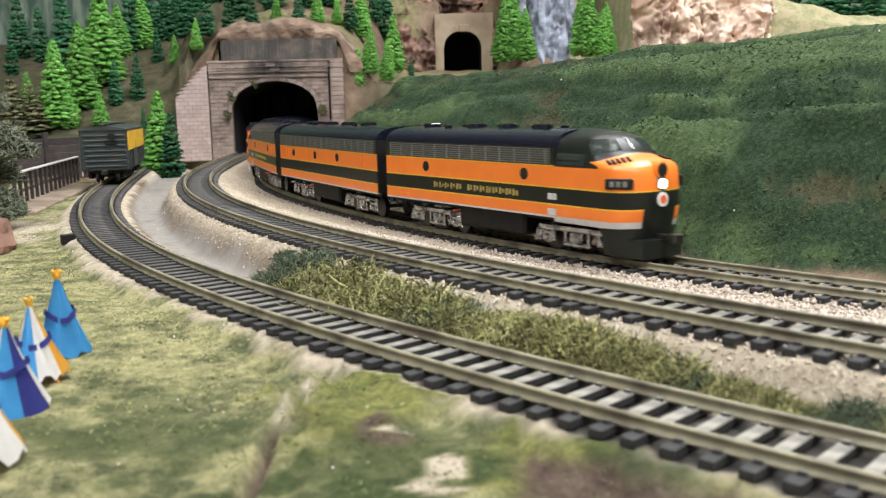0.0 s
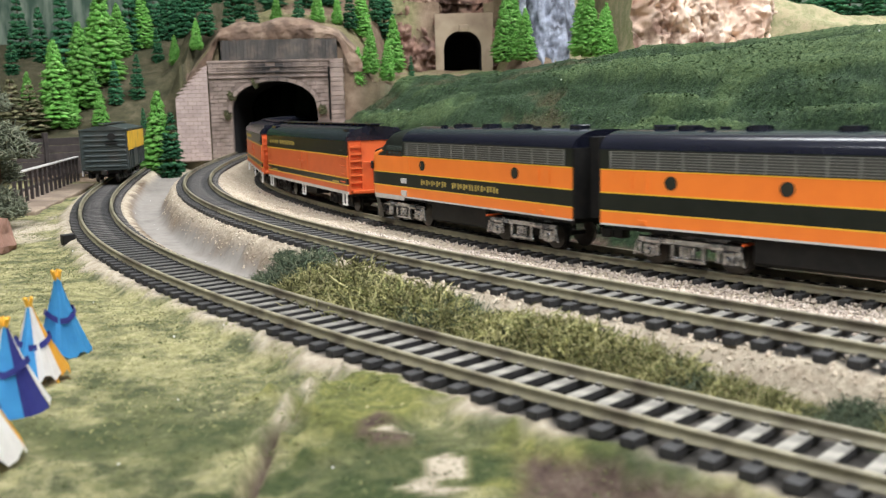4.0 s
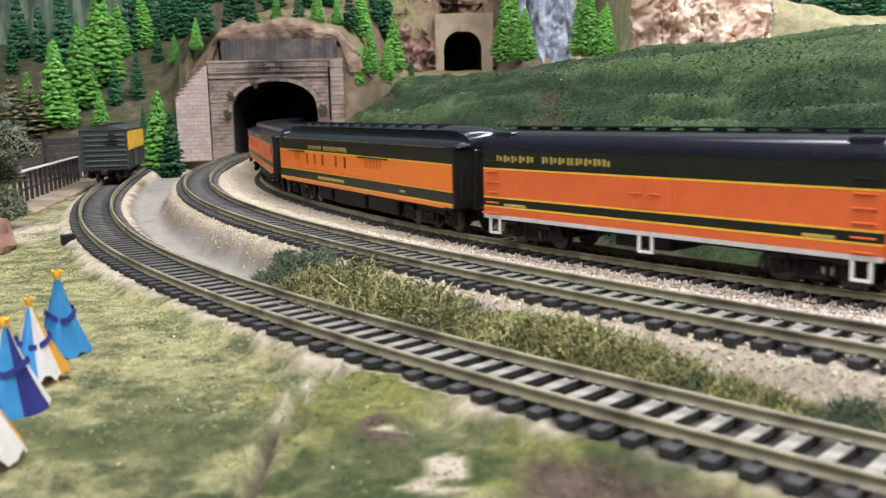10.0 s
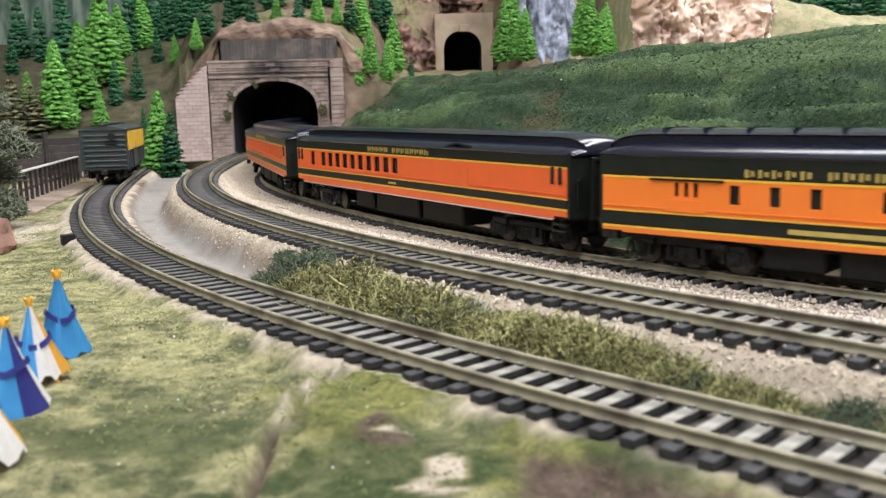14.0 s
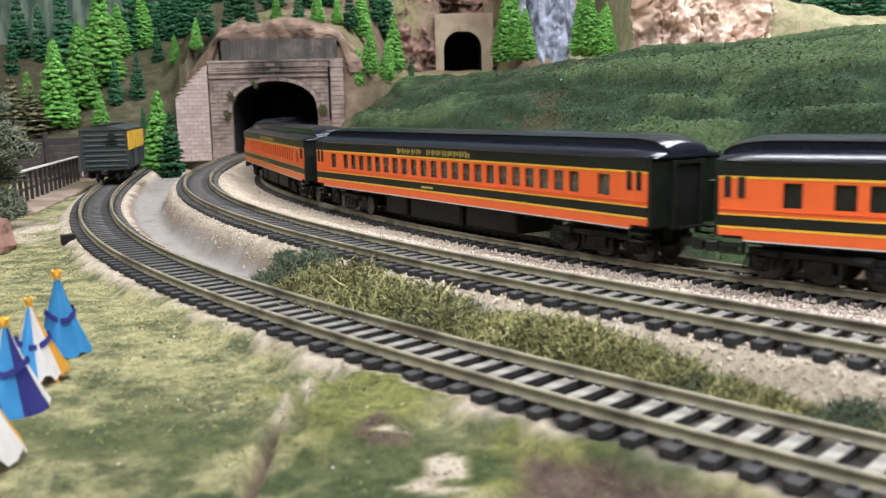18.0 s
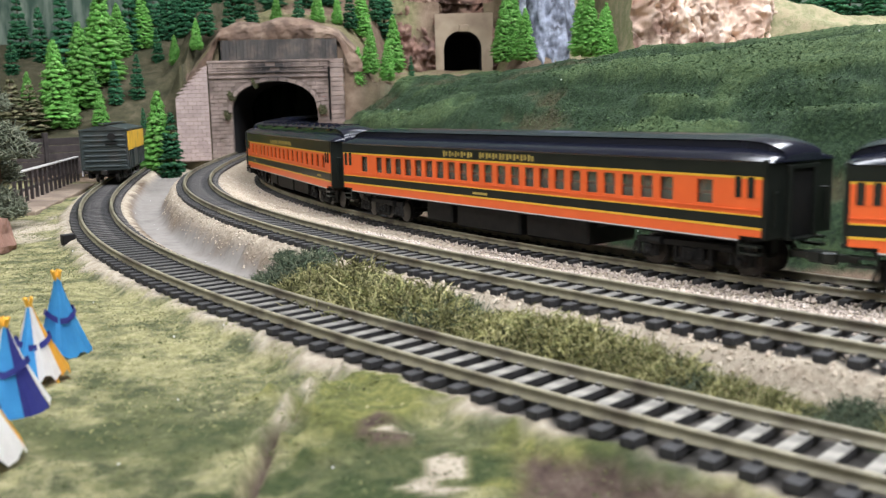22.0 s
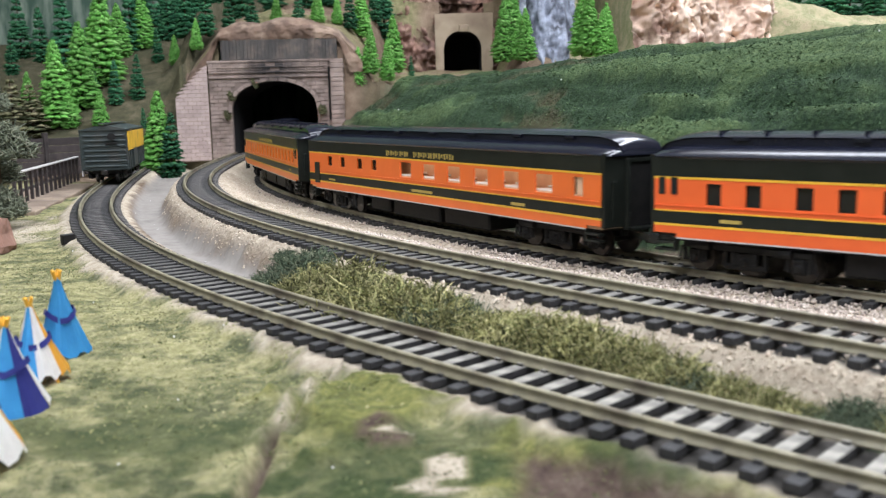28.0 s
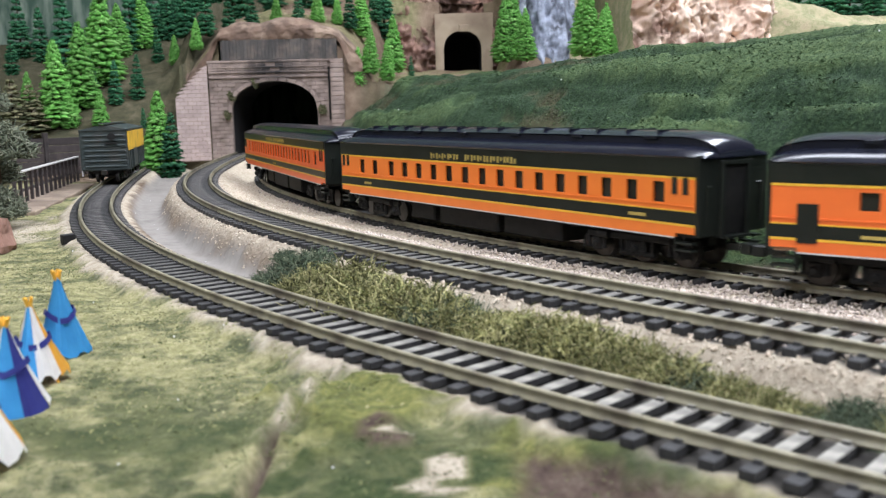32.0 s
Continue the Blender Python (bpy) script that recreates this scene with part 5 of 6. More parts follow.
        box(bm, min(d * L2, d * (L2 + 4)), max(d * L2, d * (L2 + 4)), -15, 15, s + 1, s + 2)
        box(bm, min(d * L2, d * (L2 + 1.2)), max(d * L2, d * (L2 + 1.2)), -9, 9, 27, 27.8)
        part("brake_wheel", bm, FREIGHT_ORANGE, car, "orange brake wheel and end platform")
    bm = bmesh.new()
    box(bm, -L2 + 3, L2 - 3, -13, 13, s - 1.5, s + 0.4)
    box(bm, -18, 6, -11, 11, 5, s)
    coupler(bm, L2, 1)
    coupler(bm, -L2, -1)
    part("underframe", bm, FLAT_BLACK, car, "black underframe and couplers")
    place_lettering(car, (5, 8), 2.7, 4.25, -42, y + 3.2, w)
    tks = add_trucks(car, TRUCK_FREIGHT, (L2 - 24, -L2 + 24))
    CARS.append((car, tks, L2 - 24))
    return car


# make-up of the train: centre of each car behind the front buffer, nose forward or back
diesel("orange and black streamlined diesel with lit headlight", 160, True)
diesel("orange and black cabless diesel booster unit", 160.8, False)
diesel("orange and black streamlined diesel running backwards", 160, True)
express_car("orange and black express freight car with white steps", 163)
express_car("orange and black express freight car with white steps", 163)
MAIL_W = sorted([(x - 0.75, x + 0.75, 25.2, 29.9) for x in (-85.8, -82.3, -78.9)] + [(x - 1.7, x + 1.7, 23.6, 29.7) for x in (-65.6, -52.5, -40.0, -19.6, -6.3)] + [(21.6 + 3.72 * k - 0.8, 21.6 + 3.72 * k + 0.8, 25.2, 30.0) for k in range(6)])
passenger_car("orange and black mail car with ribbed roof", 228.6, MAIL_W, ORANGE, LIVERY["mail"], mail_extras, words_x=-30, vents=0, ribs=True, steps=False, stripe_bottom=False, slots=False, pitch=4.35)
COMB_W = sorted(window_row(-106.2, 0, 1, 5.7, 24.0, 31.6) + window_row(-5.0, 9.58, 10, 6.3, 24.0, 31.6))
passenger_car("orange and black combination baggage and coach car", 257.6, COMB_W, RED_ORANGE, HV, combine_extras, words_x=0, vents=0)
COACH_W = sorted(window_row(107.4, 0, 1, 6.4, 24.0, 31.6) + window_row(91.5, 8.8, 22, 5.7, 24.0, 31.6) + window_row(-107.5, 0, 1, 6.2, 24.0, 31.6))
passenger_car("red-orange and black long passenger coach", 257.6, COACH_W, RED_ORANGE, HV, coach_extras, words_x=-4, vents=0)
passenger_car("red-orange and black long passenger coach", 257.6, COACH_W, RED_ORANGE, HV, coach_extras, words_x=-4, vents=0)
SLEEP_W = sorted(window_row(103.5, 12.3, 15, 5.2, 23.2, 30.1) + window_row(-84.4, 12.9, 2, 5.0, 23.2, 30.1))
passenger_car("orange and black coach with a row of narrow windows", 236, SLEEP_W, RED_ORANGE, LIVERY["sleeper"], sleeper_extras, words_x=0, vents=6, ribs=True)
DINER_W = sorted([(x - 2.7, x + 2.7, 24.6, 29.9) for x in (-98, -82.1, -61.8, -45.9)] + [(-13.5 + 21.26 * k - 5.3, -13.5 + 21.26 * k + 5.3, 22.8, 29.9) for k in range(6)] + [(110.1, 115.7, 22.8, 29.9)])
passenger_car("orange and black dining car with lit interior", 251, DINER_W, DINER_ORANGE, LIVERY["diner"], diner_extras, lit=True, words_x=1.4, vents=7, slots=False)
passenger_car("orange and black coach with a row of narrow windows", 238, SLEEP_W, ORANGE, LIVERY["sleeper"], sleeper_extras, words_x=0, vents=6, ribs=True)
passenger_car("red-orange and black long passenger coach", 257.6, COACH_W, RED_ORANGE, HV, coach_extras, words_x=-4, vents=0)
# how far each car's middle runs behind the front buffer, and the front buffer's run along the line
CENTRES = [95.5, 265.2, 436.0, 616.0, 797.0, 1011.4, 1267.2, 1546.5, 1824.4, 2089.2, 2350.8, 2616.0, 2886.7]
KNOTS_T = [0, 8, 16, 24, 32]
KNOTS_S = [742.0, 1368.2, 1992.7, 2630.2, 3249.3]


# ---- tunnel portals ----
def arch_points(x0, x1, z0, spring, crown, n=18):
    """Opening outline from the lower left over the arch to the lower right."""
    c, r = (x0 + x1) / 2, (x1 - x0) / 2
    return [(x0, z0)] + [(c - r * math.cos(math.pi * k / n), spring + (crown - spring) * math.sin(math.pi * k / n) ** 0.8) for k in range(n + 1)] + [(x1, z0)]


def pierced_wall(outer, hole, y0, y1):
    """A wall with an arched opening: outer is (x0, x1, z0, z1)."""
    bm = bmesh.new()
    x0, x1, z0, z1 = outer
    pts = hole
    for y, flip in ((y0, False), (y1, True)):
        for (xa, za), (xb, zb) in zip(pts, pts[1:]):
            if abs(xb - xa) < 1e-6:
                continue
            q = [bm.verts.new((xa, y, za)), bm.verts.new((xb, y, zb)), bm.verts.new((xb, y, z1)), bm.verts.new((xa, y, z1))]
            bm.faces.new(q)
        for xa, xb in ((x0, pts[0][0]), (pts[-1][0], x1)):
            bm.faces.new([bm.verts.new(v) for v in ((xa, y, z0), (xb, y, z0), (xb, y, z1), (xa, y, z1))])
    for (xa, za), (xb, zb) in zip(pts, pts[1:]):
        bm.faces.new([bm.verts.new(v) for v in ((xa, y0, za), (xb, y0, zb), (xb, y1, zb), (xa, y1, za))])
    for xa in (x0, x1):
        bm.faces.new([bm.verts.new(v) for v in ((xa, y0, z0), (xa, y1, z0), (xa, y1, z1), (xa, y0, z1))])
    bm.faces.new([bm.verts.new(v) for v in ((x0, y0, z1), (x1, y0, z1), (x1, y1, z1), (x0, y1, z1))])
    bmesh.ops.remove_doubles(bm, verts=bm.verts, dist=0.01)
    return bm


def lining(hole, y0, y1, bend=0.0):
    bm = bmesh.new()
    ys = np.linspace(y0, y1, 9)
    rings = [[bm.verts.new((x, y, z)) for x, z in hole] for y in ys]
    for r0, r1 in zip(rings, rings[1:]):
        for i in range(len(hole)):
            bm.faces.new([r0[i], r0[(i + 1) % len(hole)], r1[(i + 1) % len(hole)], r1[i]])
    return bm


portal = tagged(empty("tunnel_portal", at(-184, 1050, 4)), "pinkish cast-stone double-track tunnel portal with soot stains", "tunnel portal")
P0 = at(184, -1050, -4)
HOLE = arch_points(-234, -138, 0, 52, 87)
part("portal_wall", pierced_wall((-259, -122, -4, 108), HOLE, 1050, 1056), JOINT, portal, "", P0)
# lining and floor carry the unlit look of the tunnel in their colour
part("tunnel_lining", lining([(x * 1.0, z - 0.5) for x, z in HOLE], 1055, 1160), DARK, portal, "tunnel lining with its darkness put in as black", P0)
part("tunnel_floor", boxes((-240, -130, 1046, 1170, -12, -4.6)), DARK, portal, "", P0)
rnd = random.Random(5)
for r in range(25):
    z0 = -2 + r * 4.38
    x = -259 + (0 if r % 2 else -5)
    while x < -122:
        xb = x + 10
        lo, hi = max(x, -259) + 0.25, min(xb, -122) - 0.25
        x = xb
        # leave the opening free
        zc = z0 + 2.2
        c, rr = -186, 48
        inside = (lo < -138 and hi > -234) and zc < 52
        if zc >= 52:
            half = 48 * math.sqrt(max(0, 1 - ((zc - 3.5 - 52) / 38) ** 2)) if zc - 3.5 < 90 else 0
            inside = hi > c - half - 1 and lo < c + half + 1
        if inside:
            if zc < 88 and lo < c < hi:
                continue
            if lo < c - 48 < hi and zc < 52:
                hi = c - 49
            elif lo < c + 48 < hi and zc < 52:
                lo = c + 49
            else:
                continue
        if hi - lo < 2:
            continue
        bm = boxes((lo, hi, 1050 - rnd.uniform(0.3, 1.0), 1050.2, z0 + 0.22, z0 + 4.16), bevel=0.3)
        part("stone_block", bm, PORTAL, portal, "", P0)
# arch ring, pilaster, cornice and parapet
n = 15
for k in range(n):
    a0, a1 = math.pi * k / n + 0.012, math.pi * (k + 1) / n - 0.012
    bm = bmesh.new()
    c, r0, r1 = -186, 48.2, 52.0

    def on(r, a, f):
        return (c - r * math.cos(a), 52 + (35 + (r - 48) * f) * math.sin(a) ** 0.8)
    prism(bm, [on(r0, a0, 1), on(r1, a0, 1.05), on(r1, a1, 1.05), on(r0, a1, 1)], 1047.6, 1050.5, "y")
    part("arch_stone", bm, PORTAL, portal, "", P0)
part("cornice", boxes((-260, -121, 1048.6, 1056, 107.6, 110.4), bevel=0.5), PORTAL, portal, "", P0)
parapet = part("parapet", boxes((-244, -114, 1052, 1057, 110.4, 132)), SOOT, portal, "soot-blackened board parapet", P0)
for k in range(32):
    part("board", boxes((-242 + 4 * k, -238.2 + 4 * k, 1050.6 + rnd.uniform(-0.7, 0.5), 1052.1, 110.6, 132.6 + rnd.uniform(-1.2, 0.6)), bevel=0.2), SOOT, parapet)
for k in range(22):
    part("pilaster_block", boxes((-121.6, -107 - 0.6 * (k % 2), 1044 + 0.5 * (k % 2), 1056, -2 + k * 5.1, 2.85 + k * 5.1), bevel=0.4), PORTAL, portal, "", P0)
# pale wing wall, swung forward
wing = tagged(empty("wing_wall", at(-259, 1046, 2, 16)), "pale pink block wing wall with a sloping top", "retaining wall")
part("wall_core", prism(bmesh.new(), [(-36, -3), (0, -3), (0, 104), (-36, 67)], 1.2, 8, "y"), JOINT, wing)
for r in range(24):
    z0 = -2 + r * 4.4
    x = -36 + (0 if r % 2 else -4.5)
    while x < 0:
        lo, hi = max(x, -36) + 0.2, min(x + 9, 0) - 0.2
        x += 9
        zl, zr = (min(z0 + 4.2, 67 + (q + 36) * 37 / 36) for q in (lo, hi))
        if hi - lo < 1.2 or zr < z0 + 0.8:
            continue
        part("stone_block", prism(bmesh.new(), [(lo, z0 + 0.2), (hi, z0 + 0.2), (hi, zr), (lo, max(zl, z0 + 0.25))], rnd.uniform(-0.5, 0.1), 1.6, "y"), PORTAL_PINK, wing)

# black rod added in place of the shadow along the pilaster edge
part("pilaster_shade_rod", cyl(bmesh.new(), (-123.4, 1046.2, 72), 1.0, 58, "z", 8), FLAT_BLACK, portal, "thin black rod for the pilaster edge shadow", P0)
for r in range(3):
    part("ledge", boxes((-258.5, -123, 1047.4 + 0.5 * r, 1050.4, 90.6 + 5.6 * r, 92.2 + 5.6 * r), bevel=0.3), PORTAL, portal, "", P0)

upper = tagged(empty("tunnel_portal", at(39, 1450, 104)), "tan plaster single-track tunnel portal in a cliff", "tunnel portal")
P1 = at(-39, -1450, -104)
UH = arch_points(8, 66, 100, 138, 168)
part("portal_wall", pierced_wall((-5, 84, 95, 194), UH, 1446, 1453), CONCRETE, upper, "", P1)
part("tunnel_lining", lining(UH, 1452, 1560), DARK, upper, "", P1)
# black plate added for the dark depth of the upper tunnel
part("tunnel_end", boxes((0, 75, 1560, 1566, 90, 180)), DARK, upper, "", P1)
part("keystone", boxes((32, 47, 1443.5, 1446.5, 166, 177), bevel=0.8), CONCRETE, upper, "", P1)


# ---- rock faces: displaced sheets with overhangs and ledges ----
def rock_face(name, x0, x1, z0, z1, y, depth, mat, label, seed, step=2.5, lean=0.25, hole=None, sway=0.0, stretch=1.0):
    xs, zs = np.arange(x0, x1 + step, step), np.arange(z0, z1 + step, step)
    X, Zz = np.meshgrid(xs, zs)
    Zv = Zz
    Zz = Zz * stretch
    n1 = fbm(X, Zz * 1.3, 60, 3, seed) * 1.2
    wx, wz = X + 22 * fbm(X, Zz, 50, 3, seed + 3), Zz + 16 * fbm(X, Zz, 40, 3, seed + 5)
    block = hash2(np.floor(wx / 19).astype(np.int64), np.floor((wz + 9 * hash2(np.floor(wx / 19).astype(np.int64), 0 * X.astype(np.int64), seed)) / 15).astype(np.int64), seed + 9)
    crack = smooth01(1 - np.abs(fbm(wx * 1.9, wz * 0.7, 26, 4, seed + 11)) * 9)
    ridge = 1 - 2 * np.abs(fbm(wx * 1.6, wz * 0.8, 44, 5, seed + 15, 0.6))
    small = hash2(np.floor((wx + 0.4 * wz) / 8).astype(np.int64), np.floor((wz - 0.3 * wx) / 10).astype(np.int64), seed + 19)
    Y = y + lean * (Zv - z0) + sway * (X - x0) - depth * (0.8 * n1 + 0.5 * block + 0.3 * small + 0.3 * ridge - 0.45 * crack + 0.3 * fbm(X * 1.4, Zz, 9, 4, seed + 13, 0.65))
    Zz = Zv
    edge = np.minimum(smooth01((X - x0) / 22), smooth01((x1 - X) / 22))
    Y = Y + (1 - edge) * 30
    idx = np.arange(X.size).reshape(X.shape)
    q = np.stack([idx[:-1, :-1], idx[:-1, 1:], idx[1:, 1:], idx[1:, :-1]], 2)
    if hole:
        cx_, cz_ = (X[:-1, :-1] + X[1:, 1:]) / 2, (Zz[:-1, :-1] + Zz[1:, 1:]) / 2
        q = q[~((cx_ > hole[0]) & (cx_ < hole[1]) & (cz_ < hole[2]))]
    q = q.reshape(-1, 4)
    return tagged(part(name, np_data(name, np.stack([X, Y, Zz], 2), q, mat), None), label, "rock", kind="structure")


rock_face("rock_face_1", -100, 132, 85, 330, 1448, 26, ROCK_BROWN, "red-brown cliff round the upper tunnel", 101, hole=(-4, 83, 193))
rock_face("rock_face_2", 196, 338, 70, 215, 912, 21, ROCK_PINK, "pale pink and tan rock face", 131, step=1.4, sway=0.0)
rock_face("rock_face_3", 104, 174, 80, 330, 1130, 16, ROCK_BLUE, "blue-grey rock chute of the waterfall", 151, step=2.2, lean=0.5, stretch=0.4)
rock_face("rock_face_4", 106, 118, 80, 290, 1119, 6, FOAM, "white foaming waterfall on grey rock", 171, step=1.6, lean=0.5, stretch=0.4)


# earth brow over the main portal
def earth_brow(x0, x1, name):
    xs, ts = np.arange(x0, x1, 1.8), np.linspace(0, 1, 34)
    X, T = np.meshgrid(xs, ts)
    gz_ = np.array(fields_at(xs, np.full(len(xs), 1086.0))[0])[None] + 0 * T
    z0 = np.minimum(np.interp(xs, [-300, -259, -246, -112, -100], [55.0, 100.0, 132.5, 132.5, 95.0])[None] + 0 * T, gz_ - 12)
    Zb = z0 + (gz_ + 0.6 - z0) * np.sin(T * math.pi / 2) ** 0.9
    Yb = 1051 + 45 * smooth01((-282 - X) / 22) + 34 * T ** 1.7 - 4 * np.sin(math.pi * np.clip(T * 1.1, 0, 1))
    rough_ = (7 * fbm(X, Zb * 1.5, 22, 4, 191) + 3.5 * fbm(X, Zb, 7, 4, 193, 0.65)) * np.sin(math.pi * np.clip(T * 0.97 + 0.02, 0, 1)) ** 0.5
    idx = np.arange(X.size).reshape(X.shape)
    q = np.stack([idx[:-1, :-1], idx[:-1, 1:], idx[1:, 1:], idx[1:, :-1]], 2).reshape(-1, 4)
    return tagged(part(name, np_data(name, np.stack([X, Yb + rough_, Zb + 0.4 * rough_], 2), q, MOUND), None), "rounded brown earth brow over the tunnel", "earth bank", kind="structure")


earth_brow(-300, -84, "earth_brow")


# ---- trees ----
def conifer_data(name, height, radius, mat, seed, layers=26, dens=1.0):
    """Tapered trunk, and a crown of many short needle sprays with gaps between the whorls."""
    r = np.random.RandomState(seed)
    trunk = bmesh.new()
    cyl(trunk, (0, 0, height * 0.49), height * 0.022, height * 0.98, "z", 7, height * 0.003)
    for k in range(10):
        z = height * (0.12 + 0.08 * k)
        a = r.uniform(0, 6.28)
        q = radius * (1 - z / height) * 0.8
        rod(trunk, (0, 0, z), (q * math.cos(a), q * math.sin(a), z - q * 0.15), height * 0.005, 4)
    tm = data_of("trunk", trunk, TRUNK)
    V, F = [], []
    for k in range(layers):
        f = max(0.0, (k + r.uniform(-.45, .45)) / layers)
        z = height * (0.05 + 0.93 * f)
        rad = radius * min(1.0, 0.62 + 3 * f) * (1 - f) ** 0.78 + height * 0.016
        arms = max(4, int(round((7 + 5 * (1 - f)) * dens)))
        a0 = r.uniform(0, 6.28)
        for q in range(arms):
            a = a0 + 2 * math.pi * q / arms + r.uniform(-.2, .2)
            ln = rad * r.uniform(0.78, 1.12)
            d = np.array([math.cos(a), math.sin(a), 0.0])
            sd = np.array([-d[1], d[0], 0.0])
            c0 = d * ln * 0.64 + np.array([0, 0, z - ln * 0.16 + height * r.uniform(-.02, .02)])
            size = np.array([ln * 0.40, min(ln * 0.42, 3.0 * rad / arms + 0.6), height * 0.027])
            core = [c0 + d * size[0] * 1.05 + np.array([0, 0, -size[2] * 0.4]), c0 - d * size[0] * 1.3, c0 + sd * size[1], c0 - sd * size[1], c0 + np.array([0, 0, size[2] * 0.95]), c0 - np.array([0, 0, size[2] * 0.9])]
            i = len(V)
            V += [v + r.normal(size=3) * size[2] * 0.22 for v in core]
            F += [(i + a_, i + b_, i + c_) for a_, b_, c_ in ((0, 2, 4), (2, 1, 4), (1, 3, 4), (3, 0, 4), (2, 0, 5), (1, 2, 5), (3, 1, 5), (0, 3, 5))]
            for _ in range(20 if k > 2 else 14):
                u = r.normal(size=3)
                u /= np.linalg.norm(u)
                u[2] = abs(u[2]) if r.uniform() < 0.75 else u[2]
                base = c0 + d * u[0] * size[0] + sd * u[1] * size[1] + np.array([0, 0, u[2] * size[2] - 0.35 * max(u[0], 0) * size[0] * 0.5])
                out_ = d * u[0] + sd * u[1] + np.array([0, 0, u[2]])
                tn = np.cross(out_, r.normal(size=3))
                tn /= np.linalg.norm(tn) + 1e-6
                bt = np.cross(out_, tn)
                wd = height * 0.0075 * r.uniform(0.6, 1.3)
                lift = out_ * wd * r.uniform(-.2, 1.0)
                i = len(V)
                V += [base - tn * wd, base - bt * wd * 0.6 + lift, base + tn * wd, base + bt * wd * 0.6 + lift * 0.4]
                F += [(i, i + 1, i + 2), (i, i + 2, i + 3)]
    cm = np_data("crown", np.array(V), np.array(F), mat)
    return tm, cm


PINES = {
    "bright": [conifer_data("pine", 100, 21, GREEN_TREE, s, 26, 1.25) for s in (1, 2, 3)],
    "deep": [conifer_data("pine", 100, 20, DEEP_TREE, s, 18, 0.95) for s in (4, 5)],
    "dull": [conifer_data("pine", 100, 26, DULL_TREE, 6, 15)],
}
PINE_LABEL = {"bright": "bright green toy conifer", "deep": "dark green toy conifer", "dull": "brownish green toy conifer"}
tree_rnd = random.Random(11)


def pine(kind, x, y, h, fat=1.0, z=None):
    tm, cm = tree_rnd.choice(PINES[kind])
    z = height_at(x, y) - 1.0 if z is None else z
    t = tagged(empty("pine_tree", at(x, y, z, tree_rnd.uniform(0, 360), tree_rnd.uniform(-2, 2), tree_rnd.uniform(-2, 2))), PINE_LABEL[kind] + (" on the wooded slope" if y > 1000 else " beside the track"), "tree", "conifers")
    t.scale = (h / 100 * fat, h / 100 * fat, h / 100)
    part("trunk", tm, None, t)
    part("crown", cm, None, t)


for x, y, z, h in ((-408, 998, 44, 93), (-398, 1037, 63, 96), (-394, 1097, 89, 115), (-399, 1181, 125, 69), (-377, 1205, 137, 74), (-314, 1118, 112, 36), (-283, 1100, 128, 37), (-363, 995, 43, 41), (-396, 993, 42, 45), (-459, 1040, 64, 42), (-187, 1094, 155, 35), (-141, 1106, 155, 42)):
    pine("bright", x, y, h, 1.2, z - 2)
for x, y, z, h in ((-120, 1127, 156, 36), (-94, 1154, 143, 65), (-78, 1062, 95, 55), (-90, 1060, 81, 45), (-54, 1118, 98, 68), (-59, 1067, 87, 47), (94, 1289, 126, 39), (96, 1120, 110, 55), (178, 1100, 112, 77), (190, 1096, 108, 57), (205, 1096, 110, 25), (88, 1160, 122, 86), (78, 1130, 108, 74), (104, 1112, 108, 62), (172, 1120, 112, 84), (198, 1112, 112, 62)):
    pine("bright", x, y, h, 1.1, z - 2)
for x, y, z, h in ((-350, 1172, 117, 45), (-342, 1058, 71, 53), (-318, 998, 40, 24), (-362, 1043, 65, 53), (-390, 1049, 65, 59), (-487, 1154, 119, 71), (-513, 1127, 105, 53), (-354, 1241, 149, 79), (-304, 1136, 144, 76), (-276, 1121, 145, 66), (-238, 1075, 142, 51), (-214, 1085, 146, 51)):
    pine("deep", x, y, h, 1.0, z - 2)
for x, y, z, h in ((-105, 1130, 150, 52), (-32, 1082, 92, 24), (-163, 1109, 156, 45), (-87, 1325, 176, 61), (-78, 1403, 189, 55), (-392, 1199, 133, 90), (-451, 1139, 111, 99), (-519, 1172, 127, 82), (-417, 1004, 48, 57)):
    pine("deep", x, y, h, 1.0, z - 2)
for x, y, z, h in ((-446, 974, 34, 64), (-427, 977, 34, 58)):
    pine("dull", x, y, h, 1.45, z - 2)
pine("bright", -286, 936, 86, 1.15)
pine("deep", -271, 926, 68, 1.15)
# dark woods up the far slope, and the row on the high bank
for k in range(46):
    x = tree_rnd.uniform(-430, -70)
    y = tree_rnd.uniform(1190, 1500)
    pine("deep", x, y, tree_rnd.uniform(60, 105), 1.05)
for k in range(36):
    pine("deep", 352 + k * 10 + tree_rnd.uniform(-5, 5), 966 + tree_rnd.uniform(-6, 45), tree_rnd.uniform(45, 65), 1.15)


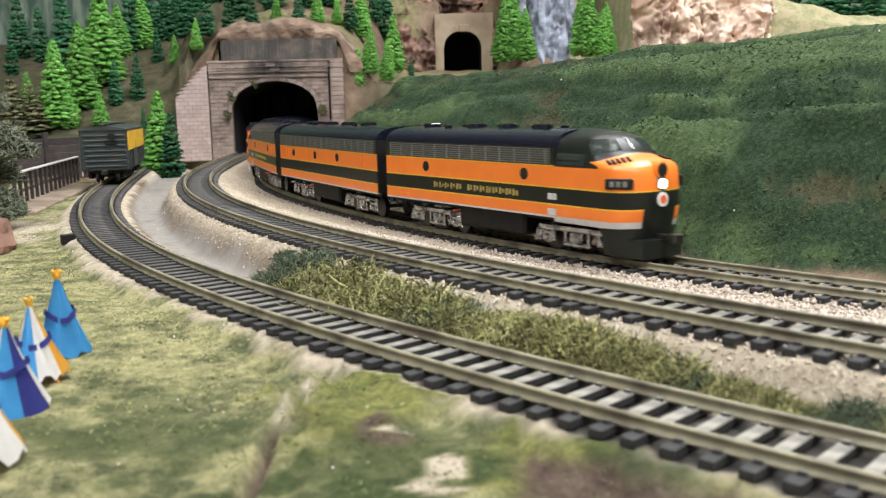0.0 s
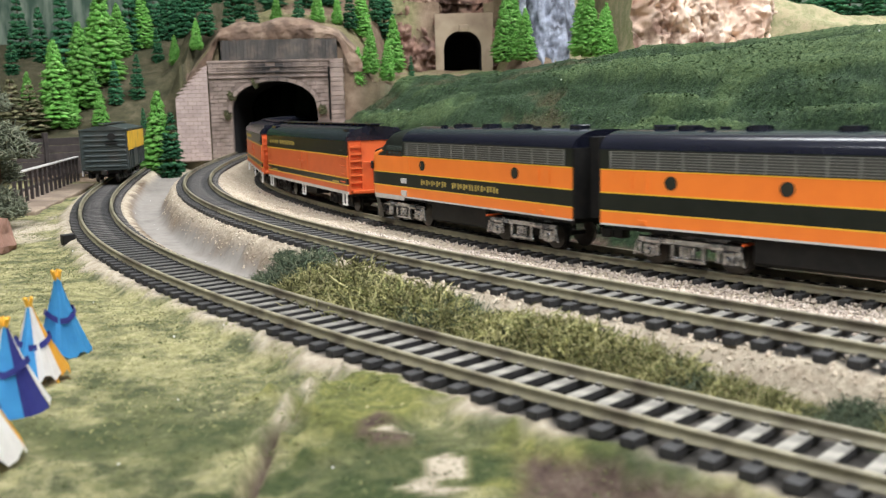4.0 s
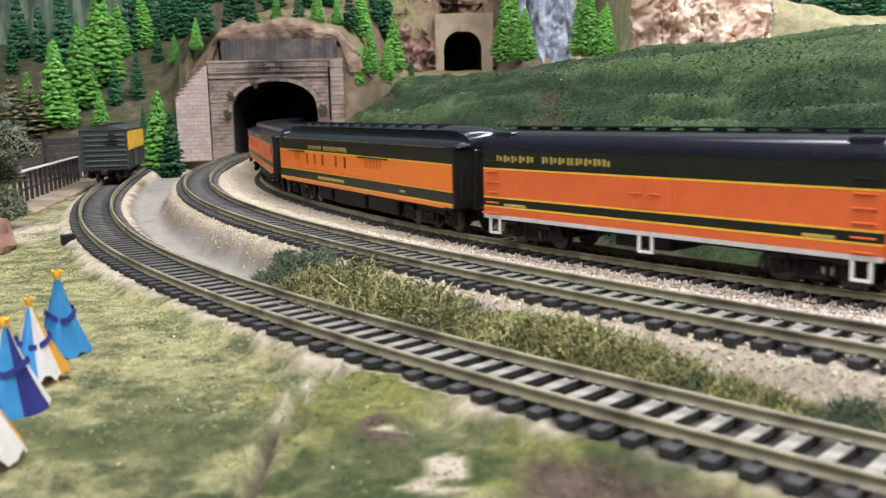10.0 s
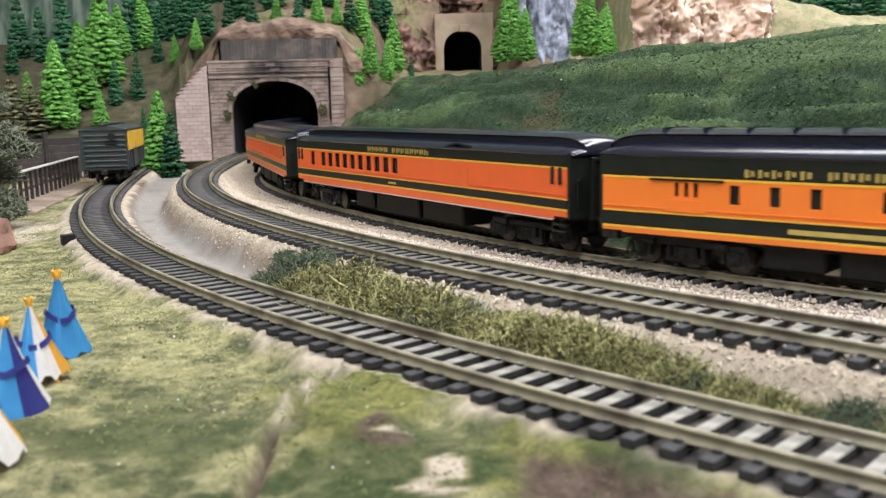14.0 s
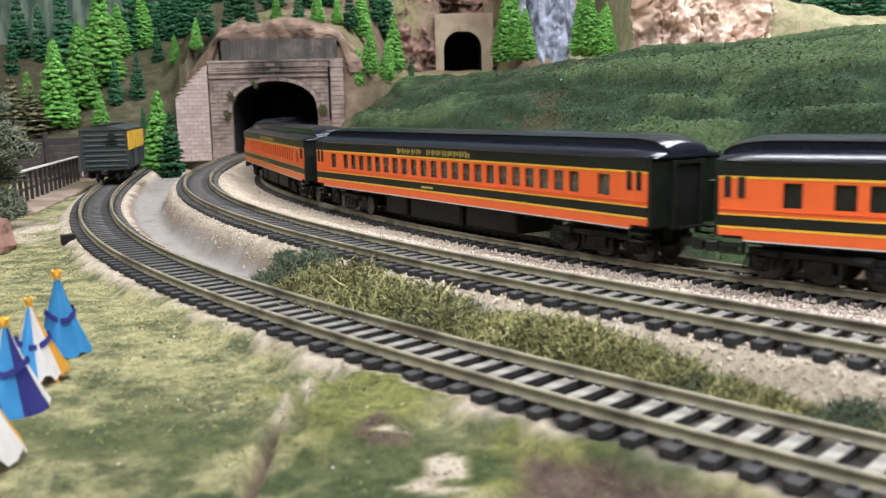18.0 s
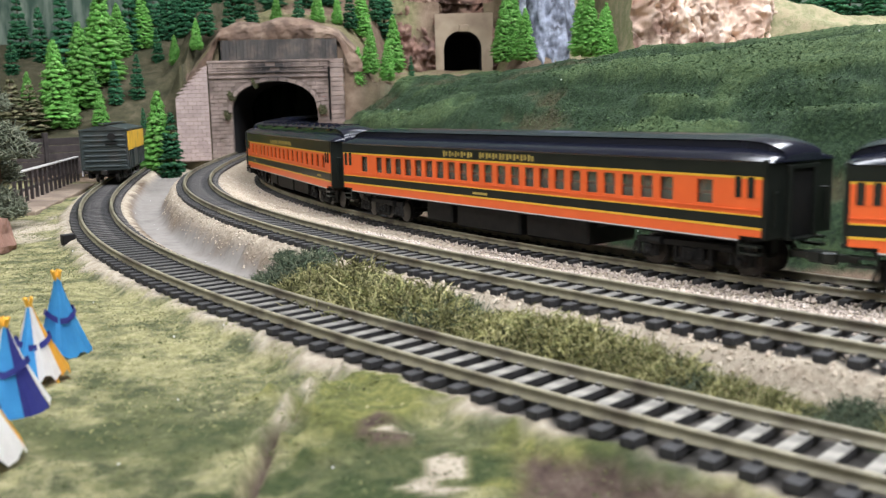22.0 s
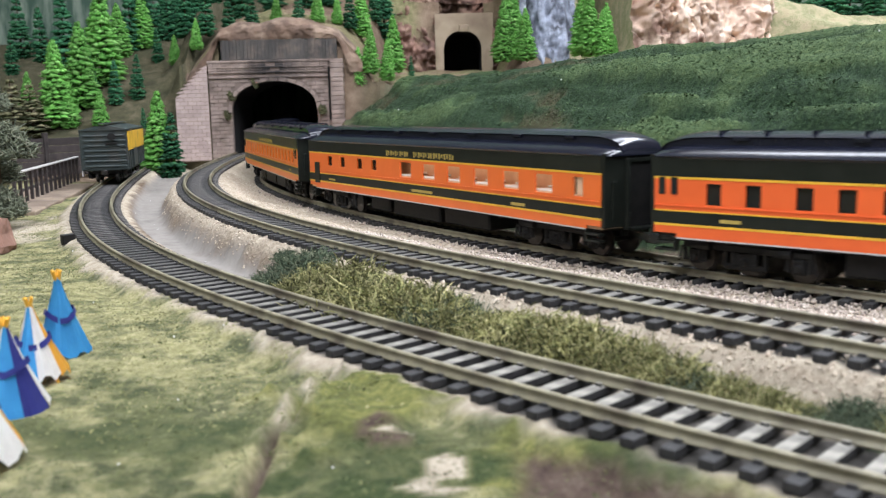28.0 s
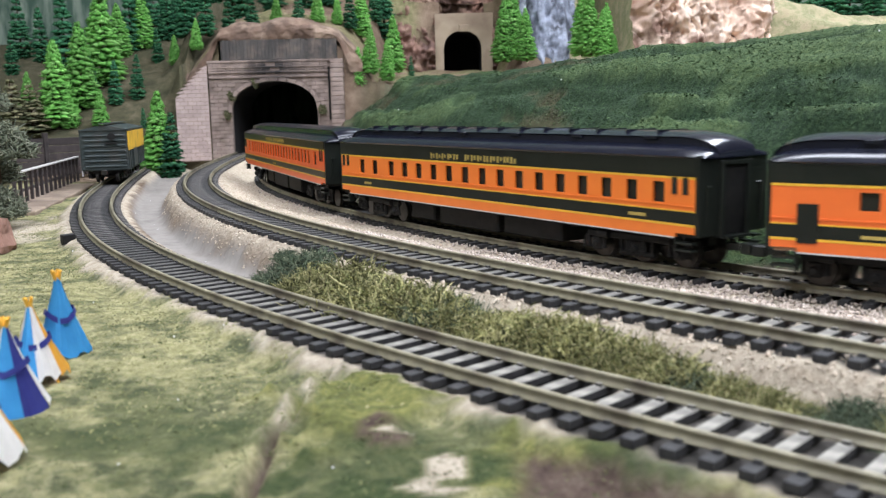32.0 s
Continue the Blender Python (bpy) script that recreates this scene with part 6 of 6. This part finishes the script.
# ---- loose lichen, turf and ballast ----
def lichen_data(name, rx, rz, count, mat, seed, step=2.2, w=0.42):
    """A springy tangle of thin three-sided stems."""
    r = np.random.RandomState(seed)
    V, F = [], []
    for _ in range(count):
        a, q = r.uniform(0, 6.28), math.sqrt(r.uniform(0, 1))
        p = np.array([rx * q * math.cos(a), rx * q * math.sin(a), r.uniform(0, 1) * rz * (1 - 0.75 * q * q) * 0.8])
        d = r.normal(size=3)
        d[2] = abs(d[2]) * 0.7
        d /= np.linalg.norm(d)
        i0 = len(V)
        n = 5
        for k in range(n):
            side = np.cross(d, [0.3, 0.2, 0.9])
            side /= np.linalg.norm(side) + 1e-6
            up_ = np.cross(side, d)
            ww = w * (1 - 0.16 * k) * r.uniform(0.8, 1.3)
            V += [p + side * ww, p - side * ww * 0.5 + up_ * ww * 0.87, p - side * ww * 0.5 - up_ * ww * 0.87]
            p = p + d * step * r.uniform(0.6, 1.2)
            p[2] = max(p[2], 0.0)
            d = d + r.normal(size=3) * 0.75
            d /= np.linalg.norm(d)
        for k in range(n - 1):
            for e in range(3):
                a0, a1 = i0 + 3 * k + e, i0 + 3 * k + (e + 1) % 3
                F.append((a0, a1, a1 + 3, a0 + 3))
    return np_data(name, np.array(V), np.array(F), mat)


OLIVE_TUFTS = [lichen_data("lichen", 13, 14, 1300, LICHEN, s, 1.9, 0.30) for s in (1, 2, 3)]
DARK_TUFTS = [lichen_data("lichen", 12, 11, 800, LICHEN_DARK, s, 2.0, 0.30) for s in (4, 5)]
veg = random.Random(21)


def tuft(kind, x, y, size, z=None):
    me = veg.choice(DARK_TUFTS if kind == "dark" else OLIVE_TUFTS)
    z = height_at(x, y) - 0.6 if z is None else z
    ob = part("lichen_bush", me, None, None, "", at(x, y, z, veg.uniform(0, 360)))
    ob.scale = (size, size, size * veg.uniform(0.75, 1.05))
    tagged(ob, ("dark green" if kind == "dark" else "olive green") + " tangled lichen bush between the tracks", "bush", "lichen bushes")


k0 = int(np.argmin(np.hypot(TRACK_A[:, 0] + 85, TRACK_A[:, 1] - 306)))
for k in range(48):
    a, h = along(TRACK_A, (k0 * 5) + k * 6.0)
    full = min(1.0, 0.55 + 0.05 * k) * (1.0 if k < 26 else 0.9)
    for q in range(2):
        off = veg.uniform(23, 25.5) if q else veg.uniform(28, 33) - 0.08 * k
        off -= 0.22 * max(0, k - 20)
        x, y = a[0] - off * math.sin(h) + veg.uniform(-2, 2), a[1] + off * math.cos(h) + veg.uniform(-2, 2)
        kind = "dark" if k < 5 or (k in (15, 16, 17) and not q) or k in (35, 36, 37) or veg.random() < 0.16 else "olive"
        tuft(kind, x, y, full * veg.uniform(0.7, 1.3) * (0.95 if k < 22 else max(0.5, 0.95 - 0.035 * (k - 22))))
for x, y, s in ((-66, 333, 0.28), (-72, 338, 0.2), (-53, 333, 0.8), (-45, 322, 0.95), (-58, 342, 0.45)):
    tuft("dark", x, y, s)


def stones(name, x, y, z, size, mat, seed, label, cat):
    """Many small angular grains as one joined mesh."""
    r = np.random.RandomState(seed)
    n = len(x)
    base = np.array([(1, 0, 0), (-1, 0, 0), (0, 1, 0), (0, -1, 0), (0, 0, 1), (0, 0, -1)], float)
    fc = np.array([(0, 2, 4), (2, 1, 4), (1, 3, 4), (3, 0, 4), (2, 0, 5), (1, 2, 5), (3, 1, 5), (0, 3, 5)])
    jit = base[None] * r.uniform(0.6, 1.3, (n, 6, 1)) + r.normal(0, 0.18, (n, 6, 3))
    a = r.uniform(0, 6.28, n)
    c, s = np.cos(a)[:, None], np.sin(a)[:, None]
    rot = np.stack([jit[..., 0] * c - jit[..., 1] * s, jit[..., 0] * s + jit[..., 1] * c, jit[..., 2] * 0.8], 2)
    sz = size * r.uniform(0.55, 1.25, (n, 1, 1))
    v = rot * sz + np.stack([x, y, z], 1)[:, None, :]
    f = (fc[None] + 6 * np.arange(n)[:, None, None]).reshape(-1, 3)
    return tagged(part(name, np_data(name, v.reshape(-1, 3), f, mat), None), label, cat, kind="stuff")


def blades(name, x, y, z, size, mat, seed, label):
    """Short crossed turf flecks as one joined mesh."""
    r = np.random.RandomState(seed)
    n = len(x)
    a = r.uniform(0, 6.28, n)
    d = np.stack([np.cos(a), np.sin(a), np.zeros(n)], 1)
    sz = size * r.uniform(0.5, 1.5, n)[:, None]
    p = np.stack([x, y, z], 1)
    lean = r.normal(0, 0.6, (n, 3)) * sz
    lean[:, 2] = np.abs(lean[:, 2]) * 0.25 + sz[:, 0] * 0.26
    v = np.stack([p - d * sz * 0.5, p + d * sz * 0.5, p + lean, p + lean * 0.6 + np.cross(d, [0, 0, 1.0]) * sz * 0.6], 1)
    f = (np.array([(0, 1, 2), (0, 2, 3)])[None] + 4 * np.arange(n)[:, None, None]).reshape(-1, 3)
    return tagged(part(name, np_data(name, v.reshape(-1, 3), f, mat), None), label, "grass", kind="stuff")


sc = np.random.RandomState(8)


def scatter_region(n, x0, x1, y0, y1):
    return sc.uniform(x0, x1, n), sc.uniform(y0, y1, n)


def keep_where(x, y, test):
    z, grass, hill, sand, plaster, olive, dA, dB, dC = fields_at(x, y)[:9]
    m = test(dA, dB, dC, grass, hill, sand, plaster, sc.uniform(0, 1, len(x)))
    return x[m], y[m], z[m]


x, y = scatter_region(150000, -190, 300, 110, 800)
bx, by, bz = keep_where(x, y, lambda dA, dB, dC, g, h, s, p, r: (dB > 12) & (dC < -9) & (r < np.clip(1.25 - 0.0 * dC, 0, 1)) & (np.hypot(x, y) < 800))
sandy = by + 60 * fbm(bx, by, 40, 3, 151) > 400
far_keep = ~sandy | (sc.uniform(0, 1, len(bx)) < 0.45)
stones("ballast", bx[~sandy], by[~sandy], bz[~sandy] + 0.25, 0.66, BALLAST, 31, "pinkish grey crushed-stone ballast between the main tracks", "ballast")
sandy &= far_keep
stones("ballast", bx[sandy], by[sandy], bz[sandy] + 0.1, 0.55, SANDSTONES, 35, "fine tan sand and grit between the main tracks", "ballast")
x, y = scatter_region(60000, -180, 280, 110, 700)
bx, by, bz = keep_where(x, y, lambda dA, dB, dC, g, h, s, p, r: (np.abs(dC) < 20) & (r < 0.75))
stones("ballast", bx, by, np.maximum(bz, -4.3) + 0.5, 0.62, BALLAST, 32, "grey-brown ballast between the ties of the main line", "ballast")
x, y = scatter_region(110000, -250, 120, 120, 760)
bx, by, bz = keep_where(x, y, lambda dA, dB, dC, g, h, s, p, r: (dB < -9) & (dB > np.where(y > 330, -20, -27) + 5 * sc.uniform(-1, 1, len(x))) & (dA > 17) & (r < 0.8))
stones("ballast", bx, by, bz + 0.15, 0.55, SANDSTONES, 33, "coarse sandy ballast on the roadbed shoulder", "ballast")
x, y = scatter_region(70000, -260, 130, 110, 760)
bx, by, bz = keep_where(x, y, lambda dA, dB, dC, g, h, s, p, r: (np.abs(dB) < 10) & (r < 0.8))
stones("ballast", bx, by, bz - 0.1, 0.6, BALLAST, 34, "dusty ballast between the ties of the middle track", "ballast")
x, y = scatter_region(150000, -330, 110, 105, 620)
tx, ty, tz = keep_where(x, y, lambda dA, dB, dC, g, h, s, p, r: r < 0.75 * g * np.clip(1.3 - np.hypot(x, y) / 700, 0.2, 1) * np.clip((y - 165) / 60, 0.0, 1))
blades("turf", tx, ty, tz, 0.6, TURF, 41, "short olive and straw-coloured turf")
x, y = scatter_region(170000, -260, 70, 105, 480)
clump = fbm(x, y, 7, 3, 141) + 0.7 * fbm(x, y, 26, 2, 143) + 0.22 * smooth01((200 - y) / 70)
tx, ty, tz = keep_where(x, y, lambda dA, dB, dC, g, h, s, p, r: (clump > 0.10) & (r < g * 0.8) & (-dA > 20))
blades("turf", tx, ty, tz - 0.1, 0.62, DARK_TURF, 44, "dark green clumps in the straw-coloured turf")
x, y = scatter_region(300000, -110, 330, 190, 1050)
tx, ty, tz = keep_where(x, y, lambda dA, dB, dC, g, h, s, p, r: r < 0.95 * h)
blades("turf", tx, ty, tz - 0.1, 0.66, HILL_TURF, 42, "clumpy dark green turf on the hill")
x, y = scatter_region(90000, -100, 330, 190, 1000)
tx, ty, tz = keep_where(x, y, lambda dA, dB, dC, g, h, s, p, r: r < h * smooth01(0.55 + 2.4 * fbm(x, y * 0.7, 30, 4, 145)))
blades("turf", tx, ty, tz, 1.05, PALE_TURF, 45, "lighter green turf clumps on the hill")
x, y = scatter_region(900, -260, 350, 120, 700)
bx, by, bz = keep_where(x, y, lambda dA, dB, dC, g, h, s, p, r: ((g > 0.6) | (h > 0.5) | (p > 0.4)) & (r < 0.2))
stones("pebble", bx, by, bz + 0.3, 0.42, WHITE, 43, "stray white specks on the turf", "pebble")


# ---- the parked boxcar on the siding ----
def boxcar():
    car = tagged(empty("boxcar"), "dark green boxcar with yellow side panels parked on the siding", "boxcar")
    L2, w = 66, 17.6
    part("body", boxes((-L2, L2, -w, w, 9.5, 41), bevel=0.5), BOXCAR, car)
    bm = bmesh.new()
    prism(bm, [(-w - 0.6, 40.8), (-w - 0.6, 41.6), (0, 45.2), (w + 0.6, 41.6), (w + 0.6, 40.8)], -L2 - 1, L2 + 1, "x")
    part("roof", bm, BOXCAR, car)
    part("roof_walk", boxes((-L2 - 3, L2 + 3, -3.2, 3.2, 45.6, 46.3)), BOXCAR, car)
    for d in (-1, 1):
        for k in range(7):
            z = 12 + k * 4.0
            part("end_rib", boxes((min(d * L2, d * (L2 + 1.1)), max(d * L2, d * (L2 + 1.1)), -w + 2.5, w - 1.5, z, z + 1.7), bevel=0.5), BOXCAR, car)
        part("brake_wheel", cyl(bmesh.new(), (d * (L2 + 2.2), 6, 36), 3.0, 0.8, "x", 16), FLAT_BLACK, car)
        part("platform", boxes((min(d * L2, d * (L2 + 2.5)), max(d * L2, d * (L2 + 2.5)), 1, 10, 30.5, 31.2)), FLAT_BLACK, car)
        bm = bmesh.new()
        coupler(bm, d * L2, d)
        part("coupler", bm, STEEL, car)
        for s in (-1, 1):
            bm = bmesh.new()
            for k in range(7):
                rod(bm, (d * (L2 + 0.6), s * (w - 6), 11 + 4.2 * k), (d * (L2 + 0.6), s * (w - 0.5), 11 + 4.2 * k), 0.3)
            part("ladder", bm, BOXCAR, car)
    for s in (-1, 1):
        if s > 0:
            part("side_panel", boxes((-L2 + 6, L2 - 0.8, s * (w + 0.5) - 0.4, s * (w + 0.5) + 0.4, 25, 39.8)), BOX_YELLOW, car, "yellow upper side panel")
        for k in range(11):
            x = -L2 + 6 + k * 12.4
            part("side_post", boxes((x - .5, x + .5, s * (w + 0.4) - 0.35, s * (w + 0.4) + 0.35, 10, 40.5)), BOXCAR, car)
        part("door", boxes((6, 32, s * (w + 0.6) - 0.4, s * (w + 0.6) + 0.4, 11, 25.5)), BOXCAR, car, "dark green sliding door")
    part("underframe", boxes((-L2 + 4, L2 - 4, -11, 11, 7, 9.6)), FLAT_BLACK, car)
    add_trucks(car, TRUCK_FREIGHT, (L2 - 20, -L2 + 20))
    part("step", boxes((L2 - 8, L2 - 2, -w - 0.5, -w + 0.5, 5.5, 9.5)), GREY_TRIM, car)
    i = int(np.argmin(np.hypot(TRACK_A[:, 0] + 271, TRACK_A[:, 1] - 790)))
    a, h = along(TRACK_A, i * 5 + 0.01)
    car.matrix_basis = at(a[0] - 3.0, a[1], 1.6, math.degrees(h) - 0.8)


boxcar()

# ---- plank wall, railing and platform at the left ----
def run_of(x0, y0, x1, y1):
    return math.hypot(x1 - x0, y1 - y0), math.degrees(math.atan2(y1 - y0, x1 - x0))


ln, ang = run_of(-440, 760, -318, 925)
wall_ = tagged(empty("plank_wall", at(-440, 760, 2, ang)), "dark brown plank wall with posts", "wall")
for k in range(5):
    part("plank", boxes((0, ln, -0.8, 0.8, -3 + k * 7, 3.6 + k * 7), bevel=0.2), FENCE, wall_)
for k in range(6):
    part("post", boxes((k * ln / 5 - 2, k * ln / 5 + 2, -2.6, 1.6, -4, 37), bevel=0.3), FENCE, wall_)
ln, ang = run_of(-279, 600, -316, 790)
plat = tagged(empty("platform", at(-279, 600, -8, ang)), "sandy low platform beside the siding", "platform")
part("slab", boxes((-30, ln, -19, 34, -4, 4.5), bevel=0.8), PLANK, plat)
fence = tagged(empty("railing", at(-281, 612, -3.6, ang)), "dark picket railing with a pale top rail", "railing")
nf = 15
for k in range(nf):
    xk = k * (ln + 25) / (nf - 1)
    part("picket", boxes((xk - 1.3, xk + 1.3, 2, 4.0, 0, 20.5)), FENCE, fence)
for z in (7, 15):
    part("crossbar", boxes((-2, ln + 27, 4.0, 5.2, z, z + 2)), FENCE, fence)
part("top_rail", boxes((-3, ln + 28, 1.5, 5.5, 20.5, 21.7), bevel=0.3), PICKET_TOP, fence, "pale weathered top rail")

SAGE_TUFT = lichen_data("sage", 17, 26, 1500, SAGE, 9, 2.0, 0.6)
for x, y, z, s in ((-242, 505, 34, 1.0), (-252, 512, 60, 0.8), (-243, 500, 2, 0.85), (-262, 530, 20, 1.0), (-250, 497, -5, 0.6)):
    sg = tagged(empty("shrub", at(x, y, height_at(x, y), veg.uniform(0, 360))), "grey-green leafy shrub beside the platform", "shrub", "grey shrubs")
    part("stem", cyl(bmesh.new(), (0, 0, 6 + max(z, 0) / 2), 1.2, 14 + max(z, 0), "z", 8, 0.8), TRUNK, sg)
    leafy = part("foliage", SAGE_TUFT, None, sg, "", at(0, 0, max(z + 4, 0)))
    leafy.scale = (s, s, s)

def boulder(x, y, z, sx, sy, sz, mat, label, seed):
    bm = bmesh.new()
    bmesh.ops.create_icosphere(bm, subdivisions=3, radius=1.0)
    r = random.Random(seed)
    o = Vector((r.uniform(0, 50), r.uniform(0, 50), 0))
    for v in bm.verts:
        k = 1 + 0.45 * noise.noise(v.co * 1.3 + o) + 0.2 * noise.noise(v.co * 3.5 + o)
        v.co = Vector((v.co.x * sx, v.co.y * sy, v.co.z * sz)) * k
    tagged(part("boulder", bm, mat, None, "", at(x, y, z, r.uniform(0, 360))), label, "rock", "loose rocks")


MOSS_TUFT = lichen_data("moss", 5.0, 5.0, 240, DULL_TREE, 12, 1.2, 0.4)
for x, z in ((-234.7, 72.7), (-240.4, 51.5), (-209.2, 86.5), (-132.6, 55.5)):
    moss_ = part("moss_tuft", MOSS_TUFT, None, None, "", at(x, 1049.5, z - 2, veg.uniform(0, 90), 70))
    tagged(moss_, "dry olive moss tuft clinging to the portal stone", "moss", "moss tufts")

boulder(-209, 424, 0, 9, 9, 11, ROCK_BROWN, "dark red-brown boulder on the turf", 1)

post = part("switch_block", boxes((-3, 3, -2, 2, 0, 5), bevel=0.4), FLAT_BLACK, None, "", at(-178, 433, -5, 40))
tagged(post, "small black block beside the siding", "block")


# ---- cloth tents with gold pole tips ----
def tent(x, y, h, r, panels, label, seed, lean=0):
    t = tagged(empty("tent", at(x, y, height_at(x, y) - 0.5, 20 * seed, lean)), label, "tent", "toy tents")
    rr = random.Random(seed)
    n = len(panels)
    tip = (0, 0, h)
    for k, mat in enumerate(panels):
        bm = bmesh.new()
        a0, a1 = 2 * math.pi * k / n, 2 * math.pi * (k + 1) / n
        lift = rr.uniform(0, 0.16) * h
        cols_ = []
        for q in range(5):
            a = a0 + (a1 - a0) * q / 4
            col_ = []
            for s in range(7):
                f = s / 6
                rad = (0.6 + (r - 0.6) * f ** 1.15) * (1 + 0.10 * math.sin(3 * a + seed) * f) + 0.25 * math.sin(q * 1.6) * f
                col_.append(bm.verts.new((rad * math.cos(a), rad * math.sin(a), h * 0.97 - (h * 0.97 - lift * (1 + 0.5 * math.sin(q * 2 + k))) * f)))
            cols_.append(col_)
        for c0, c1 in zip(cols_, cols_[1:]):
            for s in range(6):
                bm.faces.new([c0[s], c0[s + 1], c1[s + 1], c1[s]])
        bmesh.ops.solidify(bm, geom=bm.faces[:], thickness=0.25)
        part("cloth_panel", bm, mat, t)
    band = bmesh.new()
    for q in range(12):
        a0, a1 = q * math.pi / 6, (q + 1) * math.pi / 6
        ra, za = 0.62 * r, h * 0.5
        vs = [band.verts.new(((ra + dz * -0.35) * math.cos(a), (ra + dz * -0.35) * math.sin(a), za + dz + 1.2 * math.sin(2 * a + seed))) for a, dz in ((a0, 0), (a1, 0), (a1, 1.4), (a0, 1.4))]
        band.faces.new(vs)
    bmesh.ops.solidify(band, geom=band.faces[:], thickness=0.3)
    part("trim_band", band, TENT_NAVY, t, "dark blue trim band")
    for k in range(4):
        a = k * 1.7 + seed
        part("pole", rod(bmesh.new(), (0.8 * r * math.cos(a), 0.8 * r * math.sin(a), 0), (-1.1 * math.cos(a), -1.1 * math.sin(a), h + 1.2), 0.4), TENT_GOLD, t)


tent(-98.6, 231, 22.0, 6.4, [TENT_BLUE, TENT_BLUE, TENT_BLUE, TENT_BLUE, TENT_BLUE, TENT_BLUE], "light blue cloth tent with dark blue trim and gold poles", 1, 3)
tent(-96, 209, 19.5, 7.0, [TENT_BLUE, TENT_GOLD, TENT_BLUE, TENT_WHITE, TENT_BLUE, TENT_WHITE, TENT_GOLD], "blue, white and gold cloth tent", 2, -3)
tent(-93.5, 189, 19.5, 7.6, [TENT_WHITE, TENT_BLUE, TENT_WHITE, TENT_BLUE, TENT_NAVY, TENT_WHITE], "white and dark blue cloth tent", 4, 3)
tent(-84.5, 158, 21.0, 7.6, [TENT_WHITE, TENT_WHITE, TENT_NAVY, TENT_WHITE, TENT_WHITE, TENT_GOLD], "white cloth tent with gold poles", 5)

# ---- upper track along the crest of the hill ----
track("D", TRACK_D, 4, len(TRACK_D) - 4, 6, len(TRACK_D) - 8, 7.0, TIE, "upper track along the crest of the hill")


# ---- what moves: the cars run along the main line, their trucks turn with the rails ----
def motions():
    for k, (car, trucks, pivot) in enumerate(CARS):
        mid = CENTRES[k]
        back = k == 2
        rows, turns = [], ([], [])
        for i in range(65):
            t = i * 0.5
            s = float(np.interp(t, KNOTS_T, KNOTS_S)) - mid
            a, ha = along(TRACK_C, s + pivot, S_ZERO)
            b, hb = along(TRACK_C, s - pivot, S_ZERO)
            h = math.atan2(a[1] - b[1], a[0] - b[0])
            rows.append((t, at((a[0] + b[0]) / 2, (a[1] + b[1]) / 2, 0, math.degrees(h) + (180 if back else 0))))
            for q, hq in ((0, hb), (1, ha)) if back else ((0, ha), (1, hb)):
                d = (hq - h + math.pi) % (2 * math.pi) - math.pi
                turns[q].append((t, Matrix.Translation(trucks[q].location) @ pose(0, 0, 0, 0, 0, math.degrees(d))))
        walk(car, rows)
        for q in (0, 1):
            walk(trucks[q], turns[q])


motions()
